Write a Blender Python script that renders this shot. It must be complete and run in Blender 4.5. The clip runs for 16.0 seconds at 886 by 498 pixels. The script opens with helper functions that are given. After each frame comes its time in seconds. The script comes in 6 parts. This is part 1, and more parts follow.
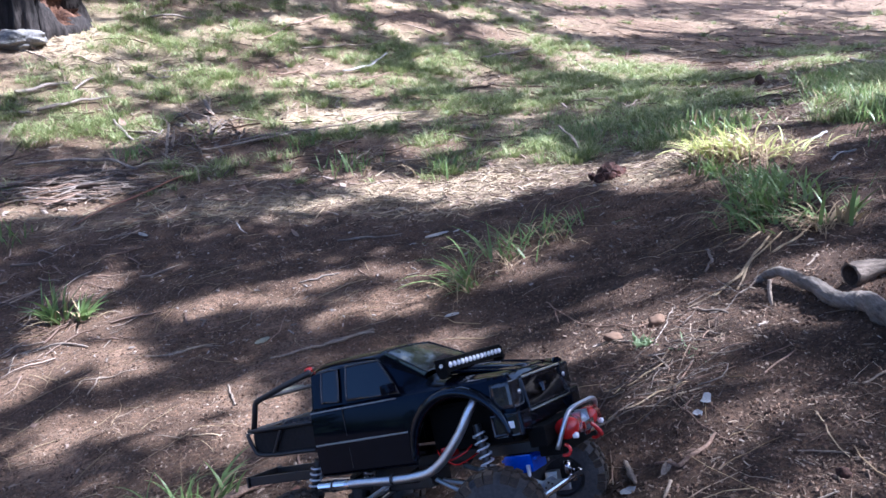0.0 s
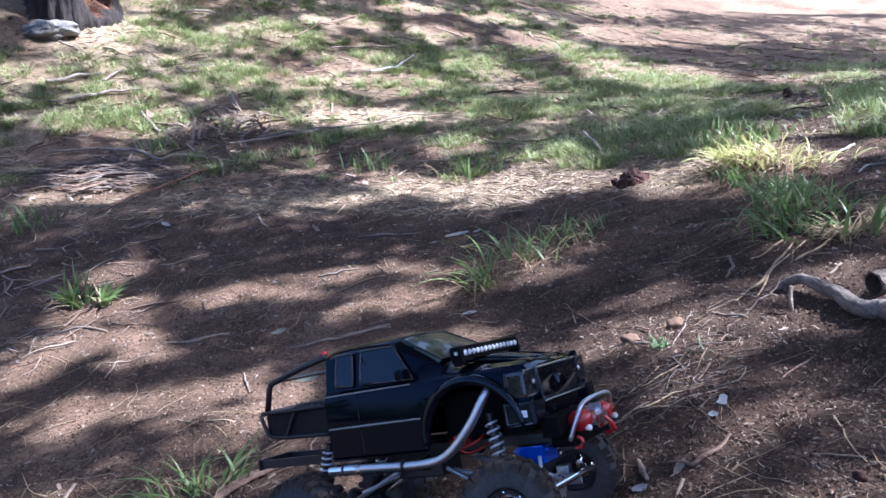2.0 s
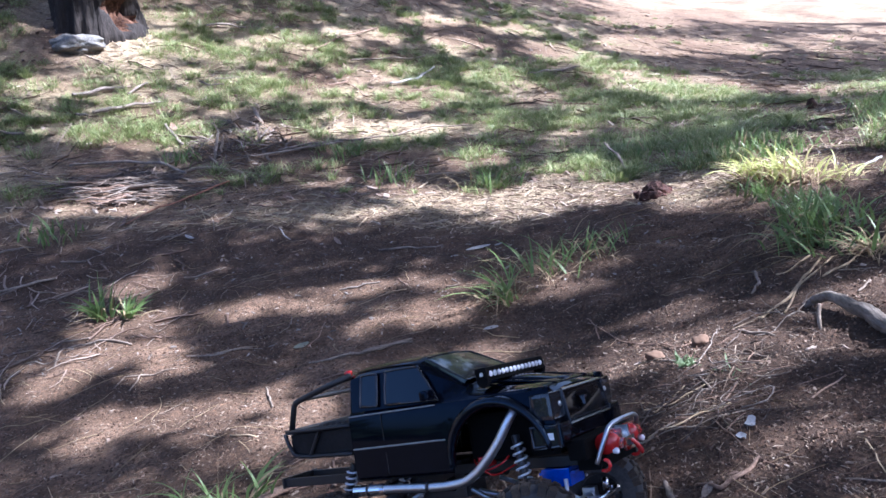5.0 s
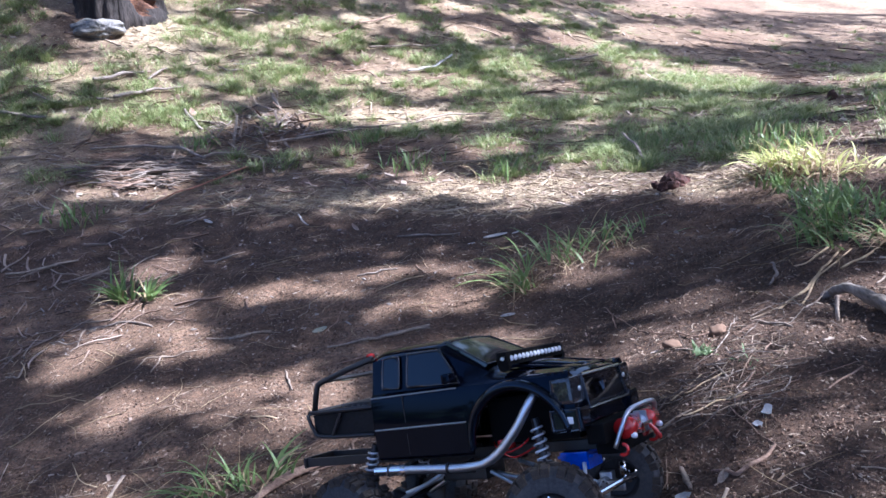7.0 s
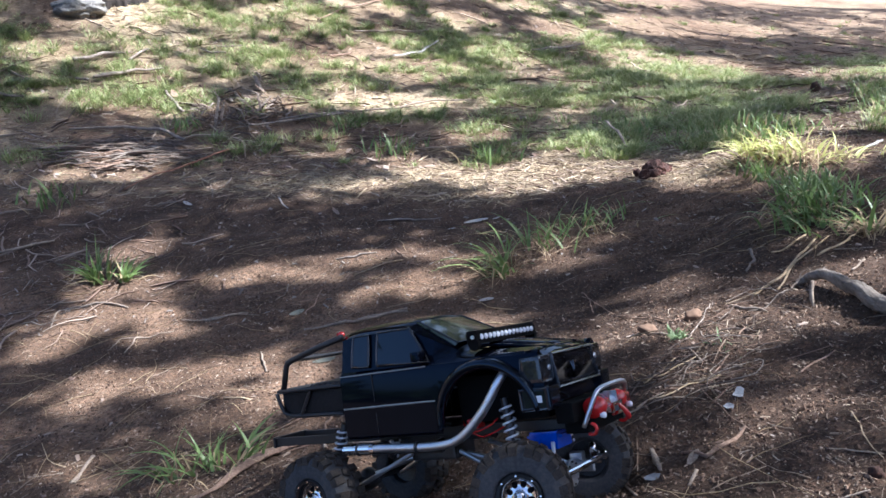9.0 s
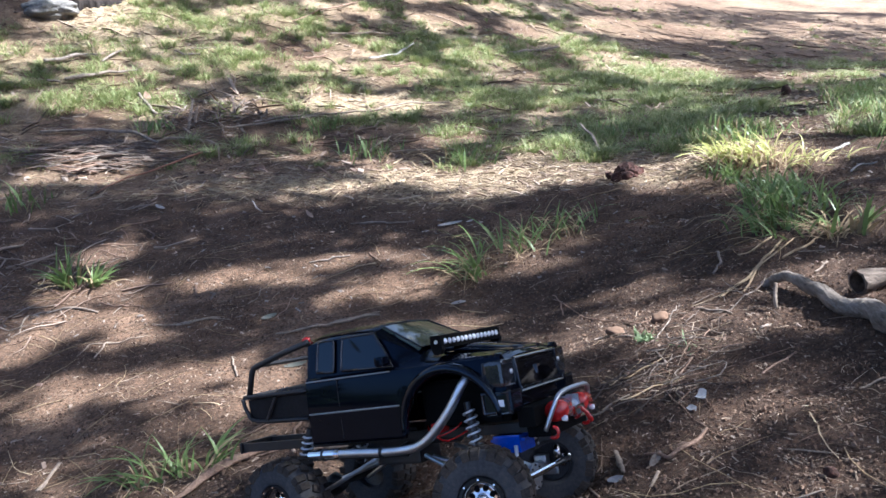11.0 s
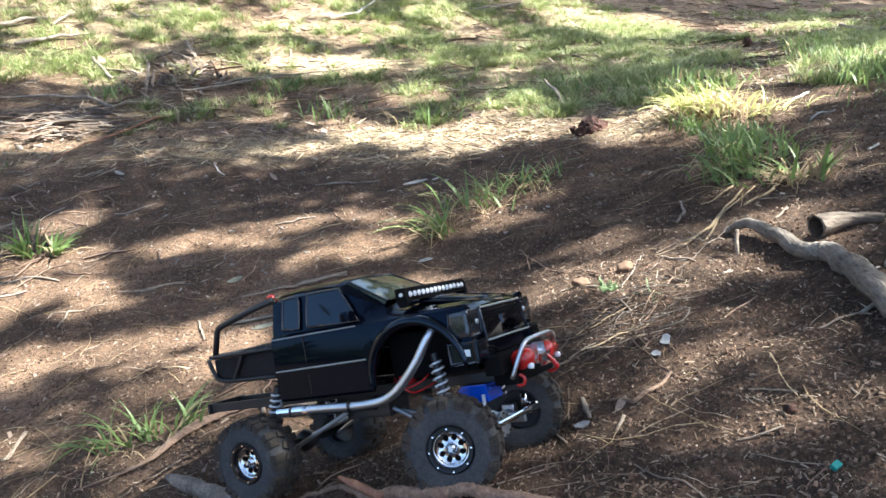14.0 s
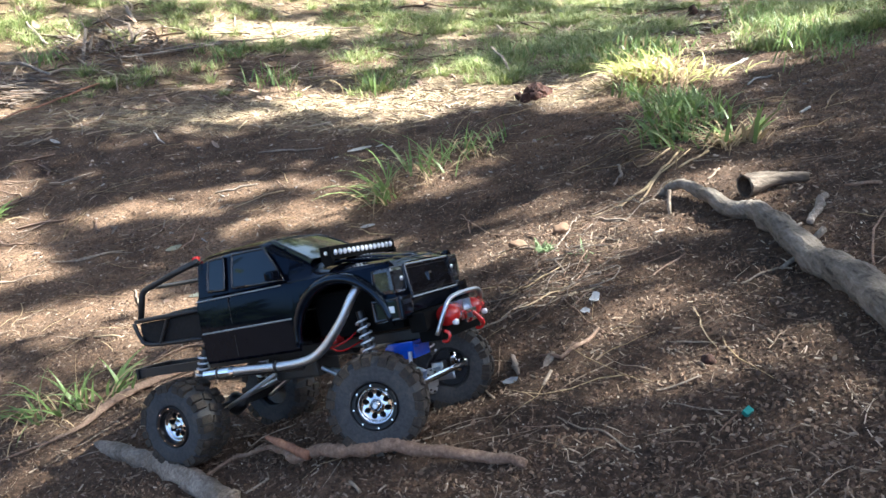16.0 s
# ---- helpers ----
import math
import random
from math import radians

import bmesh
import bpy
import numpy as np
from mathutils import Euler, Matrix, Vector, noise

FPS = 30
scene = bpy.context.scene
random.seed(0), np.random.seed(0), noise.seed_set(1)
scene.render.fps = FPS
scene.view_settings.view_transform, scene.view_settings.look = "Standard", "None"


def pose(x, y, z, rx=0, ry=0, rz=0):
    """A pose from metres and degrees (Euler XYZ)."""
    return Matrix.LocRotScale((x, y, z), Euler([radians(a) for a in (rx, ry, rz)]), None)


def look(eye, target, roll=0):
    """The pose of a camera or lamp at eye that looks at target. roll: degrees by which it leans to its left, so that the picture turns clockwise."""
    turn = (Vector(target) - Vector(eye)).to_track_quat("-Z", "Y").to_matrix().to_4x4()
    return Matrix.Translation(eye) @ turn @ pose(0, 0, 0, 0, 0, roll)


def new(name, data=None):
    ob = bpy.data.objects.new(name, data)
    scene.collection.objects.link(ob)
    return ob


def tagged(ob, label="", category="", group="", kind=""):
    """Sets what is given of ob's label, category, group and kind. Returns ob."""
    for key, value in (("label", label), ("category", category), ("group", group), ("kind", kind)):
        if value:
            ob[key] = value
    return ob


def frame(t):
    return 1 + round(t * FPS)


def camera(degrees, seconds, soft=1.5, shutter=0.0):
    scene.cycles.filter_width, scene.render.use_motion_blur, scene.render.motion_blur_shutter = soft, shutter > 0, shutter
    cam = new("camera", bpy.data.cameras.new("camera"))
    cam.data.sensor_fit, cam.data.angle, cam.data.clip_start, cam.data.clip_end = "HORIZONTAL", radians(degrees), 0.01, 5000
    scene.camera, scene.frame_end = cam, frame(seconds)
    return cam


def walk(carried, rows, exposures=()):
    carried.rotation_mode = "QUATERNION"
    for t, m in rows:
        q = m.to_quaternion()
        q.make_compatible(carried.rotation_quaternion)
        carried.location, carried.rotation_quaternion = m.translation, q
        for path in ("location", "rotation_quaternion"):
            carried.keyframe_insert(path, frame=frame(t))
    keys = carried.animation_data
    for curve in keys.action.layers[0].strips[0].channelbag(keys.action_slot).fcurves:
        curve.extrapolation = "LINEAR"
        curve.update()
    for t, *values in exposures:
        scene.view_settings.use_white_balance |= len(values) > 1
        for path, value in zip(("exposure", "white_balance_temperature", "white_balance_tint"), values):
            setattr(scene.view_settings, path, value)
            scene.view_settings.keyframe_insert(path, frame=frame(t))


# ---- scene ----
import itertools

cam = camera(58.0, 16.0, soft=1.55)
# seconds, eye in metres, turn in degrees
ROWS = [
    (0.0, -0.0081, -0.0008, 0.8014, 69.862, 2.103, -1.191),
    (0.5, -0.0016, -0.0054, 0.8023, 69.887, 2.268, -1.597),
    (1.0, 0.0125, -0.0193, 0.8072, 70.646, 3.360, -1.913),
    (1.5, -0.0044, -0.0138, 0.7942, 70.734, 1.524, -0.379),
    (2.0, -0.0082, -0.0097, 0.7787, 70.315, 0.567, 0.853),
    (2.5, -0.0045, -0.0129, 0.7822, 70.030, 1.024, 0.470),
    (3.0, 0.0006, -0.0156, 0.7808, 70.007, 0.943, 0.368),
    (3.5, -0.0053, -0.0166, 0.7769, 69.893, 1.602, 0.332),
    (4.0, 0.0034, -0.0145, 0.7752, 69.649, 2.100, -0.397),
    (4.5, -0.0048, -0.0121, 0.7851, 70.346, 1.846, 0.313),
    (4.7, -0.0095, -0.0030, 0.7909, 71.018, 1.347, 1.304),
    (6.8, -0.0314, -0.0137, 0.7933, 70.427, 0.573, 3.800),
    (7.0, -0.0274, -0.0212, 0.7943, 70.195, 0.605, 3.386),
    (7.5, -0.0211, -0.0194, 0.7816, 69.329, 0.773, 2.797),
    (8.0, -0.0235, -0.0256, 0.7767, 69.470, 0.248, 3.207),
    (8.5, -0.0180, -0.0245, 0.7746, 68.999, -0.462, 3.626),
    (9.0, -0.0084, -0.0121, 0.7738, 69.414, -0.442, 2.653),
    (11.3, 0.0194, -0.0156, 0.7805, 69.553, -0.627, 0.739),
    (11.5, 0.0244, -0.0163, 0.7739, 69.385, -0.487, 0.203),
    (12.0, 0.0282, -0.0117, 0.7645, 65.495, -0.425, -2.051),
    (12.5, 0.0116, -0.0112, 0.7671, 65.852, -0.395, -2.280),
    (13.0, 0.0119, -0.0177, 0.7650, 65.904, -0.441, -1.687),
    (13.5, 0.0166, -0.0118, 0.7648, 66.186, -0.267, -1.841),
    (14.0, 0.0202, -0.0138, 0.7660, 66.836, -0.138, -1.484),
    (14.5, 0.0295, -0.0137, 0.7621, 66.822, -0.087, -1.882),
    (15.0, 0.0312, -0.0171, 0.7625, 66.722, -0.277, -1.992),
    (15.5, 0.0463, -0.0142, 0.7580, 66.480, -0.668, -3.030),
    (16.0, 0.0610, -0.0191, 0.7460, 64.881, -0.916, -4.572),
]
EXPOSURE = [(0.0, 1.97, 4980, 19), (8.2, 1.97, 4980, 19), (8.9, 1.95, 5330, 13), (11.5, 1.98, 5330, 13), (12.0, 2.55, 5850, 5), (16.0, 2.62, 5800, 5)]
walk(cam, [(t, pose(x, y, z, rx, ry, rz)) for t, x, y, z, rx, ry, rz in ROWS], EXPOSURE)

# ---- light ----
SUN_EL, SUN_AZ = 56.0, 88.0          # degrees; azimuth from +y towards +x
to_sun = Vector((math.cos(radians(SUN_EL)) * math.sin(radians(SUN_AZ)), math.cos(radians(SUN_EL)) * math.cos(radians(SUN_AZ)), math.sin(radians(SUN_EL))))
world = bpy.data.worlds.new("sky")
scene.world = world
world.use_nodes = True
wn = world.node_tree.nodes
sky = wn.new("ShaderNodeTexSky")
sky.sky_type, sky.sun_disc = "NISHITA", False
sky.sun_elevation, sky.sun_rotation = radians(SUN_EL), radians(SUN_AZ)
sky.air_density, sky.dust_density = 0.8, 3.5
wn["Background"].inputs[1].default_value = 0.085
world.node_tree.links.new(sky.outputs[0], wn["Background"].inputs[0])
sun_data = bpy.data.lights.new("sun", "SUN")
sun_data.energy, sun_data.angle, sun_data.color = 5.0, radians(0.8), (1.0, 0.93, 0.82)
sun = new("sun", sun_data)
sun.matrix_world = look(to_sun * 30, (0, 0, 0))


# ---- materials ----
def material(name, colors, rough=0.8, scale=20.0, bump=0.3, bump_scale=150.0, metal=0.0, island=0.0, coat=0.0, stretch=(1, 1, 1), detail_scale=None, spec=0.5, trans=0.0):
    """A principled material: colours spread by noise at two scales (and by piece where island > 0), with bump."""
    m = bpy.data.materials.new(name)
    m.use_nodes = True
    n, l = m.node_tree.nodes, m.node_tree.links
    p = n["Principled BSDF"]
    tc, mp = n.new("ShaderNodeTexCoord"), n.new("ShaderNodeMapping")
    mp.inputs["Scale"].default_value = stretch
    l.new(tc.outputs["Object"], mp.inputs[0])
    big, fine = n.new("ShaderNodeTexNoise"), n.new("ShaderNodeTexNoise")
    for tex, sc, det in ((big, scale, 6), (fine, detail_scale or scale * 9, 4)):
        tex.inputs["Scale"].default_value, tex.inputs["Detail"].default_value = sc, det
        tex.inputs["Roughness"].default_value = 0.65
        l.new(mp.outputs[0], tex.inputs["Vector"])
    mix = n.new("ShaderNodeMath")
    mix.operation = "ADD"
    l.new(big.outputs["Fac"], mix.inputs[0])
    l.new(fine.outputs["Fac"], mix.inputs[1])
    half = n.new("ShaderNodeMath")
    half.operation, half.inputs[1].default_value = "MULTIPLY", 0.5 * (1 - island)
    l.new(mix.outputs[0], half.inputs[0])
    fac = half.outputs[0]
    if island > 0:
        geo, add = n.new("ShaderNodeNewGeometry"), n.new("ShaderNodeMath")
        add.operation, add.inputs[1].default_value = "MULTIPLY_ADD", island
        l.new(geo.outputs["Random Per Island"], add.inputs[0])
        l.new(half.outputs[0], add.inputs[2])
        fac = add.outputs[0]
    ramp = n.new("ShaderNodeValToRGB")
    lo, hi = (0.08, 0.92) if island > 0.4 else (0.34, 0.66)
    el = ramp.color_ramp.elements
    while len(el) < len(colors):
        el.new(0.5)
    for k, c in enumerate(colors):
        el[k].position, el[k].color = lo + (hi - lo) * k / max(1, len(colors) - 1), (*c, 1)
    l.new(fac, ramp.inputs[0])
    l.new(ramp.outputs[0], p.inputs["Base Color"])
    p.inputs["Roughness"].default_value, p.inputs["Metallic"].default_value = rough, metal
    p.inputs["Specular IOR Level"].default_value = spec
    p.inputs["Coat Weight"].default_value = coat
    p.inputs["Coat Roughness"].default_value = 0.04
    if trans:
        p.inputs["Subsurface Weight"].default_value = 0.0
        tr, mx = n.new("ShaderNodeBsdfTranslucent"), n.new("ShaderNodeMixShader")
        l.new(ramp.outputs[0], tr.inputs[0])
        mx.inputs[0].default_value = trans
        l.new(p.outputs[0], mx.inputs[1])
        l.new(tr.outputs[0], mx.inputs[2])
        l.new(mx.outputs[0], n["Material Output"].inputs[0])
    if bump:
        bt, b = n.new("ShaderNodeTexNoise"), n.new("ShaderNodeBump")
        bt.inputs["Scale"].default_value, bt.inputs["Detail"].default_value = bump_scale, 6
        l.new(mp.outputs[0], bt.inputs["Vector"])
        b.inputs["Strength"].default_value, b.inputs["Distance"].default_value = bump, 0.6 / bump_scale
        l.new(bt.outputs["Fac"], b.inputs["Height"])
        l.new(b.outputs[0], p.inputs["Normal"])
    return m


def soil_material():
    """Bare dark earth, with dry straw litter where the attribute 'straw' says so."""
    m = bpy.data.materials.new("soil")
    m.use_nodes = True
    n, l = m.node_tree.nodes, m.node_tree.links
    p = n["Principled BSDF"]
    tc = n.new("ShaderNodeTexCoord")

    def tex(sc, det, rough=0.65):
        t = n.new("ShaderNodeTexNoise")
        t.inputs["Scale"].default_value, t.inputs["Detail"].default_value, t.inputs["Roughness"].default_value = sc, det, rough
        l.new(tc.outputs["Object"], t.inputs["Vector"])
        return t.outputs["Fac"]

    def ramp(fac, stops):
        r = n.new("ShaderNodeValToRGB")
        el = r.color_ramp.elements
        while len(el) < len(stops):
            el.new(0.5)
        for k, (pos, c) in enumerate(stops):
            el[k].position, el[k].color = pos, (*c, 1)
        l.new(fac, r.inputs[0])
        return r.outputs[0]

    def blend(kind, fac, a, b):
        x = n.new("ShaderNodeMix")
        x.data_type, x.blend_type = "RGBA", kind
        for sock, val in ((0, fac), (6, a), (7, b)):
            if isinstance(val, (int, float)):
                x.inputs[sock].default_value = val
            else:
                l.new(val, x.inputs[sock])
        return x.outputs[2]

    dry = ramp(tex(3.5, 8), [(0.3, SOIL_DARK), (0.5, SOIL_MID), (0.7, SOIL_DRY)])
    # darker earth tone; its mask holds dark soil and shade put into the colour
    dark_earth = ramp(tex(6.5, 8), [(0.3, (0.040, 0.026, 0.018)), (0.5, (0.076, 0.048, 0.032)), (0.7, (0.125, 0.082, 0.056))])
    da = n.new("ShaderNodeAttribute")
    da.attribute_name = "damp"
    earth = blend("MIX", da.outputs["Fac"], dry, dark_earth)
    grain = ramp(tex(95, 5, 0.75), [(0.28, (0.22, 0.21, 0.20)), (0.5, (0.95, 0.95, 0.95)), (0.62, (1.5, 1.42, 1.34)), (0.72, (3.2, 2.9, 2.6))])
    earth = blend("MULTIPLY", 0.85, earth, grain)
    straw = ramp(tex(14, 8, 0.75), [(0.3, (0.17, 0.125, 0.075)), (0.5, (0.33, 0.26, 0.165)), (0.7, (0.52, 0.44, 0.30))])
    straw = blend("MULTIPLY", 0.6, straw, grain)
    at = n.new("ShaderNodeAttribute")
    at.attribute_name = "straw"
    turf = ramp(tex(22, 6, 0.8), [(0.3, (0.055, 0.055, 0.022)), (0.5, (0.12, 0.125, 0.045)), (0.7, (0.25, 0.23, 0.10))])
    tu = n.new("ShaderNodeAttribute")
    tu.attribute_name = "turf"
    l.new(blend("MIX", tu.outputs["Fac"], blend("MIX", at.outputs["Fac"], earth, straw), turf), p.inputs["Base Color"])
    p.inputs["Roughness"].default_value = 0.95
    p.inputs["Specular IOR Level"].default_value = 0.25
    b1, b2 = n.new("ShaderNodeBump"), n.new("ShaderNodeBump")
    b1.inputs["Strength"].default_value, b1.inputs["Distance"].default_value = 0.9, 0.012
    b2.inputs["Strength"].default_value, b2.inputs["Distance"].default_value = 0.8, 0.004
    l.new(tex(45, 7, 0.7), b1.inputs["Height"])
    l.new(tex(220, 4, 0.7), b2.inputs["Height"])
    l.new(b1.outputs[0], b2.inputs["Normal"])
    l.new(b2.outputs[0], p.inputs["Normal"])
    return m


SOIL_DARK, SOIL_MID, SOIL_DRY = (0.066, 0.041, 0.027), (0.130, 0.083, 0.053), (0.230, 0.152, 0.100)
soil = soil_material()
bark_mat = material("bark", [(0.008, 0.006, 0.005), (0.025, 0.019, 0.016), (0.06, 0.046, 0.038)], 0.9, 6, 1.0, 25, stretch=(1, 1, 0.25))
grey_wood = material("weathered_wood", [(0.085, 0.065, 0.05), (0.22, 0.18, 0.145), (0.40, 0.34, 0.28)], 0.9, 16, 1.0, 70, detail_scale=220)
branch_wood = material("grey_branch_bark", [(0.035, 0.027, 0.02), (0.14, 0.115, 0.09), (0.22, 0.185, 0.15), (0.35, 0.30, 0.245)], 0.9, 26, 1.0, 90, stretch=(1, 0.22, 1), detail_scale=160)
clump_mat = material("earth_clump", [(0.038, 0.022, 0.014), (0.08, 0.047, 0.029), (0.14, 0.086, 0.053)], 0.95, 120, 0.6, 300, island=0.5)
crumb_leaf_mat = material("leaf_crumb", [(0.045, 0.027, 0.018), (0.09, 0.057, 0.037), (0.15, 0.10, 0.068), (0.31, 0.24, 0.18)], 0.8, 40, 0, island=0.7)
brown_wood = material("brown_wood", [(0.10, 0.06, 0.04), (0.22, 0.14, 0.095), (0.36, 0.25, 0.18)], 0.85, 25, 0.8, 130)
red_wood = material("red_wood", [(0.16, 0.07, 0.04), (0.30, 0.14, 0.08), (0.42, 0.24, 0.15)], 0.8, 18, 0.6, 120)
pale_wood = material("pale_wood", [(0.13, 0.093, 0.066), (0.25, 0.195, 0.145), (0.40, 0.33, 0.25)], 0.85, 25, 0.5, 130)
straw_mat = material("straw", [(0.18, 0.125, 0.068), (0.34, 0.25, 0.14), (0.52, 0.42, 0.26)], 0.8, 30, 0, island=0.6, trans=0.25)
pale_straw_mat = material("pale_straw", [(0.20, 0.145, 0.085), (0.36, 0.28, 0.17), (0.50, 0.41, 0.27)], 0.8, 30, 0, island=0.7)
litter_mat = material("litter", [(0.06, 0.04, 0.027), (0.15, 0.10, 0.065), (0.27, 0.20, 0.14), (0.46, 0.38, 0.29)], 0.85, 40, 0, island=0.7)
leaf_bit_mat = material("leaf_bit", [(0.10, 0.08, 0.065), (0.20, 0.165, 0.135), (0.34, 0.30, 0.26)], 0.7, 40, 0, island=0.7)
leaf_litter_mat = material("leaf_litter", [(0.07, 0.045, 0.03), (0.16, 0.10, 0.07), (0.26, 0.19, 0.14), (0.42, 0.35, 0.28)], 0.7, 40, 0, island=0.7)
fleck_mat = material("pale_fleck", [(0.22, 0.17, 0.12), (0.36, 0.30, 0.22), (0.52, 0.46, 0.37)], 0.8, 60, 0, island=0.7)
crumb_mat = material("crumbs", [(0.045, 0.026, 0.017), (0.10, 0.060, 0.037), (0.16, 0.099, 0.062), (0.27, 0.185, 0.125)], 0.95, 60, 0, island=0.7)
blade_mat = material("grass_blade", [(0.08, 0.13, 0.035), (0.16, 0.24, 0.07), (0.31, 0.36, 0.15)], 0.4, 12, 0, island=0.6, trans=0.35)
field_mat = material("field_grass", [(0.10, 0.14, 0.042), (0.19, 0.24, 0.078), (0.32, 0.35, 0.14), (0.52, 0.47, 0.27)], 0.5, 4, 0, island=0.6, trans=0.35)
yellow_blade_mat = material("yellow_blade", [(0.30, 0.36, 0.09), (0.50, 0.52, 0.18), (0.66, 0.60, 0.32)], 0.5, 12, 0, island=0.6, trans=0.35)
leaf_mat = material("gum_leaf", [(0.04, 0.06, 0.025), (0.075, 0.10, 0.045), (0.11, 0.13, 0.065)], 0.5, 4, 0, island=0.6, trans=0.15)
rock_mat = material("grey_rock", [(0.08, 0.075, 0.065), (0.18, 0.17, 0.15), (0.32, 0.30, 0.27)], 0.9, 12, 0.8, 60)
clod_mat = material("red_clod", [(0.015, 0.008, 0.006), (0.045, 0.02, 0.013), (0.12, 0.05, 0.03)], 0.95, 30, 1.0, 90)

# ---- ground ----
COEF = (0.178, 0.378, -0.198, 0.025, -0.07, 0.024)
# x, y, height, radius of rises and hollows
BUMPS = ((0.03, 2.05, -0.08, 0.42), (0.15, 1.01, -0.040, 0.085), (-0.13, 1.14, -0.054, 0.09), (0.03, 0.83, 0.034, 0.07), (-0.25, 0.96, 0.018, 0.07),
         (0.40, 1.50, 0.03, 0.10), (1.2, 3.1, 0.05, 0.2), (0.95, 2.0, 0.03, 0.2))


def soft_clamp(v, lo, hi, s):
    return np.where(v > hi, hi + s * np.tanh((v - hi) / s), np.where(v < lo, lo - s * np.tanh((lo - v) / s), v))


def grain_noise(x, y, cell, seed):
    """Smooth value noise, -1 to 1, one value a cell."""
    u, v = np.asarray(x, float) / cell, np.asarray(y, float) / cell
    i, j = np.floor(u), np.floor(v)
    a, b = u - i, v - j
    a, b = a * a * (3 - 2 * a), b * b * (3 - 2 * b)

    def h(p, q):
        w = np.sin(p * 127.1 + q * 311.7 + seed * 74.7) * 43758.5453
        return 2 * (w - np.floor(w)) - 1

    return (h(i, j) * (1 - a) + h(i + 1, j) * a) * (1 - b) + (h(i, j + 1) * (1 - a) + h(i + 1, j + 1) * a) * b


def ground_z(x, y, fine=True):
    x, y = np.asarray(x, float), np.asarray(y, float)
    u, v = soft_clamp(x, -3.5, 3.5, 3.0), soft_clamp(y, -0.5, 7.0, 3.0)
    z = COEF[0] + COEF[1] * u + COEF[2] * v + COEF[3] * u * u + COEF[4] * u * v + COEF[5] * v * v
    z = z + 0.05 * np.clip(y - 9, 0, 9)
    for bx, by, h, s in BUMPS:
        z = z + h * np.exp(-((x - bx) ** 2 + (y - by) ** 2) / (2 * s * s))
    if fine:
        z = z + 0.012 * grain_noise(x, y, 0.31, 1) + 0.006 * grain_noise(x, y, 0.11, 2) + 0.0055 * grain_noise(x, y, 0.05, 3) + 0.004 * grain_noise(x, y, 0.026, 4)
    return z


def in_patch(x, y, patches, soft=0.25):
    """How far inside one of the ellipses (x, y, rx, ry) a point is: 1 inside, 0 outside."""
    best = np.zeros(np.shape(x))
    for cx, cy, rx, ry in patches:
        d = np.sqrt(((x - cx) / rx) ** 2 + ((y - cy) / ry) ** 2)
        best = np.maximum(best, np.clip((1 + soft - d) / (2 * soft), 0, 1))
    return best


# bare places within the grass, and dry straw
BARE = ((1.78, 4.0, 0.22, 0.6), (2.05, 5.1, 0.30, 0.6), (1.42, 2.9, 0.18, 0.6), (1.32, 2.25, 0.2, 0.35), (-0.35, 4.40, 0.8, 0.2), (-0.75, 4.08, 0.8, 0.2), (2.5, 6.6, 0.4, 0.7), (3.5, 9.5, 2.2, 1.6), (4.5, 13.0, 4.0, 2.5), (-1.85, 4.2, 0.36, 0.3), (-1.4, 4.85, 0.38, 0.45), (0.1, 8.3, 0.8, 0.5), (-0.7, 4.6, 0.6, 0.25))
STRAW = ((0.2, 3.6, 0.6, 0.35), (0.95, 3.3, 0.3, 0.35), (-0.55, 3.9, 0.6, 0.35), (-0.5, 5.3, 0.7, 0.25), (-2.6, 6.3, 0.6, 0.4), (2.0, 8.6, 0.7, 0.4), (3.6, 11.2, 1.4, 0.6), (-0.8, 6.1, 0.3, 0.2))


LUSH = ((2.35, 4.4, 0.35, 0.6), (1.9, 3.2, 0.25, 0.5), (0.9, 3.75, 0.35, 0.25), (-2.75, 5.35, 0.55, 0.42), (-3.2, 5.3, 0.4, 0.5), (-2.42, 4.98, 0.28, 0.17), (-2.1, 6.75, 0.4, 0.5), (-1.75, 5.95, 0.5, 0.4), (-2.4, 5.9, 0.5, 0.22), (-2.35, 4.13, 0.22, 0.10), (1.5, 6.2, 0.9, 0.9), (0.4, 5.6, 0.8, 0.4), (1.2, 4.5, 0.6, 0.5), (0.2, 7.0, 0.9, 0.5))


def grass_amount(x, y):
    edge = 3.75 + 0.25 * grain_noise(x, y, 0.9, 11) - 0.12 * np.clip(x, -1, 3) + 0.1 * np.clip(-x - 1, 0, 2)
    a = np.clip((y - edge) / 0.7, 0, 1) * (0.22 + 0.80 * grain_noise(x, y, 0.42, 12) + 0.65 * grain_noise(x, y, 0.14, 13))
    a = np.clip(np.clip(a * 0.9, 0, 1) + 0.5 * in_patch(x, y, LUSH, 0.4), 0, 1)
    return a * (1 - 0.92 * in_patch(x, y, BARE)) * (1 - 0.45 * in_patch(x, y, STRAW))


def axis(core_lo, core_hi, step, far_lo, far_hi, grow):
    """Grid lines: even in the core, then ever wider."""
    mid = list(np.arange(core_lo, core_hi, step))
    for sign, end in ((1, far_hi), (-1, far_lo)):
        p, s, side = (mid[-1] if sign > 0 else mid[0]), step, []
        while (end - p) * sign > 0:
            s *= grow
            p += sign * s
            side.append(p)
        mid = mid + side if sign > 0 else side[::-1] + mid
    return np.array(mid)


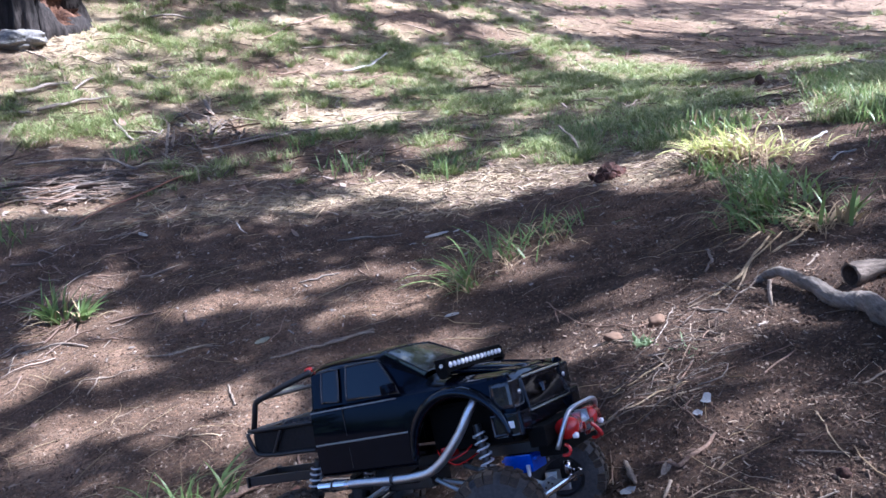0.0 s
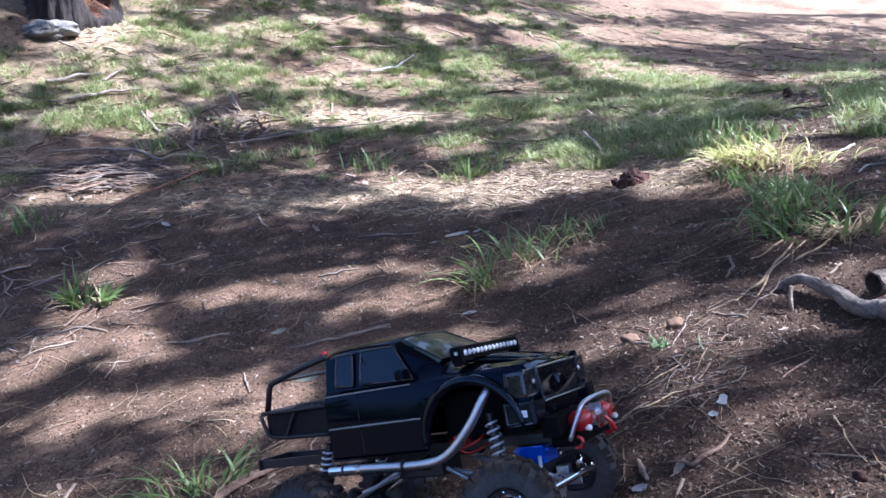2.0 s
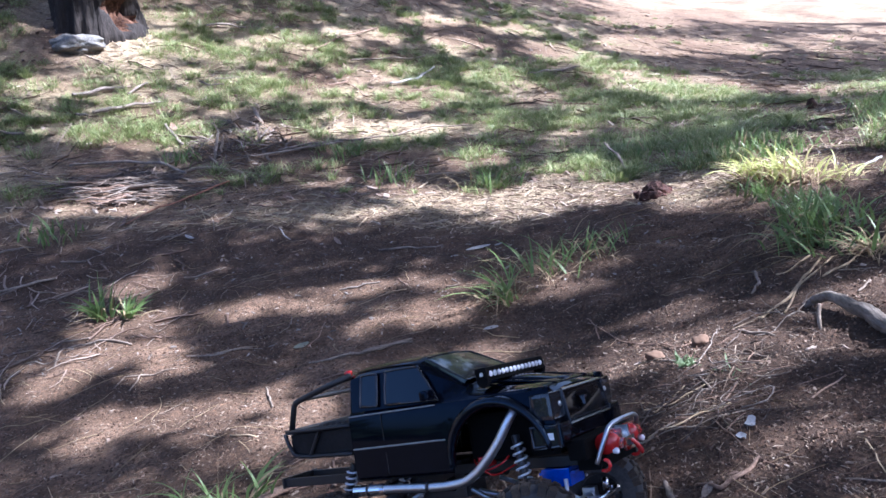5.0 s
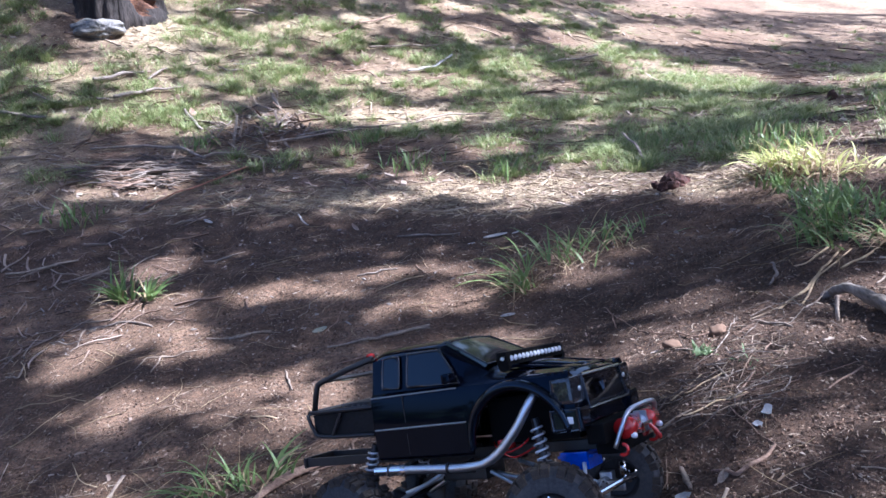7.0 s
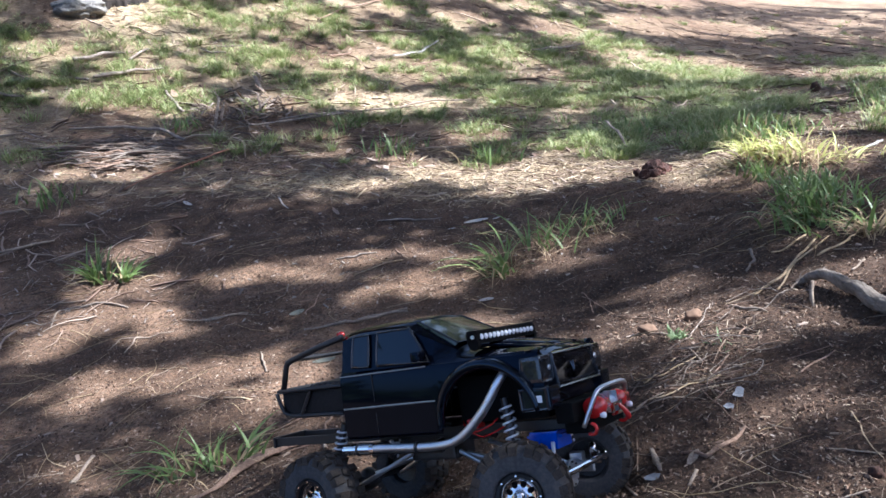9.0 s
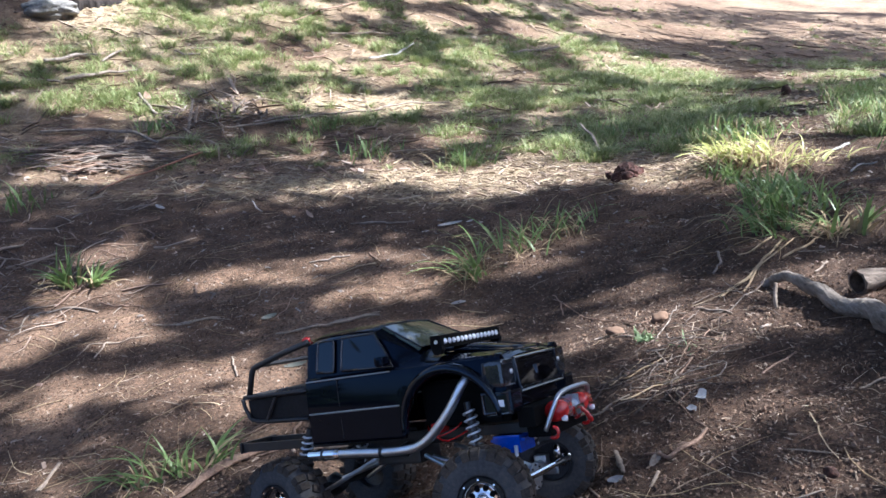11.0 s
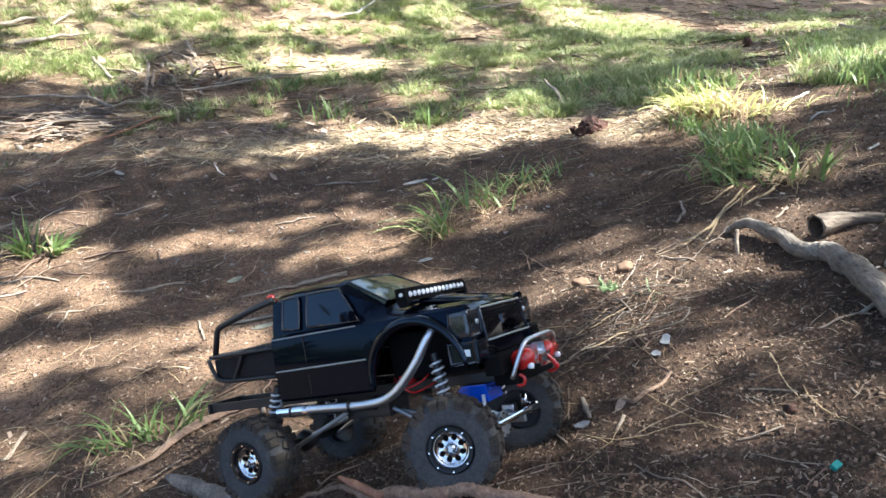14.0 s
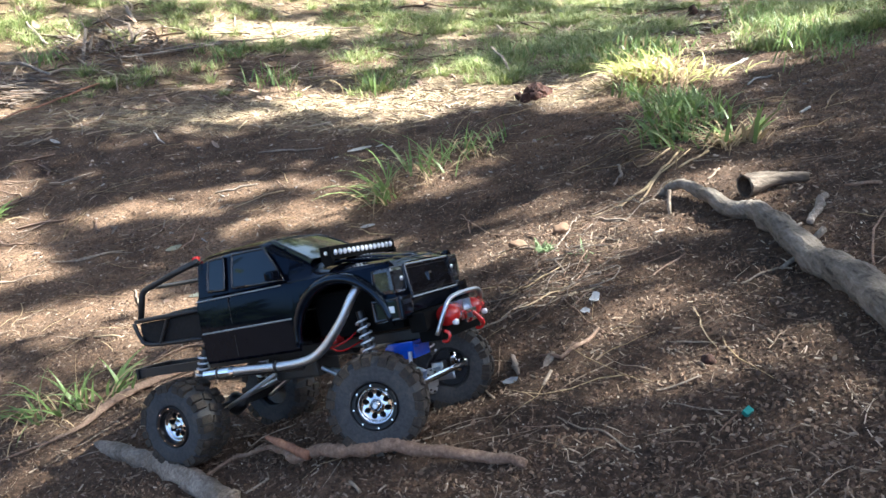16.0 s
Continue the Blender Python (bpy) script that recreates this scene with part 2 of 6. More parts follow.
def make_ground():
    gx, gy = axis(-0.9, 0.9, 0.012, -400, 400, 1.045), axis(0.55, 2.6, 0.012, -300, 600, 1.035)
    xx, yy = np.meshgrid(gx, gy)
    zz = ground_z(xx, yy)
    nx, ny = len(gx), len(gy)
    idx = np.arange(nx * ny).reshape(ny, nx)
    faces = np.stack([idx[:-1, :-1], idx[:-1, 1:], idx[1:, 1:], idx[1:, :-1]], -1).reshape(-1, 4)
    me = bpy.data.meshes.new("ground")
    me.from_pydata(np.stack([xx, yy, zz], -1).reshape(-1, 3), [], faces)
    me.polygons.foreach_set("use_smooth", np.ones(len(faces), bool))
    straw = np.clip((0.5 + 0.5 * grain_noise(xx, yy, 0.16, 23)) * in_patch(xx, yy, STRAW, 0.5) + np.clip((yy - 3.4) / 1.0, 0, 1) * (0.35 + 0.5 * grain_noise(xx, yy, 0.45, 21) + 0.25 * grain_noise(xx, yy, 0.12, 22)), 0, 1) * (1 - 0.8 * in_patch(xx, yy, BARE))
    straw = np.clip(straw + 0.18 * np.clip((yy - 8) / 1.5, 0, 1) * (0.6 + 0.5 * grain_noise(xx, yy, 0.8, 27)), 0, 1)
    at = me.attributes.new("straw", "FLOAT", "POINT")
    at.data.foreach_set("value", straw.reshape(-1).astype(np.float32))
    # earth darker on the right bank and close by, set by position
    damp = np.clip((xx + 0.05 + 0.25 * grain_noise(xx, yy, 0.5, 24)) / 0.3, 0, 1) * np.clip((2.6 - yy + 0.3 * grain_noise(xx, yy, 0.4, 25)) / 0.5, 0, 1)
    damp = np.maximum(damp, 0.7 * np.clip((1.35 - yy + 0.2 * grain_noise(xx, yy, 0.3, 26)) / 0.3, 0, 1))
    # middle band and bare path: dark soil plus shade painted into the ground colour
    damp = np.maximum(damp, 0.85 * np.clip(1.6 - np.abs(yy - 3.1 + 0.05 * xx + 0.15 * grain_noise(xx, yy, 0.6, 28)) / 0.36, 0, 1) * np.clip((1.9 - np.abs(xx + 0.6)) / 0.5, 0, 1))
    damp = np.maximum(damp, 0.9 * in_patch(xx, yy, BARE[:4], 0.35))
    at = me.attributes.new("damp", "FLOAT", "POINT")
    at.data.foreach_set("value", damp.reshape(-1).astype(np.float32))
    at = me.attributes.new("turf", "FLOAT", "POINT")
    at.data.foreach_set("value", (0.28 * np.clip(grass_amount(xx, yy), 0, 1) * np.clip((10.5 - yy) / 2, 0, 1)).reshape(-1).astype(np.float32))
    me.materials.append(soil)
    return tagged(new("ground", me), "dark brown bare earth sloping under grass and dry litter", "ground", kind="structure")


ground = make_ground()


# ---- shapes ----
def mesh_object(name, verts, faces, mat, parent=None, label="", smooth=True):
    me = bpy.data.meshes.new(name)
    me.from_pydata([tuple(v) for v in verts], [], [tuple(f) for f in faces])
    if smooth:
        me.polygons.foreach_set("use_smooth", np.ones(len(me.polygons), bool))
    me.materials.append(mat)
    ob = new(name, me)
    ob.parent = parent
    if label:
        ob["label"] = label
    return ob


def arrays_object(name, verts, faces, mat, smooth=False):
    """The same from arrays, for many small pieces."""
    me = bpy.data.meshes.new(name)
    me.from_pydata(verts.reshape(-1, 3), [], faces)
    if smooth:
        me.polygons.foreach_set("use_smooth", np.ones(len(me.polygons), bool))
    me.materials.append(mat)
    return new(name, me)


def tube_data(points, radii, sides=8, rough=0.0, seed=0, flat=1.0, steps=4, ref=None):
    """A tapered, slightly uneven tube along a smooth line through the points."""
    rng = random.Random(seed)
    pts = [Vector(p) for p in points]
    line, rad = [], []
    for k in range(len(pts) - 1):
        p0, p1, p2, p3 = pts[max(k - 1, 0)], pts[k], pts[k + 1], pts[min(k + 2, len(pts) - 1)]
        for s in range(steps):
            u = s / steps
            line.append(0.5 * (2 * p1 + (p2 - p0) * u + (2 * p0 - 5 * p1 + 4 * p2 - p3) * u * u + (3 * p1 - p0 - 3 * p2 + p3) * u ** 3))
            rad.append(radii[k] + (radii[k + 1] - radii[k]) * u)
    line.append(pts[-1])
    rad.append(radii[-1])
    verts, faces = [], []
    up = Vector(ref or (0.02, 0.05, 1))
    for k, p in enumerate(line):
        d = (line[min(k + 1, len(line) - 1)] - line[max(k - 1, 0)]).normalized()
        if ref is None and abs(d.z) > 0.95:
            up = Vector((1, 0.1, 0))
        a = d.cross(up).normalized()
        b = a.cross(d)
        for s in range(sides):
            w = 2 * math.pi * s / sides
            r = rad[k] * (1 + rough * rng.uniform(-1, 1))
            verts.append(p + a * (r * math.cos(w)) + b * (r * flat * math.sin(w)))
    for k in range(len(line) - 1):
        for s in range(sides):
            t = (s + 1) % sides
            faces.append((k * sides + s, k * sides + t, (k + 1) * sides + t, (k + 1) * sides + s))
    faces.append(tuple(range(sides))[::-1])
    faces.append(tuple(range((len(line) - 1) * sides, len(line) * sides)))
    return verts, faces


def join_data(*parts):
    verts, faces = [], []
    for v, f in parts:
        o = len(verts)
        verts += list(v)
        faces += [tuple(i + o for i in q) for q in f]
    return verts, faces


def on_ground(line, lift=0.6):
    """Points (x, y, radius[, extra height]) laid on the ground."""
    return [(p[0], p[1], float(ground_z(p[0], p[1])) + lift * p[2] + (p[3] if len(p) > 3 else 0)) for p in line]


# ---- trees ----
# where the sun comes through the crowns: x, y, half length, half width, turn in degrees on the ground
GAPS = []


def gap(x, y, rx, ry, turn):
    GAPS.append((x, y, rx, ry, turn))


gap(-1.92, 4.00, 0.23, 0.09, 7)
gap(-2.03, 4.18, 0.22, 0.07, 16)
gap(-2.01, 5.03, 0.20, 0.15, 11)
gap(-2.38, 5.43, 0.20, 0.08, 18)
gap(-2.43, 5.01, 0.11, 0.12, 13)
gap(-0.67, 5.31, 0.29, 0.19, 5)
gap(-1.34, 5.17, 0.21, 0.15, 8)
gap(-0.15, 3.81, 0.43, 0.20, -44)
gap(-0.00, 4.53, 0.17, 0.21, -15)
gap(0.28, 3.56, 0.20, 0.27, -15)
gap(0.46, 4.05, 0.19, 0.23, -32)
gap(0.51, 3.52, 0.15, 0.27, 5)
gap(0.90, 3.13, 0.19, 0.32, -32)
gap(1.23, 3.30, 0.68, 0.14, -89)
gap(1.82, 6.94, 0.54, 0.80, 5)
gap(1.34, 7.55, 0.37, 0.50, 24)
gap(1.89, 3.60, 0.37, 0.38, -83)
gap(1.54, 2.80, 0.15, 0.12, -72)
gap(-1.24, 2.55, 0.28, 0.05, -22)
gap(-1.38, 3.00, 0.14, 0.11, -2)
gap(-1.23, 2.33, 0.22, 0.12, -8)
gap(-1.02, 2.28, 0.10, 0.05, -10)
gap(-0.93, 1.83, 0.24, 0.08, -8)
gap(-0.66, 1.84, 0.15, 0.07, 18)
gap(-0.52, 1.55, 0.05, 0.05, 0)
gap(-0.74, 2.60, 0.24, 0.07, -14)
gap(-0.48, 2.64, 0.17, 0.05, -19)
gap(-0.24, 2.64, 0.27, 0.05, -21)
gap(-0.16, 2.41, 0.15, 0.04, -8)
gap(0.49, 1.84, 0.11, 0.05, -50)
gap(0.43, 1.59, 0.20, 0.08, -60)
gap(0.33, 1.53, 0.12, 0.04, -64)
gap(0.47, 1.34, 0.07, 0.04, -39)
gap(0.50, 1.18, 0.06, 0.02, -46)
gap(0.52, 0.92, 0.04, 0.02, -28)
gap(0.51, 0.77, 0.04, 0.01, -43)
gap(0.51, 1.02, 0.05, 0.02, -30)
gap(0.37, 0.96, 0.04, 0.02, -23)
gap(0.40, 0.79, 0.04, 0.01, -23)
gap(-2.18, 3.90, 0.14, 0.07, -7)
gap(-1.34, 2.18, 0.11, 0.11, -11)
gap(-1.30, 2.63, 0.20, 0.08, -16)
gap(-0.92, 1.82, 0.23, 0.08, -2)
gap(-0.97, 2.12, 0.12, 0.05, 0)
gap(-0.62, 1.83, 0.09, 0.06, 30)
gap(-0.68, 1.70, 0.08, 0.05, 3)
gap(-0.48, 1.63, 0.10, 0.08, 9)
gap(-0.55, 2.52, 0.14, 0.05, -14)
gap(-0.45, 1.74, 0.08, 0.04, 19)
gap(-2.77, 6.39, 0.35, 0.27, 27)
gap(-2.18, 6.60, 0.31, 0.19, 27)
gap(-3.37, 6.60, 0.18, 0.08, 31)
gap(-2.71, 7.01, 0.23, 0.08, 32)
gap(-3.02, 5.58, 0.15, 0.18, 21)
gap(-2.61, 5.54, 0.14, 0.07, 19)
gap(-2.15, 5.06, 0.24, 0.22, 11)
gap(-2.44, 4.93, 0.17, 0.10, 12)
gap(-1.62, 6.11, 0.23, 0.15, 20)
gap(-1.07, 6.16, 0.26, 0.22, 18)
gap(-1.50, 7.10, 0.25, 0.13, 29)
gap(-1.87, 7.03, 0.19, 0.09, 30)
gap(-0.74, 6.73, 0.36, 0.17, 23)
gap(-0.51, 6.18, 0.31, 0.27, 15)
gap(-0.60, 5.29, 0.34, 0.16, 3)
gap(-1.09, 7.67, 0.29, 0.14, 34)
gap(-0.15, 7.93, 0.29, 0.24, 34)
gap(0.20, 6.92, 0.23, 0.26, 20)
gap(0.86, 8.27, 0.34, 0.38, 35)
gap(2.58, 9.94, 1.60, 0.51, 38)
gap(5.74, 15.52, 2.61, 1.05, 24)
gap(2.43, 12.12, 1.63, 0.35, 55)
gap(1.68, 6.93, 0.52, 0.57, -24)
gap(1.70, 6.41, 0.17, 0.39, -10)
gap(2.81, 6.26, 0.47, 0.40, -66)
gap(1.70, 3.60, 0.29, 0.28, -77)
gap(-0.51, 8.63, 0.39, 0.14, 45)
gap(0.39, 9.12, 0.36, 0.15, 43)
gap(0.04, 1.96, 0.09, 0.06, -15)
gap(-0.17, 1.89, 0.10, 0.05, -2)
gap(0.09, 1.32, 0.07, 0.03, -19)
gap(0.47, 1.84, 0.13, 0.05, -58)
gap(0.26, 2.32, 0.12, 0.04, -33)
gap(-0.52, 3.63, 0.13, 0.06, -27)
gap(-0.81, 4.19, 0.12, 0.08, 18)
gap(-0.23, 2.32, 0.20, 0.05, -4)
gap(0.04, 2.02, 0.10, 0.05, -23)
gap(0.40, 1.25, 0.09, 0.02, -34)
gap(0.53, 1.06, 0.07, 0.01, -39)
gap(0.64, 1.03, 0.05, 0.02, -47)
gap(0.44, 1.02, 0.05, 0.02, -34)
gap(0.33, 1.22, 0.04, 0.02, -42)
gap(0.56, 0.82, 0.03, 0.01, -39)
gap(0.78, 1.51, 0.19, 0.05, -80)
gap(0.63, 1.38, 0.07, 0.04, -42)
gap(0.73, 1.11, 0.05, 0.02, -86)
gap(0.77, 1.27, 0.12, 0.02, -90)
gap(0.86, 1.56, 0.08, 0.02, -60)
gap(0.94, 1.82, 0.10, 0.03, -57)
gap(1.13, 2.92, 0.24, 0.20, -30)
gap(1.28, 2.86, 0.18, 0.16, -30)
gap(0.62, 3.34, 0.34, 0.14, -25)
gap(0.95, 3.10, 0.22, 0.14, -25)


def in_gap(x, y, soft):
    best = np.zeros(np.shape(x))
    wob = 0.022 * np.clip(y, 1, 6)
    x, y = x + wob * grain_noise(x, y, 0.19, 36), y + wob * grain_noise(x, y, 0.23, 37)
    for cx, cy, rx, ry, turn in GAPS:
        c, n = math.cos(radians(turn)), math.sin(radians(turn))
        grow = (0.030 if cx < -0.25 and cy < 2.3 else 0.014) if cy < 3 else 0.022 if cy < 4.6 else 0.055
        u, v = (x - cx) * c + (y - cy) * n, (y - cy) * c - (x - cx) * n
        d = np.sqrt((u / (rx * 1.05 + grow)) ** 2 + (v / (ry * 1.05 + grow)) ** 2)
        best = np.maximum(best, np.clip((1 + soft - d) / (2 * soft), 0, 1))
    return best


# where the crowns are thin
THIN = ((0.45, 1.07, 0.16, 0.1), (0.45, 0.85, 0.2, 0.12), (1.1, 2.5, 0.25, 0.3), (-0.55, 1.2, 0.4, 0.25), (0.95, 2.0, 0.3, 0.35), (0.0, 1.55, 0.5, 0.3), (-0.6, 1.45, 0.5, 0.25), (0.5, 1.5, 0.35, 0.25), (0.9, 2.1, 0.25, 0.3), (2.2, 4.3, 0.6, 0.8), (0.3, 2.5, 0.2, 0.2), (-2.4, 5.6, 0.8, 0.5), (0.6, 5.6, 0.9, 0.8), (1.6, 5.2, 0.6, 0.9), (-1.2, 6.6, 0.9, 0.7), (0.3, 6.4, 0.7, 0.6))


def shade_amount(x, y):
    """How thick the crowns are on the sun's way to a place of the ground."""
    lit = in_gap(x, y, np.where(y > 3, 0.14, 0.24))
    thin = 0.55 + 0.6 * grain_noise(x, y, 0.5, 31) + 0.4 * grain_noise(x, y, 0.17, 32)
    thin = thin - 0.9 * np.clip((y - 4.6) / 0.8, 0, 1) * np.clip((8.0 - y) / 0.8, 0, 1) * (grain_noise(x, y, 0.33, 35) > 0.2)
    out = np.clip(np.abs(x) - 3.4 - 0.45 * np.clip(y - 5, 0, 9), 0, 9) / 2.5 + np.clip(0.4 - y, 0, 9) / 2.0
    s = np.clip(1 - out, 0, 1)
    base = s * np.clip(0.8 + 0.3 * thin - 0.5 * np.clip(-thin, 0, 1), 0, 1) + (1 - s) * np.clip(thin, 0, 1)
    rim = np.minimum(np.minimum(x + 6.5, 7.5 - x), np.minimum(y + 2.5, 15.0 - y)) / 2.5
    base = base * np.clip(rim + 1.2 * (grain_noise(x, y, 0.9, 33) - 0.1), 0, 1)
    return base * (1 - lit) * (1 - 0.6 * in_patch(x, y, THIN, 0.4))


def leaves_data(centres, length, width, rng):
    """Diamond-shaped, slightly folded leaves hanging at all angles round the centres."""
    n = len(centres)
    d = rng.normal(size=(n, 3))
    d[:, 2] -= 0.6
    d /= np.linalg.norm(d, axis=1, keepdims=True)
    s = np.cross(d, rng.normal(size=(n, 3)))
    s /= np.linalg.norm(s, axis=1, keepdims=True)
    ln = np.asarray(length).reshape(-1, 1) * rng.uniform(0.7, 1.3, (n, 1))
    wd = ln * width
    v = np.stack([centres - d * ln / 2, centres - d * ln * 0.1 + s * wd / 2, centres + d * ln / 2, centres - d * ln * 0.1 - s * wd / 2], 1)
    return v, np.arange(n * 4).reshape(n, 4)


rng = np.random.default_rng(5)
# x, y of trunk, height, trunk radius
TREES = ((5.6, 0.6, 8.5, 0.20), (6.6, 4.6, 9.0, 0.24), (6.9, 9.5, 9.5, 0.22), (1.9, -3.0, 8.0, 0.19), (-3.13, 6.74, 9.0, 0.34), (9.5, 14.5, 9.5, 0.25), (-6.5, 1.5, 8.5, 0.22), (-5.5, 12.5, 9.0, 0.25), (2.6, 17.5, 9.5, 0.26),
         (-9.0, 20.0, 9.0, 0.24), (-2.5, 26.0, 10.0, 0.27), (-14.0, 14.0, 9.0, 0.24), (4.5, 33.0, 11.0, 0.3), (-8.0, 34.0, 11.0, 0.3), (-12.0, 3.0, 9.0, 0.25))


def crown_points():
    """Places and sizes of the leaves, spread through the depth of the crowns along the sun's rays."""
    places, sizes = [], []
    for n, x0, x1, y0, y1, near, far, size in ((38000, -2.8, 2.4, -0.1, 3.3, 3.6, 5.6, 0.13), (54000, -4.6, 4.6, 3.3, 9.6, 4.6, 7.6, 0.19), (62000, -6.5, 7.5, -2.5, 15.0, 5.0, 8.6, 0.30)):
        gx, gy = rng.uniform(x0, x1, n), rng.uniform(y0, y1, n)
        keep = rng.uniform(size=n) < shade_amount(gx, gy)
        j = 0.4 * grain_noise(gx, gy, 0.6, 34)
        near_part = (gx + j > -2.4) & (gx + j < 2.0) & (gy + j > 0.3) & (gy < 3.3)
        mid_part = (gx + j > -4.2) & (gx + j < 4.2) & (gy >= 3.3) & (gy + j < 9.2)
        keep &= near_part if size < 0.15 else mid_part if size < 0.25 else ~(near_part | mid_part)
        gx, gy = gx[keep], gy[keep]
        places.append(np.stack([gx, gy, ground_z(gx, gy, False)], 1) + rng.uniform(near, far, len(gx))[:, None] * np.array(to_sun))
        sizes.append(np.full(len(gx), size))
    return np.concatenate(places), np.concatenate(sizes)


def hollow_trunk(tree, r, h, lean):
    """A furrowed trunk with root flares and a rotten hollow at its foot."""
    sides = 110
    zs = np.concatenate([np.linspace(-0.25, 1.0, 44), np.linspace(1.1, h * 0.8, 22)])
    w = np.linspace(0, 2 * np.pi, sides, endpoint=False)
    ww, zz = np.meshgrid(w, zs)
    up = np.clip(zz / (h * 0.8), 0, 1)
    rad = r * (1 - 0.65 * up) * (1 + 0.24 * np.exp(-np.clip(zz + 0.1, 0, 9) / 0.16) * (0.6 + 0.7 * np.cos(3 * ww + 0.4) ** 2))
    rad = rad * (1 + 0.10 * (grain_noise(ww * 1.9, zz * 0.35, 0.16, 61) - 0.5) + 0.06 * (grain_noise(ww * 3, zz * 0.5, 0.10, 62) - 0.5) + 0.03 * (grain_noise(ww, zz, 0.04, 63) - 0.5))
    da = np.abs((ww - radians(-24) + np.pi) % (2 * np.pi) - np.pi)
    pit = np.clip(1.25 - np.sqrt((da / 0.5) ** 2 + ((zz - 0.09) / 0.20) ** 2) + 0.5 * (grain_noise(ww * 0.5, zz, 0.12, 64) - 0.5), 0, 1)
    rad = rad * (1 - 0.42 * np.clip(pit * 2.2, 0, 1))
    x = rad * np.cos(ww) + lean[0] * up
    y = rad * np.sin(ww) + lean[1] * up
    v = np.stack([x, y, zz], -1).reshape(-1, 3)
    i = np.arange(len(zs) - 1)[:, None] * sides
    a, b = np.arange(sides)[None], (np.arange(sides)[None] + 1) % sides
    f = np.stack([i + a, i + b, i + b + sides, i + a + sides], -1).reshape(-1, 4)
    rotten = (pit.reshape(-1)[f] > 0.02).all(1)
    arrays_object("trunk", v, f[~rotten].tolist(), bark_mat, True).parent = tree
    used = np.unique(f[rotten])
    back = {int(q): n for n, q in enumerate(used)}
    core = arrays_object("rotten_hollow", v[used], [tuple(back[int(c)] for c in q) for q in f[rotten]], rot_mat, True)
    core.parent = tree
    tagged(core, "dark hollow with reddish rotten wood")


rot_mat = material("rotten_wood", [(0.02, 0.010, 0.007), (0.09, 0.04, 0.022), (0.22, 0.11, 0.06)], 0.9, 9, 1.0, 40)


def make_trees():
    places, sizes = crown_points()
    owner = np.argmin(np.stack([(places[:, 0] - t[0]) ** 2 + (places[:, 1] - t[1]) ** 2 for t in TREES[:9]]), 0)
    for k, (x, y, h, r) in enumerate(TREES):
        mine = places[owner == k]
        tree = new("gum_tree")
        z0 = float(ground_z(x, y, False))
        tree.location = (x, y, z0)
        lean = (rng.uniform(-0.3, 0.3), rng.uniform(-0.3, 0.3))
        trunk = [(0, 0, -0.2), (0, 0, 0.12), (0.02, 0.01, 0.6), (lean[0] * 0.4, lean[1] * 0.4, h * 0.4), (lean[0], lean[1], h * 0.8)]
        if k == 4:
            hollow_trunk(tree, r, h, lean)
        else:
            tv, tf = tube_data(trunk, (r * 1.7, r * 1.35, r, r * 0.75, r * 0.3), 18, 0.07, k, steps=6)
            mesh_object("trunk", tv, tf, bark_mat, tree, "rough dark grey-brown bark")
        limbs = []
        if len(mine) > 50 and k < 9:
            ends = mine[rng.choice(len(mine), min(len(mine), 10), replace=False)] - np.array([x, y, z0])
        else:
            ends = rng.uniform(-2, 2, (9, 3)) + np.array([0, 0, h * 0.8])
        for e in ends:
            b = rng.uniform(0.38, 0.72)
            start = Vector((lean[0] * b, lean[1] * b, h * b * 0.95))
            mid = start.lerp(Vector(e), 0.5) + Vector((0, 0, 0.35))
            limbs.append(tube_data([start, mid, e], (r * 0.16, r * 0.07, r * 0.02), 7, 0.05, k))
        lv, lf = join_data(*limbs)
        mesh_object("limbs", lv, lf, bark_mat, tree)
        own, size = mine - np.array([x, y, z0]), sizes[owner == k]
        if k > 8:
            own = np.array([0, 0, h * 0.62]) + rng.normal(size=(2600, 3)) * np.array([1.5, 1.5, 1.7])
            own[:, 2] = np.maximum(own[:, 2], 0.9)
            size = np.full(len(own), 0.34)
        elif k in (3, 6, 7, 8) or len(mine) < 50:
            own = np.concatenate([own, np.array([0, 0, h * 0.93]) + rng.normal(size=(2500, 3)) * np.array([1.1, 1.1, 0.8])])
            size = np.concatenate([size, np.full(2500, 0.2)])
        v, f = leaves_data(own, size, 0.32, rng)
        crown = arrays_object("crown", v, f, leaf_mat)
        crown.parent = tree
        tagged(tree, "tall gum tree with rough dark bark and thin hanging leaves", "tree", "gum trees")


make_trees()


def distant_woods():
    """Dark scrub and tree crowns all round, far off."""
    n = 9000
    a, d = rng.uniform(0, 2 * np.pi, n), rng.uniform(42, 75, n)
    high = 9.5 * (0.65 + 0.35 * np.sin(a * 9 + 1.3) * np.sin(a * 23)) * rng.random(n) ** 0.8
    x, y = np.cos(a) * d, np.sin(a) * d
    v, f = leaves_data(np.stack([x, y, ground_z(x, y, False) + high], 1), np.full(n, 2.2), 0.5, rng)
    tagged(arrays_object("distant_woods", v, f, leaf_mat), "dark scrub and trees far off all round", "woods", kind="stuff")


distant_woods()


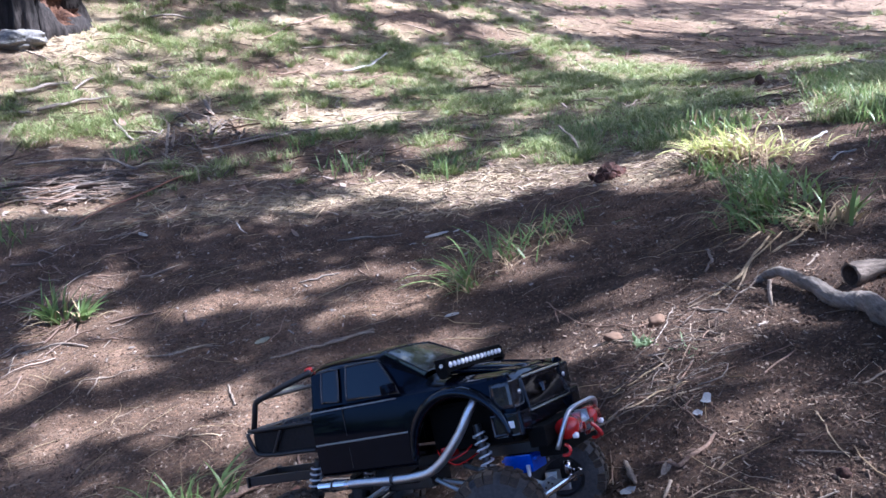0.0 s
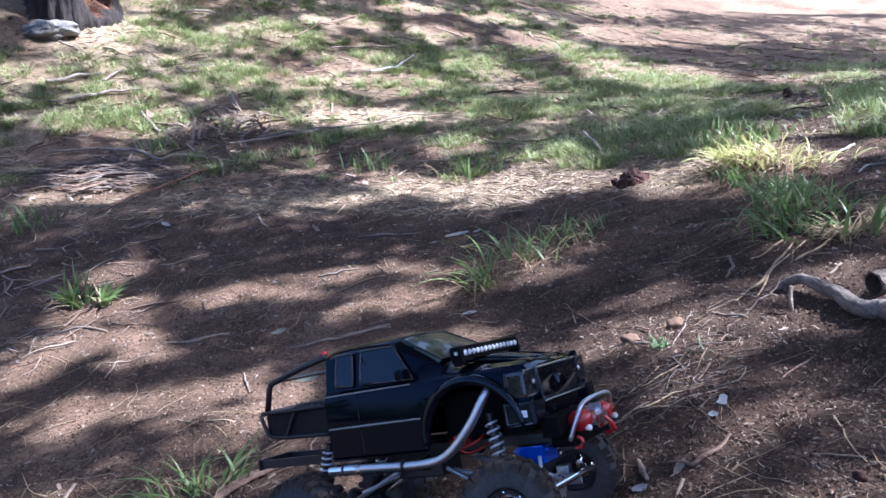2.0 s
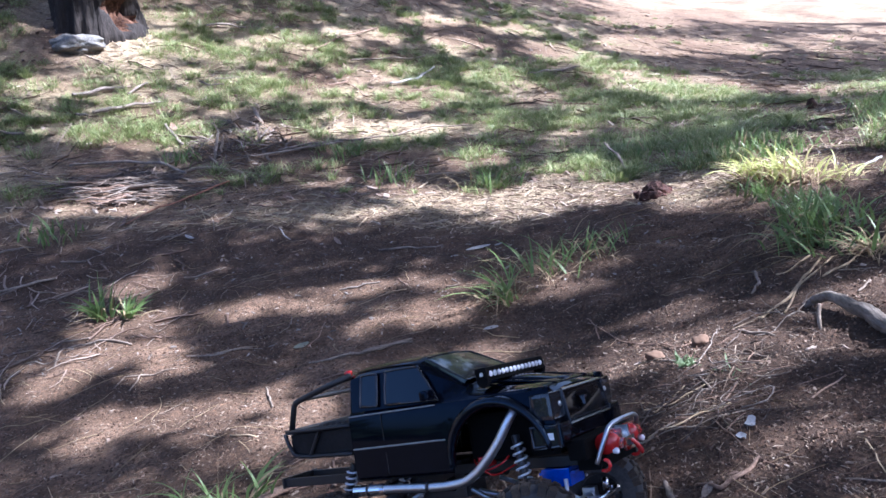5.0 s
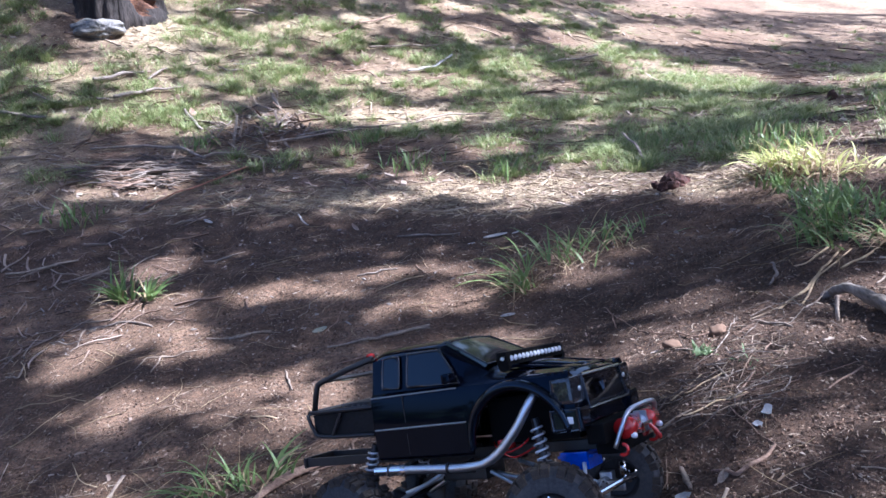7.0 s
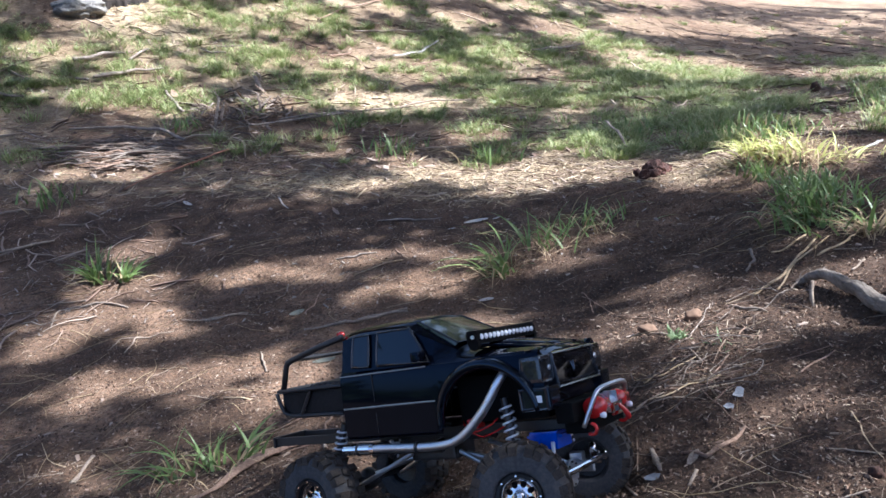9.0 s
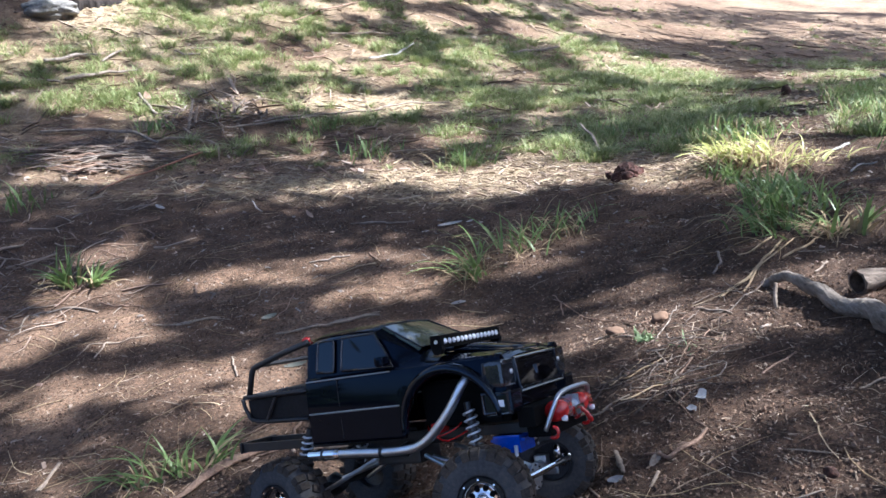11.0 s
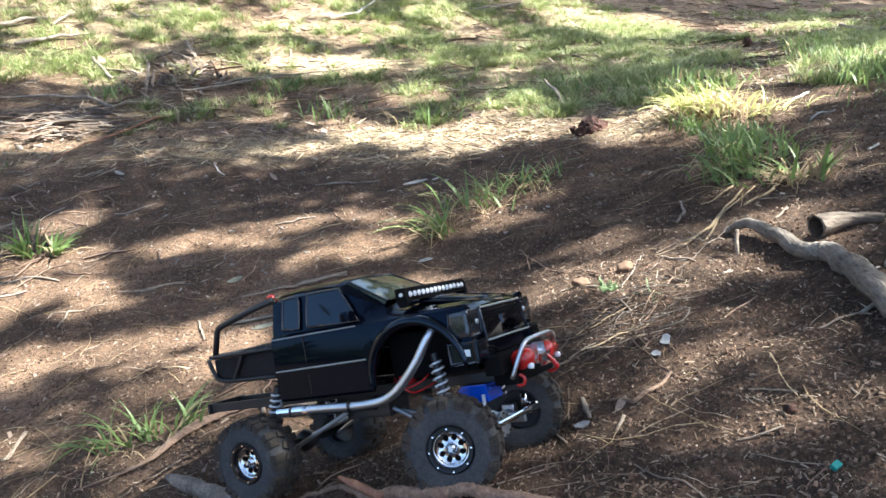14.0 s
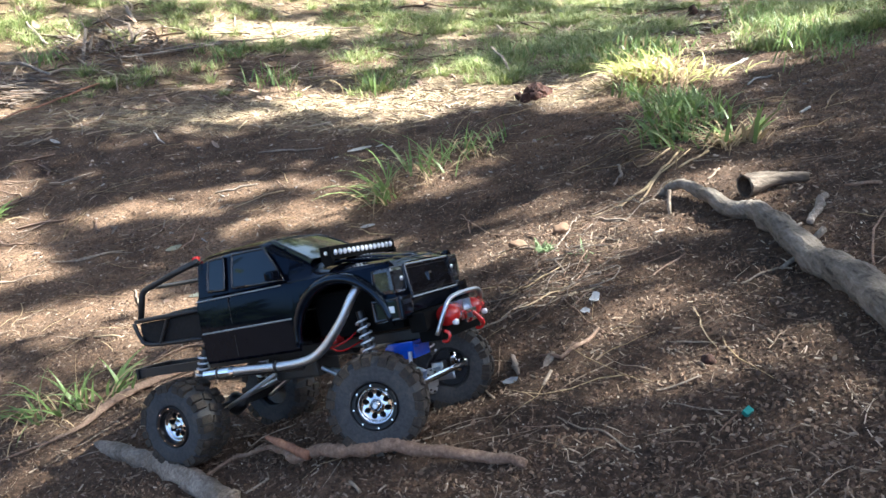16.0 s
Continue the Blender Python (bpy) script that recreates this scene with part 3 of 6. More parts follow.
# ---- the toy truck ----
paint = material("black_paint", [(0.0022, 0.0028, 0.006), (0.0035, 0.0045, 0.009)], 0.05, 8, 0, spec=0.15)
paint.node_tree.nodes["Principled BSDF"].inputs["Specular Tint"].default_value = (0.42, 0.66, 1.0, 1)
arch_paint = material("black_arch_gloss", [(0.003, 0.004, 0.007), (0.005, 0.006, 0.010)], 0.12, 8, 0, spec=0.45)
arch_paint.node_tree.nodes["Principled BSDF"].inputs["Specular Tint"].default_value = (0.5, 0.72, 1.0, 1)
edge_paint = material("black_edge_gloss", [(0.006, 0.007, 0.010), (0.010, 0.011, 0.015)], 0.2, 8, 0, coat=0.6)
ring_black = material("ring_black", [(0.006, 0.006, 0.007), (0.011, 0.011, 0.012)], 0.3, 30, 0, spec=0.3)
flat_black = material("flat_black", [(0.003, 0.003, 0.003), (0.006, 0.006, 0.006)], 0.8, 30, 0, spec=0.1)
black_plastic = material("black_plastic", [(0.012, 0.012, 0.013), (0.022, 0.021, 0.021)], 0.45, 30, 0.1, 200)
rubber = material("dusty_rubber", [(0.024, 0.026, 0.029), (0.048, 0.050, 0.054), (0.085, 0.078, 0.068)], 0.8, 25, 0.4, 300)
dirty_rubber = material("dirty_rubber", [(0.016, 0.014, 0.012), (0.04, 0.033, 0.026), (0.10, 0.072, 0.05)], 0.9, 60, 0.6, 250)
chrome = material("chrome", [(0.62, 0.63, 0.65), (0.78, 0.79, 0.81)], 0.12, 20, 0, metal=1.0)
alloy = material("brushed_alloy", [(0.58, 0.61, 0.65), (0.74, 0.77, 0.80)], 0.38, 40, 0.1, 200, metal=1.0)
dark_metal = material("dark_metal", [(0.03, 0.03, 0.032), (0.07, 0.07, 0.072)], 0.4, 30, 0.1, 200, metal=0.6)
red_paint = material("red_anodised", [(0.45, 0.012, 0.012), (0.62, 0.03, 0.025)], 0.25, 30, 0, coat=0.5)
blue_paint = material("blue_anodised", [(0.01, 0.08, 0.6), (0.02, 0.14, 0.85)], 0.25, 30, 0, coat=0.5)
dark_glass = material("dark_glass", [(0.003, 0.003, 0.005), (0.006, 0.006, 0.008)], 0.03, 10, 0, spec=0.4)
dark_glass.node_tree.nodes["Principled BSDF"].inputs["Specular Tint"].default_value = (0.6, 0.8, 1.0, 1)
screen_glass = material("screen_glass", [(0.006, 0.007, 0.010), (0.012, 0.013, 0.017)], 0.07, 10, 0, spec=0.7)
screen_glass.node_tree.nodes["Principled BSDF"].inputs["Specular Tint"].default_value = (0.7, 0.85, 1.0, 1)
lamp_glass = material("lamp_glass", [(0.008, 0.010, 0.014), (0.03, 0.034, 0.042)], 0.06, 120, 0, coat=0.6)
white_lens = material("white_lens", [(0.88, 0.89, 0.92), (0.95, 0.95, 0.97)], 0.12, 60, 0, coat=1.0)
trim_mat = material("grey_trim", [(0.30, 0.29, 0.27), (0.44, 0.42, 0.39)], 0.3, 40, 0, metal=0.5)
spring_mat = material("spring_steel", [(0.72, 0.73, 0.75), (0.85, 0.86, 0.88)], 0.3, 40, 0, metal=0.2)
plate_mat = material("satin_plate", [(0.06, 0.062, 0.065), (0.11, 0.112, 0.115)], 0.32, 25, 0.1, 200, metal=0.5)
tray_mat = material("tray_black", [(0.008, 0.008, 0.009), (0.018, 0.018, 0.019)], 0.5, 15, 0.2, 150, spec=0.15)


def box_data(x0, x1, y0, y1, z0, z1, bevel=0.0):
    bm = bmesh.new()
    bmesh.ops.create_cube(bm, size=1.0)
    for v in bm.verts:
        v.co = ((x0 + x1) / 2 + v.co.x * (x1 - x0), (y0 + y1) / 2 + v.co.y * (y1 - y0), (z0 + z1) / 2 + v.co.z * (z1 - z0))
    if bevel:
        bmesh.ops.bevel(bm, geom=bm.edges[:], offset=bevel, segments=2, affect="EDGES", profile=0.7)
    bm.verts.index_update()
    out = [v.co.copy() for v in bm.verts], [tuple(v.index for v in f.verts) for f in bm.faces]
    bm.free()
    return out


def disc_data(centre, axis_dir, r, depth, sides=16, r2=None):
    c, a = Vector(centre), Vector(axis_dir).normalized()
    return tube_data([c - a * depth / 2, c + a * depth / 2], (r, r if r2 is None else r2), sides, steps=1)


def part(name, data, mat, parent, label="", smooth=False):
    ob = mesh_object(name, data[0], data[1], mat, parent, label, smooth)
    return ob


def smooth_by_angle(ob, degrees=35):
    me = ob.data
    me.polygons.foreach_set("use_smooth", np.ones(len(me.polygons), bool))
    me.set_sharp_from_angle(angle=radians(degrees))
    return ob


def lathe_data(profile, sides):
    """Turns (radius, y) round the y axis."""
    verts, faces = [], []
    n = len(profile)
    for s in range(sides):
        w = 2 * math.pi * s / sides
        verts += [(r * math.cos(w), y, r * math.sin(w)) for r, y in profile]
    for s in range(sides):
        t = (s + 1) % sides
        for k in range(n - 1):
            faces.append((s * n + k, s * n + k + 1, t * n + k + 1, t * n + k))
    return verts, faces


SHARED = {}


def wheel(parent, x, y, side, steer):
    """A crawler wheel: black rim, chrome spoke disc with eight holes, bead ring with bolts, lugged tyre. side: -1 is the truck's right."""
    R = 0.064
    rim = smooth_by_angle(part("wheel", lathe_data([(0.0295, 0.020), (0.027, 0.012), (0.0, 0.010), (0.0, -0.004), (0.025, -0.006), (0.0275, -0.018), (0.0295, -0.020)], 32), dark_metal, parent, "black deep-dish rim"))
    rim.matrix_local = pose(x, y, 0, 0, 0, steer + (180 if side > 0 else 0))
    # outer face of the wheel is local -y
    prof = [(0.0285, 0.021), (0.033, 0.026), (0.046, 0.0285), (0.055, 0.026), (0.060, 0.019), (0.0615, 0.008), (0.0615, -0.008), (0.060, -0.019), (0.055, -0.026), (0.046, -0.0285), (0.033, -0.026), (0.0285, -0.021)]
    smooth_by_angle(part("tyre", lathe_data(prof, 48), rubber, rim, "dusty black knobbly rubber tyre"))
    n = 22
    for row, (yc, half, r0, r1, tilt) in enumerate(((-0.0190, 0.0090, 0.0535, 0.0650, 0), (0.0, 0.0066, 0.058, 0.0655, -22), (0.0190, 0.0090, 0.0535, 0.0650, 0))):
        if ("block", row) not in SHARED:
            lug = box_data(-0.0054, 0.0054, yc - half, yc + half, r0, r1, 0.0012)
            lug = ([Matrix.Rotation(radians(tilt), 4, "Z") @ Vector((v[0], v[1], v[2] - (0.22 * max(0, abs(v[1]) - 0.018) if row != 1 else 0))) for v in lug[0]], lug[1])
            first = part("tread_block", lug, dirty_rubber, rim)
            SHARED[("block", row)] = first.data
        else:
            first = new("tread_block", SHARED[("block", row)])
            first.parent = rim
        for k in range(n):
            ob = first if k == 0 else new("tread_block", first.data)
            ob.parent = rim
            ob.matrix_local = Matrix.Rotation(2 * math.pi * (k + (0.5 if row == 1 else 0.25 * (k % 2))) / n, 4, "Y")
    part("bead_ring", lathe_data([(0.0300, -0.019), (0.0312, -0.0240), (0.0290, -0.0265), (0.0250, -0.0262), (0.0232, -0.0225), (0.0235, -0.017)], 32), ring_black, rim, "black bead ring")
    part("spoke_disc", join_data(lathe_data([(0.0, -0.0195), (0.0050, -0.0190), (0.0068, -0.0150), (0.0085, -0.0135), (0.0185, -0.0135), (0.0212, -0.0160), (0.0233, -0.0200), (0.0240, -0.0140)], 32)), chrome, rim, "chrome eight-hole wheel centre", True)
    for k in range(8):
        w = 2 * math.pi * (k + 0.5) / 8
        part("wheel_hole", disc_data((0.0142 * math.cos(w), -0.0132, 0.0142 * math.sin(w)), (0, 1, 0), 0.0036, 0.003, 12), flat_black, rim)
    part("hub_nut", disc_data((0, -0.0215, 0), (0, 1, 0), 0.0032, 0.005, 6), alloy, rim)
    for w in np.linspace(0, 2 * math.pi, 8, endpoint=False):
        if "bolt" not in SHARED:
            SHARED["bolt"] = part("bolt", disc_data((0.0272, -0.0268, 0), (0, 1, 0), 0.0013, 0.002, 6), chrome, rim).data
            continue
        ob = new("bolt", SHARED["bolt"])
        ob.parent = rim
        ob.matrix_local = Matrix.Rotation(w, 4, "Y")


def arch_z(x):
    """Lower edge of the body shell along its length."""
    if x < 0.078:
        return 0.078
    d = x - 0.154
    if abs(d) < 0.0745:
        return 0.088 + math.sqrt(max(0, 0.0745 ** 2 - d * d)) * 1.02
    return 0.105


def shell_section(x):
    """Half section of the body at x: (y, z) from the lower edge to the crown."""
    zb = arch_z(x)
    taper = 1.0 - 0.06 * max(0, (x - 0.19) / 0.05) ** 2
    w = 0.097 * taper
    hood_z = 0.190 - 0.012 * max(0, (x - 0.10) / 0.14) - 0.008 * max(0, (x - 0.215) / 0.025) ** 2
    roof_z = 0.2385 + 0.004 * math.cos((x + 0.03) / 0.07 * 1.2) - 0.004
    if x <= 0.028:
        k = 1.0
    elif x >= 0.118:
        k = 0.0
    else:
        k = 1 - (x - 0.028) / 0.090
    k = k ** 0.9
    if x < -0.09:
        k *= max(0.0, 1 - ((-0.09 - x) / 0.012) ** 2 * 0.1)
    top = hood_z + (roof_z - hood_z) * k
    sill = min(zb + 0.004, 0.17)
    side = [(w - 0.004, zb), (w, sill), (w + 0.0015, max(0.124, sill + 0.001)), (w, max(0.165, sill + 0.002)), (w - 0.002, 0.1735)]
    sh_y, sh_z = w - 0.006, 0.177
    g_y = (w - 0.018) * 1.0
    upper = [(sh_y, sh_z), (sh_y + (g_y - sh_y) * 0.92, sh_z + (top - 0.004 - sh_z) * 0.90), (g_y - 0.008, top - 0.002), (g_y * 0.55, top + 0.0035 * (0.4 + k)), (0.0, top + 0.005 * (0.4 + k))]
    return side + upper


def shell_data():
    xs = sorted(set([-0.0975, -0.0965, -0.094, -0.085] + list(np.linspace(-0.08, 0.075, 20)) + [0.0785, 0.0796] + list(np.linspace(0.081, 0.227, 30)) + [0.2284, 0.2295, 0.233, 0.237, 0.2395]))
    verts, faces = [], []
    m = len(shell_section(0)) * 2 - 1
    for x in xs:
        half = shell_section(x)
        ring = [(x + (0.004 * (0.145 - z) / 0.04 if x > 0.23 else 0), -y, z) for y, z in half] + [(x + (0.004 * (0.145 - z) / 0.04 if x > 0.23 else 0), y, z) for y, z in half[-2::-1]]
        verts += ring
    for i in range(len(xs) - 1):
        for k in range(m - 1):
            faces.append((i * m + k, i * m + k + 1, (i + 1) * m + k + 1, (i + 1) * m + k))
    faces.append(tuple(range(m)))
    faces.append(tuple(range((len(xs) - 1) * m, len(xs) * m))[::-1])
    return verts, faces


def side_y(z):
    """How far out the cab's side stands at a height in the window band."""
    return 0.0925 - (z - 0.177) / (0.2345 - 0.177) * 0.0125


def pane_data(corners, side, thick=0.0016):
    """A thin pane on the cab's side; corners are (x, z)."""
    n = len(corners)
    out = [(x, side * (side_y(z) + thick), z) for x, z in corners] + [(x, side * (side_y(z) - 0.004), z) for x, z in corners]
    return out, [tuple(range(n))[::side]] + [(k, (k + 1) % n, (k + 1) % n + n, k + n) for k in range(n)]


def truck():
    t = tagged(new("toy_truck"), "glossy black radio-controlled crawler truck climbing a root", "toy truck")
    t.matrix_world = Matrix.Translation((-0.057, 0.980, 0.039)) @ pose(0, 0, 0, -18.337, -21.473, -26.186) @ Matrix.Diagonal((0.97, 0.97, 0.97, 1)) @ pose(0.014, 0, 0)
    body = smooth_by_angle(part("body", shell_data(), paint, t, "glossy black pickup cab shell"), 28)
    for s in (-1, 1):
        # windows and their rims
        for name, c in (("door_window", [(-0.026, 0.182), (0.059, 0.180), (0.064, 0.184), (0.036, 0.226), (0.030, 0.229), (-0.020, 0.2295), (-0.026, 0.226), (-0.028, 0.19)]), ("rear_window", [(-0.073, 0.184), (-0.046, 0.1825), (-0.0425, 0.186), (-0.0425, 0.224), (-0.046, 0.2285), (-0.069, 0.2285), (-0.0735, 0.224), (-0.0755, 0.187)])):
            pane = part(name, pane_data(c, s), dark_glass, body, "dark tinted window")
            part("window_frame", tube_data([(x, s * (side_y(z) + 0.0016), z) for x, z in c + c[:1]], [0.0017] * (len(c) + 1), 8, steps=2, ref=(0, 1, 0)), edge_paint, pane, "raised glossy window rim", True)
        part("belt_trim", tube_data([(-0.0975, s * 0.0965, 0.1715), (-0.02, s * 0.0972, 0.1722), (0.062, s * 0.0968, 0.1728)], (0.0011, 0.0013, 0.0009), 6), trim_mat, body, "thin pale trim strip")
        part("side_trim", tube_data([(-0.096, s * 0.0982, 0.1235), (-0.01, s * 0.0986, 0.124), (0.072, s * 0.0982, 0.1245)], (0.0014, 0.0016, 0.0012), 6), trim_mat, body, "pale side moulding")
        part("door_gap", box_data(-0.0362, -0.0352, s * 0.097 - 0.0012, s * 0.097 + 0.0017, 0.085, 0.172), black_plastic, body)
        arch = [(0.154 + 0.0775 * math.cos(a), s * 0.0975, 0.090 + 0.0775 * math.sin(a)) for a in np.linspace(math.pi * 1.02, 0.12, 15)]
        part("wheel_arch", tube_data(arch, [0.0046 + 0.0034 * math.sin(math.pi * k / 14) for k in range(15)], 12, steps=2, flat=1.5, ref=(0, 1, 0)), arch_paint, body, "raised glossy wheel arch flare", True)
        # head lamp, fog lamp block
        hl = part("headlight", box_data(0.212, 0.2422, s * 0.0815 - 0.0172, s * 0.0815 + 0.0172, 0.1345, 0.1685, 0.005), lamp_glass, body, "clear headlight with silver reflector")
        part("headlight_rim", tube_data([(0.2425, s * 0.066, 0.136), (0.2425, s * 0.066, 0.168), (0.240, s * 0.094, 0.168), (0.214, s * 0.0985, 0.167), (0.211, s * 0.0985, 0.138), (0.240, s * 0.0955, 0.135), (0.2425, s * 0.066, 0.136)], [0.0012] * 7, 8, steps=1), edge_paint, hl)
        part("reflector", join_data(disc_data((0.2418, s * 0.074, 0.152), (1, 0, 0), 0.0034, 0.003, 14), tube_data([(0.2335, s * 0.0940, 0.139), (0.2325, s * 0.0942, 0.152), (0.2305, s * 0.0938, 0.165)], (0.0026, 0.0032, 0.0026), 12)), alloy, hl, "silver reflectors behind the lens", True)
        fog = part("fog_lamp_block", box_data(0.206, 0.250, s * 0.084 - 0.0162, s * 0.084 + 0.0162, 0.099, 0.130, 0.005), arch_paint, body, "glossy bumper corner")
        part("corner_edge", tube_data([(0.2085, s * 0.1003, 0.102), (0.2085, s * 0.1003, 0.1275), (0.246, s * 0.1003, 0.1275), (0.246, s * 0.1003, 0.102), (0.2085, s * 0.1003, 0.102)], [0.0030] * 5, 8, steps=1), edge_paint, fog)
        part("fog_lamp", box_data(0.230, 0.239, s * 0.1002 - 0.001, s * 0.1002 + 0.0012, 0.110, 0.119, 0.001), white_lens, fog, "small white fog lamp")
        part("fog_lamp_front", box_data(0.2475, 0.2495, s * 0.083 - 0.006, s * 0.083 + 0.006, 0.109, 0.121, 0.0005), white_lens, fog)
        # mirror
        mir = part("mirror", join_data(box_data(0.052, 0.066, s * 0.106 - 0.010, s * 0.106 + 0.010, 0.181, 0.195, 0.004), tube_data([(0.061, s * 0.092, 0.182), (0.060, s * 0.102, 0.186)], (0.003, 0.003), 6)), paint, body, "black door mirror")
        # exhaust stack along the sill
        pipe = part("side_pipe", tube_data([(-0.107, s * 0.102, 0.064), (-0.04, s * 0.102, 0.064), (0.05, s * 0.102, 0.063), (0.095, s * 0.101, 0.072), (0.135, s * 0.099, 0.105), (0.160, s * 0.094, 0.138), (0.168, s * 0.088, 0.150)], (0.0062, 0.0062, 0.0062, 0.0064, 0.0064, 0.0062, 0.006), 14), alloy, t, "bent silver side pipe", True)
        part("pipe_tip", tube_data([(-0.112, s * 0.102, 0.064), (-0.062, s * 0.102, 0.064), (-0.055, s * 0.102, 0.064)], (0.0082, 0.0082, 0.0066), 16, steps=1), chrome, pipe, "chrome pipe tip")
        part("clamp", disc_data((0.022, s * 0.102, 0.0635), (1, 0, 0), 0.0078, 0.004), dark_metal, pipe)
        part("clamp", disc_data((-0.085, s * 0.102, 0.064), (1, 0, 0), 0.0092, 0.003), dark_metal, pipe)
        # chassis rail, slider
        part("chassis_rail", box_data(-0.312, 0.245, s * 0.034 - 0.004, s * 0.034 + 0.004, 0.066, 0.080, 0.0012), black_plastic, t, "flat black frame rail")
        part("rock_slider", join_data(tube_data([(-0.115, s * 0.078, 0.056), (0.06, s * 0.078, 0.054)], (0.004, 0.004), 8), tube_data([(-0.08, s * 0.078, 0.056), (-0.075, s * 0.034, 0.062)], (0.003, 0.003), 6), tube_data([(0.03, s * 0.078, 0.055), (0.03, s * 0.034, 0.062)], (0.003, 0.003), 6)), dark_metal, t)
        # shocks
        for x0, z0, x1, z1, yy in ((0.150, 0.118, 0.160, 0.022, 0.074), (-0.118, 0.100, -0.150, 0.016, 0.070)):
            a, b = Vector((x0, s * yy, z0)), Vector((x1, s * (yy + 0.004), z1))
            shock = part("shock", join_data(tube_data([a, a.lerp(b, 0.55)], (0.0058, 0.0058), 12, steps=1), tube_data([a.lerp(b, 0.5), b], (0.0022, 0.0022), 8, steps=1), disc_data(a.lerp(b, 0.93), b - a, 0.0078, 0.004)), dark_metal, t, "black shock absorber")
            d = (b - a).normalized()
            e1 = d.cross(Vector((0, 1, 0.2))).normalized()
            e2 = d.cross(e1)
            coil = [a.lerp(b, 0.12 + 0.8 * k / 96) + (e1 * math.cos(k * 2 * math.pi * 8 / 96) + e2 * math.sin(k * 2 * math.pi * 8 / 96)) * 0.0088 for k in range(97)]
            part("spring", tube_data(coil, [0.0016] * 97, 6, steps=1), spring_mat, shock, "bright steel coil spring", True)
            part("lower_link", tube_data([(x1, s * 0.062, -0.004), (x1 * 0.28, s * 0.040, 0.044)], (0.0035, 0.0035), 8), alloy, t, "silver suspension link")
    # windscreen
    def screen_x(z):
        return 0.118 - (z - 0.190) / (0.2365 - 0.190) * 0.088
    grid = []
    for j in range(7):
        v = j / 6
        half = 0.074 + (0.060 - 0.074) * v
        for i in range(11):
            u = -1 + i / 5
            z = 0.1965 + 0.0385 * v + 0.0025 * (1 - u * u)
            grid.append((screen_x(z) + 0.0065 - 0.0045 * u * u + 0.0015 * math.sin(math.pi * v), u * half, z + 0.0028))
    back = [(x - 0.007, y, z - 0.005) for x, y, z in grid]
    faces = [(j * 11 + i, j * 11 + i + 1, j * 11 + i + 12, j * 11 + i + 11) for j in range(6) for i in range(10)]
    border = list(range(11)) + [k * 11 + 10 for k in range(1, 7)] + list(range(75, 65, -1)) + [k * 11 for k in range(5, 0, -1)]
    rim_faces = [(border[k], border[k] + 77, border[(k + 1) % len(border)] + 77, border[(k + 1) % len(border)]) for k in range(len(border))]
    front = [grid[k] for k in (0, 5, 10, 76, 71, 66)]
    ws = smooth_by_angle(part("windscreen", (grid + back, faces + rim_faces), screen_glass, body, "dark glossy windscreen"))
    part("screen_rim", tube_data([(x, y, z + 0.0006) for x, y, z in front + front[:1]], [0.0013] * 7, 6, steps=1), edge_paint, ws)
    part("wiper", tube_data([(0.111, -0.03, 0.2005), (0.107, 0.03, 0.2045)], (0.0008, 0.0006), 6), black_plastic, ws)
    # bonnet shapes
    part("bonnet_bulge", tube_data([(0.105, 0, 0.1885), (0.16, 0, 0.1865), (0.225, 0, 0.176)], (0.030, 0.034, 0.026), 20, steps=4, flat=0.22), paint, body, "raised glossy bonnet panel", True)
    for s in (-1, 1):
        part("bonnet_crease", tube_data([(0.10, s * 0.052, 0.192), (0.16, s * 0.05, 0.188), (0.23, s * 0.046, 0.178)], (0.0025, 0.0035, 0.002), 8, flat=0.6), paint, body, "", True)
    # light bar on the bonnet's back edge
    bar = part("light_bar", box_data(0.124, 0.142, -0.086, 0.080, 0.1935, 0.2125, 0.0025), flat_black, t, "black bar of small white lamps")
    for s in (-1, 1):
        part("bracket", join_data(box_data(0.127, 0.141, s * 0.084 - 0.0025, s * 0.084 + 0.0025, 0.196, 0.2095, 0.003), disc_data((0.134, s * 0.082, 0.194), (0, 1, 0), 0.0085, 0.008, 18)), flat_black, bar)
        part("bracket_bolt", disc_data((0.135, s * 0.0870, 0.2035), (0, 1, 0), 0.0026, 0.003, 12), alloy, bar)
    for k in range(14):
        y = -0.0745 + 0.0112 * k
        lens = part("lens", lathe_data([(0.0, -0.0026), (0.0026, -0.0024), (0.0040, -0.0010), (0.0042, 0.0)], 14), white_lens, bar, "round white lamp", True)
        lens.matrix_local = pose(0.1422, y, 0.2030, 0, -15, 90)
    # grille with studs
    gr = part("grille", ([(0.2405, -0.060, 0.166), (0.2405, 0.060, 0.166), (0.2465, 0.064, 0.126), (0.2465, -0.064, 0.126), (0.232, -0.060, 0.167), (0.232, 0.060, 0.167), (0.236, 0.064, 0.125), (0.236, -0.064, 0.125)], [(3, 2, 1, 0), (4, 5, 6, 7), (0, 1, 5, 4), (1, 2, 6, 5), (2, 3, 7, 6), (3, 0, 4, 7)]), dark_glass, body, "flat glossy black grille plate")
    ring = [(0.2418, -0.062, 0.168), (0.2418, 0.062, 0.168), (0.2478, 0.0655, 0.124), (0.2478, -0.0655, 0.124), (0.2418, -0.062, 0.168)]
    part("grille_frame", tube_data(ring, [0.0024] * 5, 8, steps=1), edge_paint, gr, "black grille frame")
    studs = []
    for k in range(26):
        u = -1 + 2 * k / 25
        studs += [disc_data((0.2415, 0.057 * u, 0.1632), (1, 0, 0), 0.0007, 0.002, 6), disc_data((0.2470, 0.0605 * u, 0.1290), (1, 0, 0), 0.0007, 0.002, 6)]
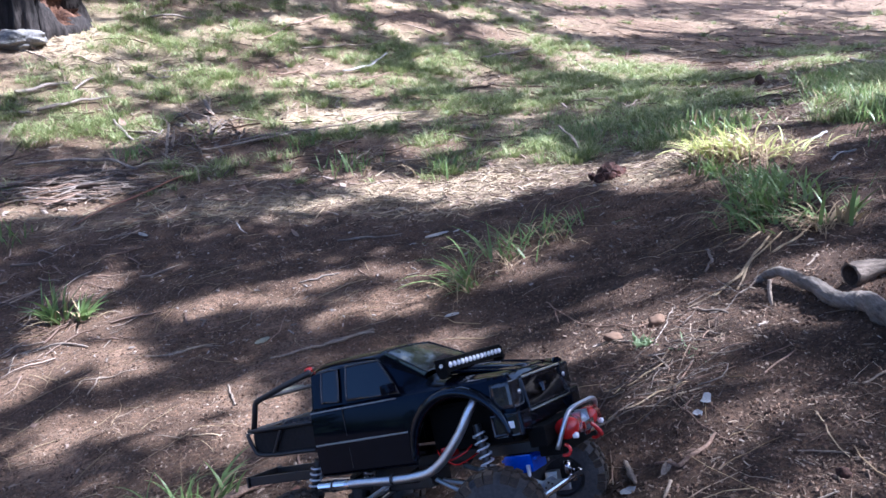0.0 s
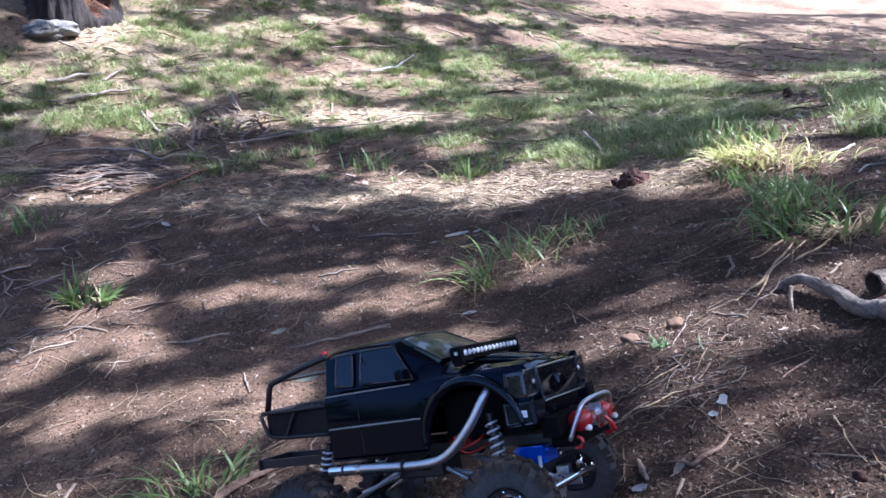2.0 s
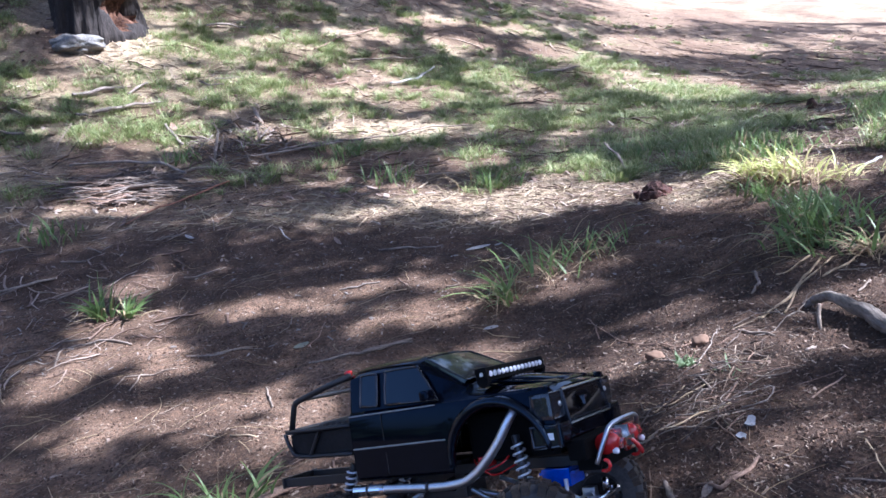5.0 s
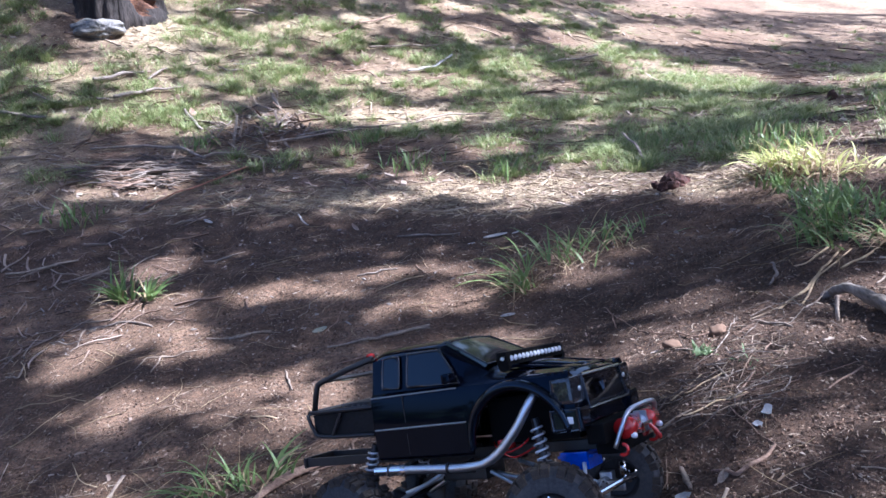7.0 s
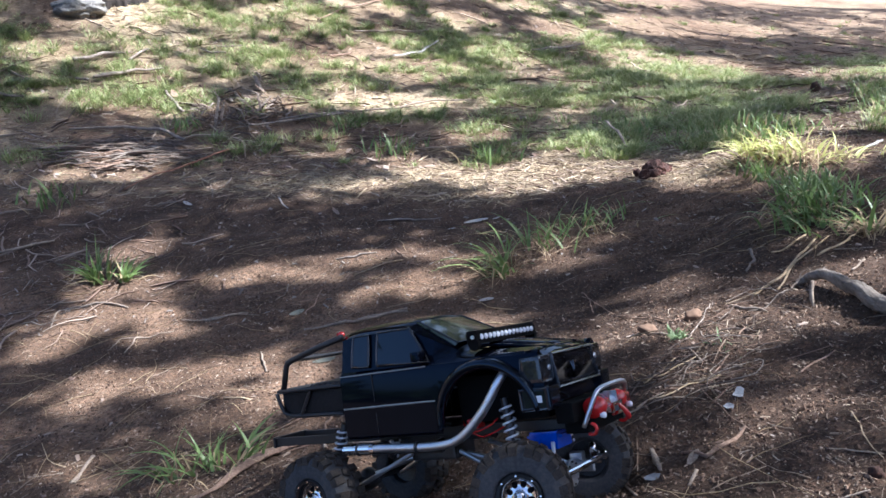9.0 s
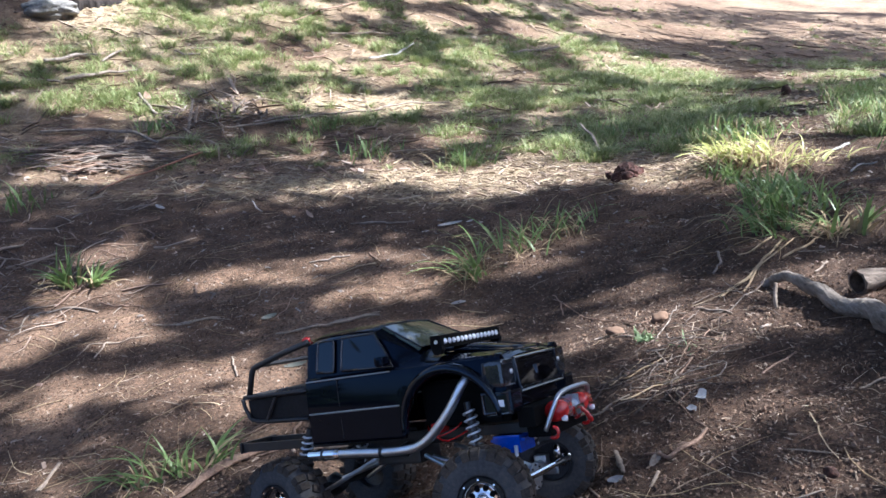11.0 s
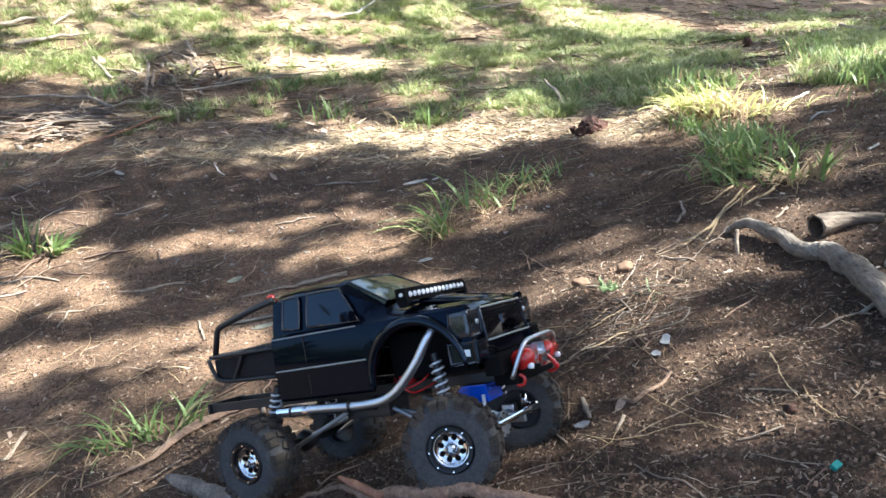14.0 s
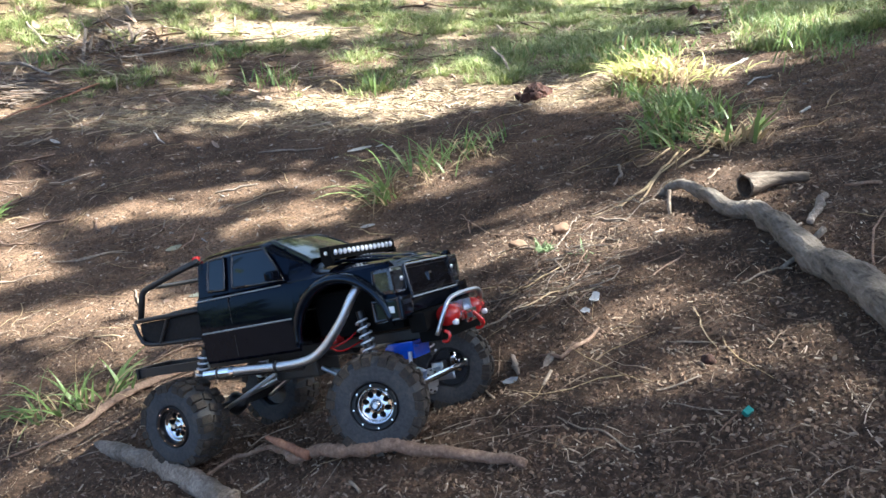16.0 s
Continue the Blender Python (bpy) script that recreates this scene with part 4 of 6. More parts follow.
    for k in range(1, 9):
        u = k / 9
        studs += [disc_data((0.2415 + 0.0055 * u, s * (0.057 + 0.0035 * u), 0.1632 - 0.0342 * u), (1, 0, 0), 0.0007, 0.002, 6) for s in (-1, 1)]
    part("studs", join_data(*studs), chrome, gr, "row of tiny bright studs")
    part("badge", join_data(box_data(0.2435, 0.2455, -0.0045, -0.0025, 0.141, 0.153), box_data(0.2435, 0.2455, -0.0025, 0.0045, 0.150, 0.153)), chrome, gr, "small plain silver badge")
    # front bumper with winch
    bp = part("front_bumper", join_data(box_data(0.238, 0.272, -0.060, 0.060, 0.062, 0.078, 0.003), box_data(0.236, 0.262, -0.078, 0.078, 0.078, 0.104, 0.004)), flat_black, t, "black winch bumper")
    part("bull_bar", tube_data([(0.266, -0.062, 0.070), (0.280, -0.058, 0.098), (0.286, -0.044, 0.114), (0.288, 0.0, 0.117), (0.286, 0.044, 0.114), (0.280, 0.058, 0.098), (0.266, 0.062, 0.070)], [0.0031] * 7, 12), alloy, bp, "silver bull bar hoop", True)
    part("winch_gear_case", disc_data((0.276, 0.034, 0.092), (0, 1, 0), 0.0135, 0.030, 20), red_paint, bp, "red winch gear case", True)
    winch = part("winch", disc_data((0.276, -0.034, 0.092), (0, 1, 0), 0.0135, 0.030, 20), red_paint, bp, "red winch motor housing", True)
    part("winch_drum", join_data(disc_data((0.276, 0, 0.092), (0, 1, 0), 0.009, 0.036, 16), box_data(0.268, 0.286, -0.013, -0.010, 0.080, 0.106), box_data(0.268, 0.286, 0.010, 0.013, 0.080, 0.106)), alloy, winch)
    part("fairlead", join_data(box_data(0.287, 0.291, -0.016, 0.016, 0.076, 0.081, 0.001), box_data(0.287, 0.291, -0.016, 0.016, 0.088, 0.093, 0.001), box_data(0.287, 0.291, -0.016, -0.013, 0.076, 0.093), box_data(0.287, 0.291, 0.013, 0.016, 0.076, 0.093)), chrome, winch)
    part("hook", tube_data([(0.292, 0.002, 0.088), (0.297, 0.006, 0.080), (0.300, 0.010, 0.072), (0.297, 0.016, 0.068), (0.294, 0.014, 0.074)], (0.0025, 0.0032, 0.003, 0.0026, 0.0015), 8), red_paint, winch, "red tow hook")
    for s in (-1, 1):
        sh = [(0.272 + 0.0075 * math.cos(a), s * 0.053, 0.066 + 0.007 * math.sin(a)) for a in np.linspace(-2.2, 2.2, 9)]
        part("shackle", join_data(tube_data(sh, [0.0024] * 9, 8, steps=2), disc_data((0.267, s * 0.053, 0.066), (0, 1, 0), 0.003, 0.012, 8)), red_paint, bp, "red shackle", True)
        part("spot_lamp", lathe_data([(0.0, -0.003), (0.0032, -0.002), (0.0042, 0.0), (0.0036, 0.005), (0.0, 0.006)], 14), white_lens, bp, "round white spot lamp", True).matrix_local = pose(0.290, s * 0.046, 0.082, 0, 0, 90)
    # front axle, tie rod, servo
    ax = part("front_axle", join_data(tube_data([(0.168, -0.090, 0), (0.168, 0.090, 0)], (0.0075, 0.0075), 12, steps=1), tube_data([(0.142, 0.0, 0), (0.168, 0.0, 0), (0.194, 0.0, 0)], (0.010, 0.025, 0.014), 16, steps=3), box_data(0.160, 0.205, -0.058, -0.053, -0.010, 0.006, 0.002), box_data(0.160, 0.205, 0.053, 0.058, -0.010, 0.006, 0.002), box_data(0.158, 0.178, -0.088, -0.074, -0.014, 0.014, 0.002), box_data(0.158, 0.178, 0.074, 0.088, -0.014, 0.014, 0.002)), alloy, t, "silver front axle with round gear case", True)
    part("tie_rod", tube_data([(0.212, -0.084, 0.008), (0.212, 0.084, 0.008)], (0.0042, 0.0042), 10, steps=1), chrome, ax, "bright tie rod")
    for s in (-1, 1):
        part("rod_end", join_data(disc_data((0.208, s * 0.084, 0.008), (0, 0, 1), 0.0075, 0.012, 12), disc_data((0.196, s * 0.078, 0.018), (0, 0, 1), 0.0055, 0.018, 12), disc_data((0.205, s * 0.070, 0.004), (1, 0, 0), 0.006, 0.012, 12)), chrome, ax, "", True)
    part("gear_cover", disc_data((0.196, 0.0, 0.0), (1, 0, 0), 0.018, 0.004, 18), alloy, ax)
    part("cover_bolts", join_data(*[disc_data((0.199, 0.015 * math.cos(w), 0.015 * math.sin(w)), (1, 0, 0), 0.0014, 0.002, 6) for w in np.linspace(0, 2 * math.pi, 8, endpoint=False)]), dark_metal, ax)
    sv = part("servo", join_data(box_data(0.160, 0.202, -0.040, 0.004, 0.040, 0.064, 0.002), box_data(0.154, 0.208, -0.036, 0.000, 0.055, 0.059, 0.001)), blue_paint, t, "bright blue steering servo")
    part("servo_horn", tube_data([(0.196, -0.042, 0.050), (0.199, -0.052, 0.030), (0.199, -0.070, 0.010)], (0.003, 0.0025, 0.003), 8), alloy, sv)
    ra = part("rear_axle", join_data(tube_data([(-0.168, -0.092, 0), (-0.168, 0.092, 0)], (0.0075, 0.0075), 12, steps=1), tube_data([(-0.188, 0, 0), (-0.168, 0, 0), (-0.148, 0, 0)], (0.009, 0.019, 0.008), 16, steps=3)), dark_metal, t, "dark rear axle with gear case", True)
    part("drive_shaft", tube_data([(-0.148, 0, 0.004), (0.0, 0, 0.045), (0.148, 0.018, 0.004)], (0.0035, 0.0045, 0.0035), 10, steps=1), alloy, t)
    gb = part("gearbox", box_data(-0.035, 0.045, -0.028, 0.028, 0.03, 0.085, 0.004), black_plastic, t)
    part("motor", disc_data((0.075, 0, 0.072), (1, 0, 0), 0.018, 0.05, 20), dark_metal, t, "dark motor can")
    part("inner_wing", box_data(0.085, 0.225, -0.060, 0.060, 0.085, 0.150, 0.006), flat_black, t)
    part("wiring", join_data(tube_data([(0.085, -0.055, 0.085), (0.095, -0.075, 0.075), (0.12, -0.07, 0.082), (0.13, -0.05, 0.095)], [0.0013] * 4, 6), tube_data([(0.07, -0.06, 0.088), (0.09, -0.082, 0.082), (0.11, -0.075, 0.068), (0.135, -0.04, 0.08)], [0.0013] * 4, 6)), red_paint, t, "thin red wires")
    part("receiver_box", box_data(0.082, 0.10, -0.070, -0.050, 0.078, 0.092, 0.003), red_paint, t, "small red part inside the wheel arch")
    # tray with rails and roll bar
    tray = part("tray", join_data(box_data(-0.232, -0.101, -0.086, 0.086, 0.142, 0.149, 0.002), box_data(-0.232, -0.101, -0.088, -0.082, 0.12, 0.156, 0.002), box_data(-0.232, -0.101, 0.082, 0.088, 0.12, 0.156, 0.002)), tray_mat, t, "flat black tray with low sides")
    ribs = [box_data(-0.225, -0.105, y - 0.002, y + 0.002, 0.149, 0.1515) for y in np.linspace(-0.07, 0.07, 9)]
    part("tray_ribs", join_data(*ribs), black_plastic, tray)
    for s in (-1, 1):
        part("tray_rail", tube_data([(-0.100, s * 0.094, 0.160), (-0.19, s * 0.094, 0.160), (-0.238, s * 0.088, 0.160), (-0.243, s * 0.075, 0.160)], [0.0036] * 4, 10), black_plastic, tray, "black tube rail", True)
        part("lower_rail", tube_data([(-0.240, s * 0.092, 0.158), (-0.232, s * 0.092, 0.136), (-0.212, s * 0.091, 0.121), (-0.105, s * 0.091, 0.118)], [0.0033] * 4, 10), black_plastic, tray, "", True)
        part("tray_strut", tube_data([(-0.165, s * 0.093, 0.158), (-0.19, s * 0.092, 0.122)], [0.0028] * 2, 8), black_plastic, tray)
        part("roll_bar", tube_data([(-0.228, s * 0.088, 0.160), (-0.218, s * 0.086, 0.198), (-0.214, s * 0.0855, 0.204), (-0.206, s * 0.085, 0.207), (-0.150, s * 0.082, 0.221), (-0.098, s * 0.080, 0.232)], [0.0048] * 6, 10, steps=1), black_plastic, tray, "black tube roll bar", True)
        part("marker_lamp", lathe_data([(0.0, -0.006), (0.004, -0.005), (0.005, 0.0), (0.0045, 0.005), (0.0, 0.006)], 12), red_paint, tray, "small red lamp", True).matrix_local = pose(-0.108, s * 0.070, 0.236, 0, 0, 90)
    part("cross_bar", join_data(tube_data([(-0.243, -0.076, 0.160), (-0.243, 0.076, 0.160)], [0.0036] * 2, 10, steps=1), tube_data([(-0.205, -0.084, 0.208), (-0.205, 0.084, 0.208)], [0.0034] * 2, 10, steps=1), tube_data([(-0.112, -0.08, 0.2285), (-0.112, 0.08, 0.2285)], [0.0034] * 2, 10, steps=1)), black_plastic, tray)
    for s in (-1, 1):
        part("tray_plate", box_data(-0.236, -0.102, s * 0.086 - 0.0075, s * 0.086 + 0.0075, 0.1565, 0.1590, 0.0008), plate_mat, tray, "satin grey plate along the tray's side")
    for k in range(7):
        part("load_bar", tube_data([(-0.20 + 0.012 * k, -0.05, 0.158), (-0.20 + 0.012 * k, 0.05, 0.160)], (0.007, 0.007), 8), black_plastic, tray, "dark round bar on the tray", True)
    part("rear_plate", box_data(-0.316, -0.311, -0.042, 0.042, 0.064, 0.082, 0.002), black_plastic, t)
    # the running gear sits forward under the shell
    for ob in t.children:
        name = ob.name.split(".")[0]
        if name in ("side_pipe", "shock", "front_axle", "servo", "lower_link", "rear_axle", "wiring", "receiver_box"):
            rear = name == "shock" and ob.data.vertices[0].co.x < 0
            ob.location.x += -0.006 if rear else 0.012 if name == "side_pipe" else 0.018
        elif name in ("front_bumper", "light_bar"):
            ob.location.x += 0.006
    wheel(t, 0.196, -0.112, -1, 20)
    wheel(t, 0.190, 0.112, 1, 16)
    wheel(t, -0.150, -0.112, -1, 0)
    wheel(t, -0.150, 0.112, 1, 0)
    return t


truck()


# ---- wood on the ground ----
white_scrap = material("pale_scrap", [(0.27, 0.25, 0.23), (0.44, 0.42, 0.39)], 0.7, 40, 0.3, 150)
def branch(name, line, mat, label, category, lift=0.6, sides=10, rough=0.1, seed=1, flat=1.0, group="", steps=5):
    """A stick, branch or root: points (x, y, radius[, extra height])."""
    v, f = tube_data(on_ground(line, lift), [p[2] for p in line], sides, rough, seed, flat, steps)
    return tagged(mesh_object(name, v, f, mat), label, category, group)


def knot_line(line, seed, wob):
    """The same line with small kinks between its points."""
    r = random.Random(seed)
    out = []
    for a, b in zip(line, line[1:]):
        n = 3
        for k in range(n):
            u = k / n
            out.append(tuple(p + (q - p) * u + (r.uniform(-wob, wob) if i < 2 and (k or out) else 0) for i, (p, q) in enumerate(zip(a, b))))
    out.append(line[-1])
    return out


big = branch("fallen_branch", knot_line([(0.681, 1.593, 0.0067, 0.000), (0.696, 1.587, 0.0094, 0.008), (0.703, 1.544, 0.0105, 0.018), (0.708, 1.463, 0.0126, 0.016), (0.712, 1.368, 0.0155, 0.006), (0.719, 1.296, 0.0161, 0.004), (0.735, 1.263, 0.0181, 0.004), (0.729, 1.175, 0.0198, 0.003), (0.715, 1.073, 0.0215, 0.002), (0.700, 0.964, 0.0228, 0.002), (0.688, 0.871, 0.0234, 0.002), (0.672, 0.786, 0.0240, 0.002), (0.626, 0.540, 0.024, 0.000)], 3, 0.003), branch_wood,
             "thick bent grey fallen branch with cracked bark", "branch", 0.7, 14, 0.09, 3)
v, f = tube_data([(0.745, 1.06, float(ground_z(0.745, 1.06)) + 0.03), (0.70, 1.035, float(ground_z(0.70, 1.035)) + 0.012), (0.672, 1.030, float(ground_z(0.672, 1.030)) + 0.004)], (0.006, 0.004, 0.003), 8, 0.1, 4)
mesh_object("side_shoot", v, f, branch_wood, big)
v, f = tube_data([(0.648, 1.455, float(ground_z(0.648, 1.455)) + 0.055), (0.645, 1.44, float(ground_z(0.645, 1.44)) + 0.025), (0.648, 1.43, float(ground_z(0.648, 1.43)) - 0.002)], (0.004, 0.0045, 0.003), 7, 0.1, 6)
mesh_object("hanging_strip", v, f, pale_wood, big)


log_wood = material("log_wood", [(0.04, 0.03, 0.022), (0.13, 0.10, 0.075), (0.25, 0.20, 0.155)], 0.9, 30, 1.0, 90, stretch=(0.25, 1, 1), detail_scale=180)
dark_rot_mat = material("dark_rot", [(0.02, 0.012, 0.008), (0.06, 0.038, 0.024), (0.12, 0.08, 0.055)], 0.95, 30, 0.6, 120)


def hollow_log():
    line = on_ground([(0.765, 1.375, 0.026, 0.004), (0.80, 1.385, 0.020, 0.006), (0.84, 1.385, 0.014, 0.008), (0.885, 1.365, 0.009, 0.006)], 0.75)
    ov, of = tube_data(line, (0.0245, 0.019, 0.013, 0.008), 18, 0.10, 8)
    log = tagged(mesh_object("hollow_log", ov, of[:-2] + of[-1:], log_wood), "short grey log with a dark hollow end", "log")
    iv, jf = tube_data([Vector(line[0]) + Vector((-0.001, 0, 0)), Vector(line[0]).lerp(Vector(line[1]), 0.9)], (0.0205, 0.014), 18, 0.06, 9, steps=2)
    mesh_object("rotten_core", iv, [q[::-1] for q in jf[:-2]] + [jf[-1]], dark_rot_mat, log, "dark rotten hollow")
    rv, rf = [], []
    o, i = [Vector(p) for p in ov[:18]], [Vector(p) for p in iv[:18]]
    mesh_object("rim", o + i, [(k, (k + 1) % 18, (k + 1) % 18 + 18, k + 18) for k in range(18)], log_wood, log, "pale broken rim")


hollow_log()
branch("root", knot_line([(-0.191, 0.888, 0.0026, 0.000), (-0.150, 0.916, 0.0030, 0.004), (-0.098, 0.896, 0.0034, 0.010), (-0.055, 0.825, 0.0070, 0.020), (0.002, 0.781, 0.0088, 0.026), (0.037, 0.770, 0.0094, 0.027), (0.072, 0.765, 0.0097, 0.027), (0.112, 0.752, 0.0078, 0.022), (0.177, 0.725, 0.0070, 0.010), (0.223, 0.693, 0.0062, 0.001)], 5, 0.002), brown_wood, "brown bark-covered root lying across the earth", "root", 0.5, 10, 0.12, 5)
branch("root_splinter", [(-0.097, 0.868, 0.0024, 0.044), (-0.076, 0.848, 0.0056, 0.033), (-0.034, 0.798, 0.0060, 0.027)], red_wood, "torn reddish strip of bark on a root", "bark", 0.6, 8, 0.15, 6)
branch("weathered_stump", [(-0.422, 1.104, 0.0051), (-0.376, 1.060, 0.0140), (-0.305, 0.993, 0.0157), (-0.258, 0.931, 0.0160), (-0.194, 0.867, 0.0163), (-0.139, 0.801, 0.0164)], grey_wood, "cracked grey weathered piece of old root", "root", 0.35, 12, 0.22, 7)
branch("bark_slab", [(-0.332, 1.330, 0.0056, 0.004), (-0.379, 1.307, 0.0112, 0.004), (-0.421, 1.274, 0.0127, 0.004), (-0.452, 1.233, 0.0102, 0.004), (-0.476, 1.190, 0.0054, 0.004), (-0.513, 1.149, 0.0031, 0.004), (-0.558, 1.127, 0.0027, 0.004), (-0.599, 1.127, 0.0023, 0.004)], brown_wood, "curled strip of brown bark with a thin tail", "bark", 0.5, 9, 0.12, 8, 0.45)
mid = branch("mid_root", knot_line([(-0.274, 1.273, 0.0031), (-0.227, 1.292, 0.0039), (-0.153, 1.290, 0.0046), (-0.111, 1.314, 0.0054), (-0.004, 1.251, 0.0054), (0.047, 1.232, 0.0050), (0.122, 1.191, 0.0045), (0.166, 1.191, 0.0034)], 9, 0.002), pale_wood, "pale knotty root half out of the earth", "root", 0.5, 9, 0.14, 9)
v, f = tube_data(on_ground([(0.09, 1.195, 0.004), (0.13, 1.215, 0.004, 0.008), (0.18, 1.225, 0.003, 0.012)]), (0.004, 0.0035, 0.002), 7, 0.1, 2)
mesh_object("side_shoot", v, f, pale_wood, mid)

dull_wood = material("dull_bark", [(0.05, 0.036, 0.028), (0.12, 0.09, 0.07), (0.22, 0.175, 0.14)], 0.9, 20, 0.6, 110)
straw_wood = material("straw_stem", [(0.26, 0.18, 0.10), (0.42, 0.31, 0.18), (0.56, 0.44, 0.28)], 0.8, 30, 0)
STICK_COUNT = itertools.count()


def stick(label, mat, *line):
    """A thin piece of wood or bark: points (x, y, radius, height over the ground)."""
    k = next(STICK_COUNT)
    return branch("stick", knot_line(line, 40 + k, line[0][2] * 0.6), mat, label, "stick", 0.6, 7, 0.14, 60 + k, 0.8 if k % 3 else 0.55, "sticks on the ground", 3)


stick("grey weathered piece of dead wood lying in the grass", grey_wood, (-2.339, 7.033, 0.0177, 0.020), (-2.203, 7.135, 0.0196, 0.020), (-2.037, 7.203, 0.0143, 0.020))
stick("brown long stick lying in the grass", brown_wood, (-1.401, 7.009, 0.0086, 0.020), (-1.230, 7.413, 0.0108, 0.020), (-0.956, 7.903, 0.0076, 0.020))
stick("pale bare long stick lying in the grass", pale_wood, (-1.074, 6.900, 0.0100, 0.020), (-0.738, 7.123, 0.0120, 0.020), (-0.469, 7.300, 0.0088, 0.020))
stick("bleached whitish curled leaf or strip lying in the grass", white_scrap, (-0.692, 6.398, 0.0115, 0.020), (-0.491, 6.581, 0.0165, 0.020), (-0.371, 6.960, 0.0099, 0.020))
stick("grey weathered piece of dead wood lying in the grass", grey_wood, (-2.812, 5.481, 0.0163, 0.020), (-2.701, 5.568, 0.0178, 0.020), (-2.533, 5.698, 0.0105, 0.020))
stick("grey weathered long stick lying in the grass", grey_wood, (-2.463, 5.584, 0.0088, 0.020), (-2.416, 5.836, 0.0091, 0.020))
stick("grey weathered flake of bark lying in the grass", grey_wood, (-2.679, 5.204, 0.0127, 0.020), (-2.583, 5.187, 0.0154, 0.020))
stick("grey weathered piece of dead wood lying in the grass", grey_wood, (-2.565, 5.237, 0.0155, 0.020), (-2.465, 5.312, 0.0169, 0.020), (-2.353, 5.434, 0.0128, 0.020), (-2.200, 5.531, 0.0072, 0.020))
stick("grey weathered long stick lying in the grass", grey_wood, (-2.083, 5.990, 0.0076, 0.020), (-1.992, 5.924, 0.0090, 0.020), (-1.894, 5.984, 0.0060, 0.020))
stick("grey weathered flake of bark lying in the grass", grey_wood, (-1.987, 6.060, 0.0061, 0.020), (-1.822, 6.151, 0.0077, 0.020))
stick("grey weathered long stick lying in the grass", grey_wood, (-3.116, 4.817, 0.0124, 0.020), (-2.975, 4.825, 0.0123, 0.020), (-2.827, 4.845, 0.0081, 0.020))
stick("grey weathered long stick lying in the grass", grey_wood, (-2.379, 4.469, 0.0086, 0.020), (-2.059, 4.527, 0.0097, 0.020), (-1.876, 4.528, 0.0108, 0.020), (-1.789, 4.475, 0.0106, 0.020), (-1.661, 4.361, 0.0080, 0.020))
stick("grey weathered long stick lying in the grass", grey_wood, (-1.402, 4.681, 0.0095, 0.020), (-1.246, 4.721, 0.0131, 0.020), (-1.030, 4.819, 0.0132, 0.020), (-0.856, 4.945, 0.0110, 0.020))
stick("grey weathered long stick lying in the grass", grey_wood, (-1.230, 4.797, 0.0060, 0.020), (-1.064, 4.877, 0.0085, 0.020), (-0.888, 4.998, 0.0062, 0.020))
stick("pale bare long stick lying in the grass", pale_wood, (-0.883, 4.967, 0.0074, 0.020), (-0.534, 5.126, 0.0088, 0.020), (-0.300, 5.285, 0.0077, 0.020), (-0.039, 5.366, 0.0052, 0.020))
stick("long reddish long stick beside a stick heap", red_wood, (-1.738, 3.695, 0.0041, 0.012), (-1.649, 3.895, 0.0073, 0.012), (-1.536, 4.071, 0.0086, 0.012), (-1.379, 4.245, 0.0099, 0.012))
stick("pale bare long stick lying in the grass", pale_wood, (-1.571, 5.544, 0.0111, 0.020), (-1.517, 5.422, 0.0136, 0.020), (-1.448, 5.288, 0.0106, 0.020))
stick("grey weathered long stick lying in the grass", grey_wood, (-2.058, 5.161, 0.0081, 0.020), (-1.965, 5.020, 0.0105, 0.020), (-1.847, 4.868, 0.0101, 0.020))
stick("brown long stick lying in the grass", brown_wood, (-0.561, 6.189, 0.0075, 0.020), (-0.440, 6.308, 0.0091, 0.020), (-0.299, 6.428, 0.0062, 0.020))
stick("brown flake of bark lying in the grass", brown_wood, (-1.174, 6.220, 0.0076, 0.020), (-1.025, 6.368, 0.0093, 0.020))
stick("brown flake of bark beside a stick heap", brown_wood, (-1.146, 3.850, 0.0042, 0.012), (-1.070, 3.822, 0.0062, 0.012), (-0.995, 3.838, 0.0041, 0.012))
stick("bleached whitish curled leaf or strip beside a stick heap", white_scrap, (-0.915, 3.462, 0.0033, 0.012), (-0.867, 3.341, 0.0041, 0.012), (-0.829, 3.290, 0.0027, 0.012))
stick("grey weathered short twig beside a stick heap", grey_wood, (-1.486, 3.472, 0.0030, 0.012), (-1.439, 3.481, 0.0045, 0.012), (-1.394, 3.480, 0.0030, 0.012))
stick("brown short twig on bare dark earth", brown_wood, (-1.446, 3.258, 0.0033, 0.002), (-1.366, 3.275, 0.0047, 0.002), (-1.296, 3.324, 0.0033, 0.002))
stick("grey weathered short twig beside a stick heap", grey_wood, (-1.281, 3.677, 0.0025, 0.012), (-1.238, 3.723, 0.0036, 0.012), (-1.243, 3.836, 0.0032, 0.012))
stick("grey weathered short twig beside a stick heap", grey_wood, (-1.296, 3.679, 0.0020, 0.012), (-1.236, 3.499, 0.0020, 0.012))
stick("brown short twig on bare dark earth", brown_wood, (-1.453, 3.043, 0.0027, 0.002), (-1.343, 3.054, 0.0031, 0.002))
stick("brown short twig on bare dark earth", brown_wood, (-1.232, 2.993, 0.0017, 0.002), (-1.123, 3.004, 0.0021, 0.002))
stick("grey weathered short twig beside a stick heap", grey_wood, (-1.799, 3.405, 0.0030, 0.012), (-1.704, 3.337, 0.0040, 0.012))
stick("grey weathered short twig on bare dark earth", grey_wood, (-1.729, 3.395, 0.0030, 0.002), (-1.702, 3.458, 0.0041, 0.002))
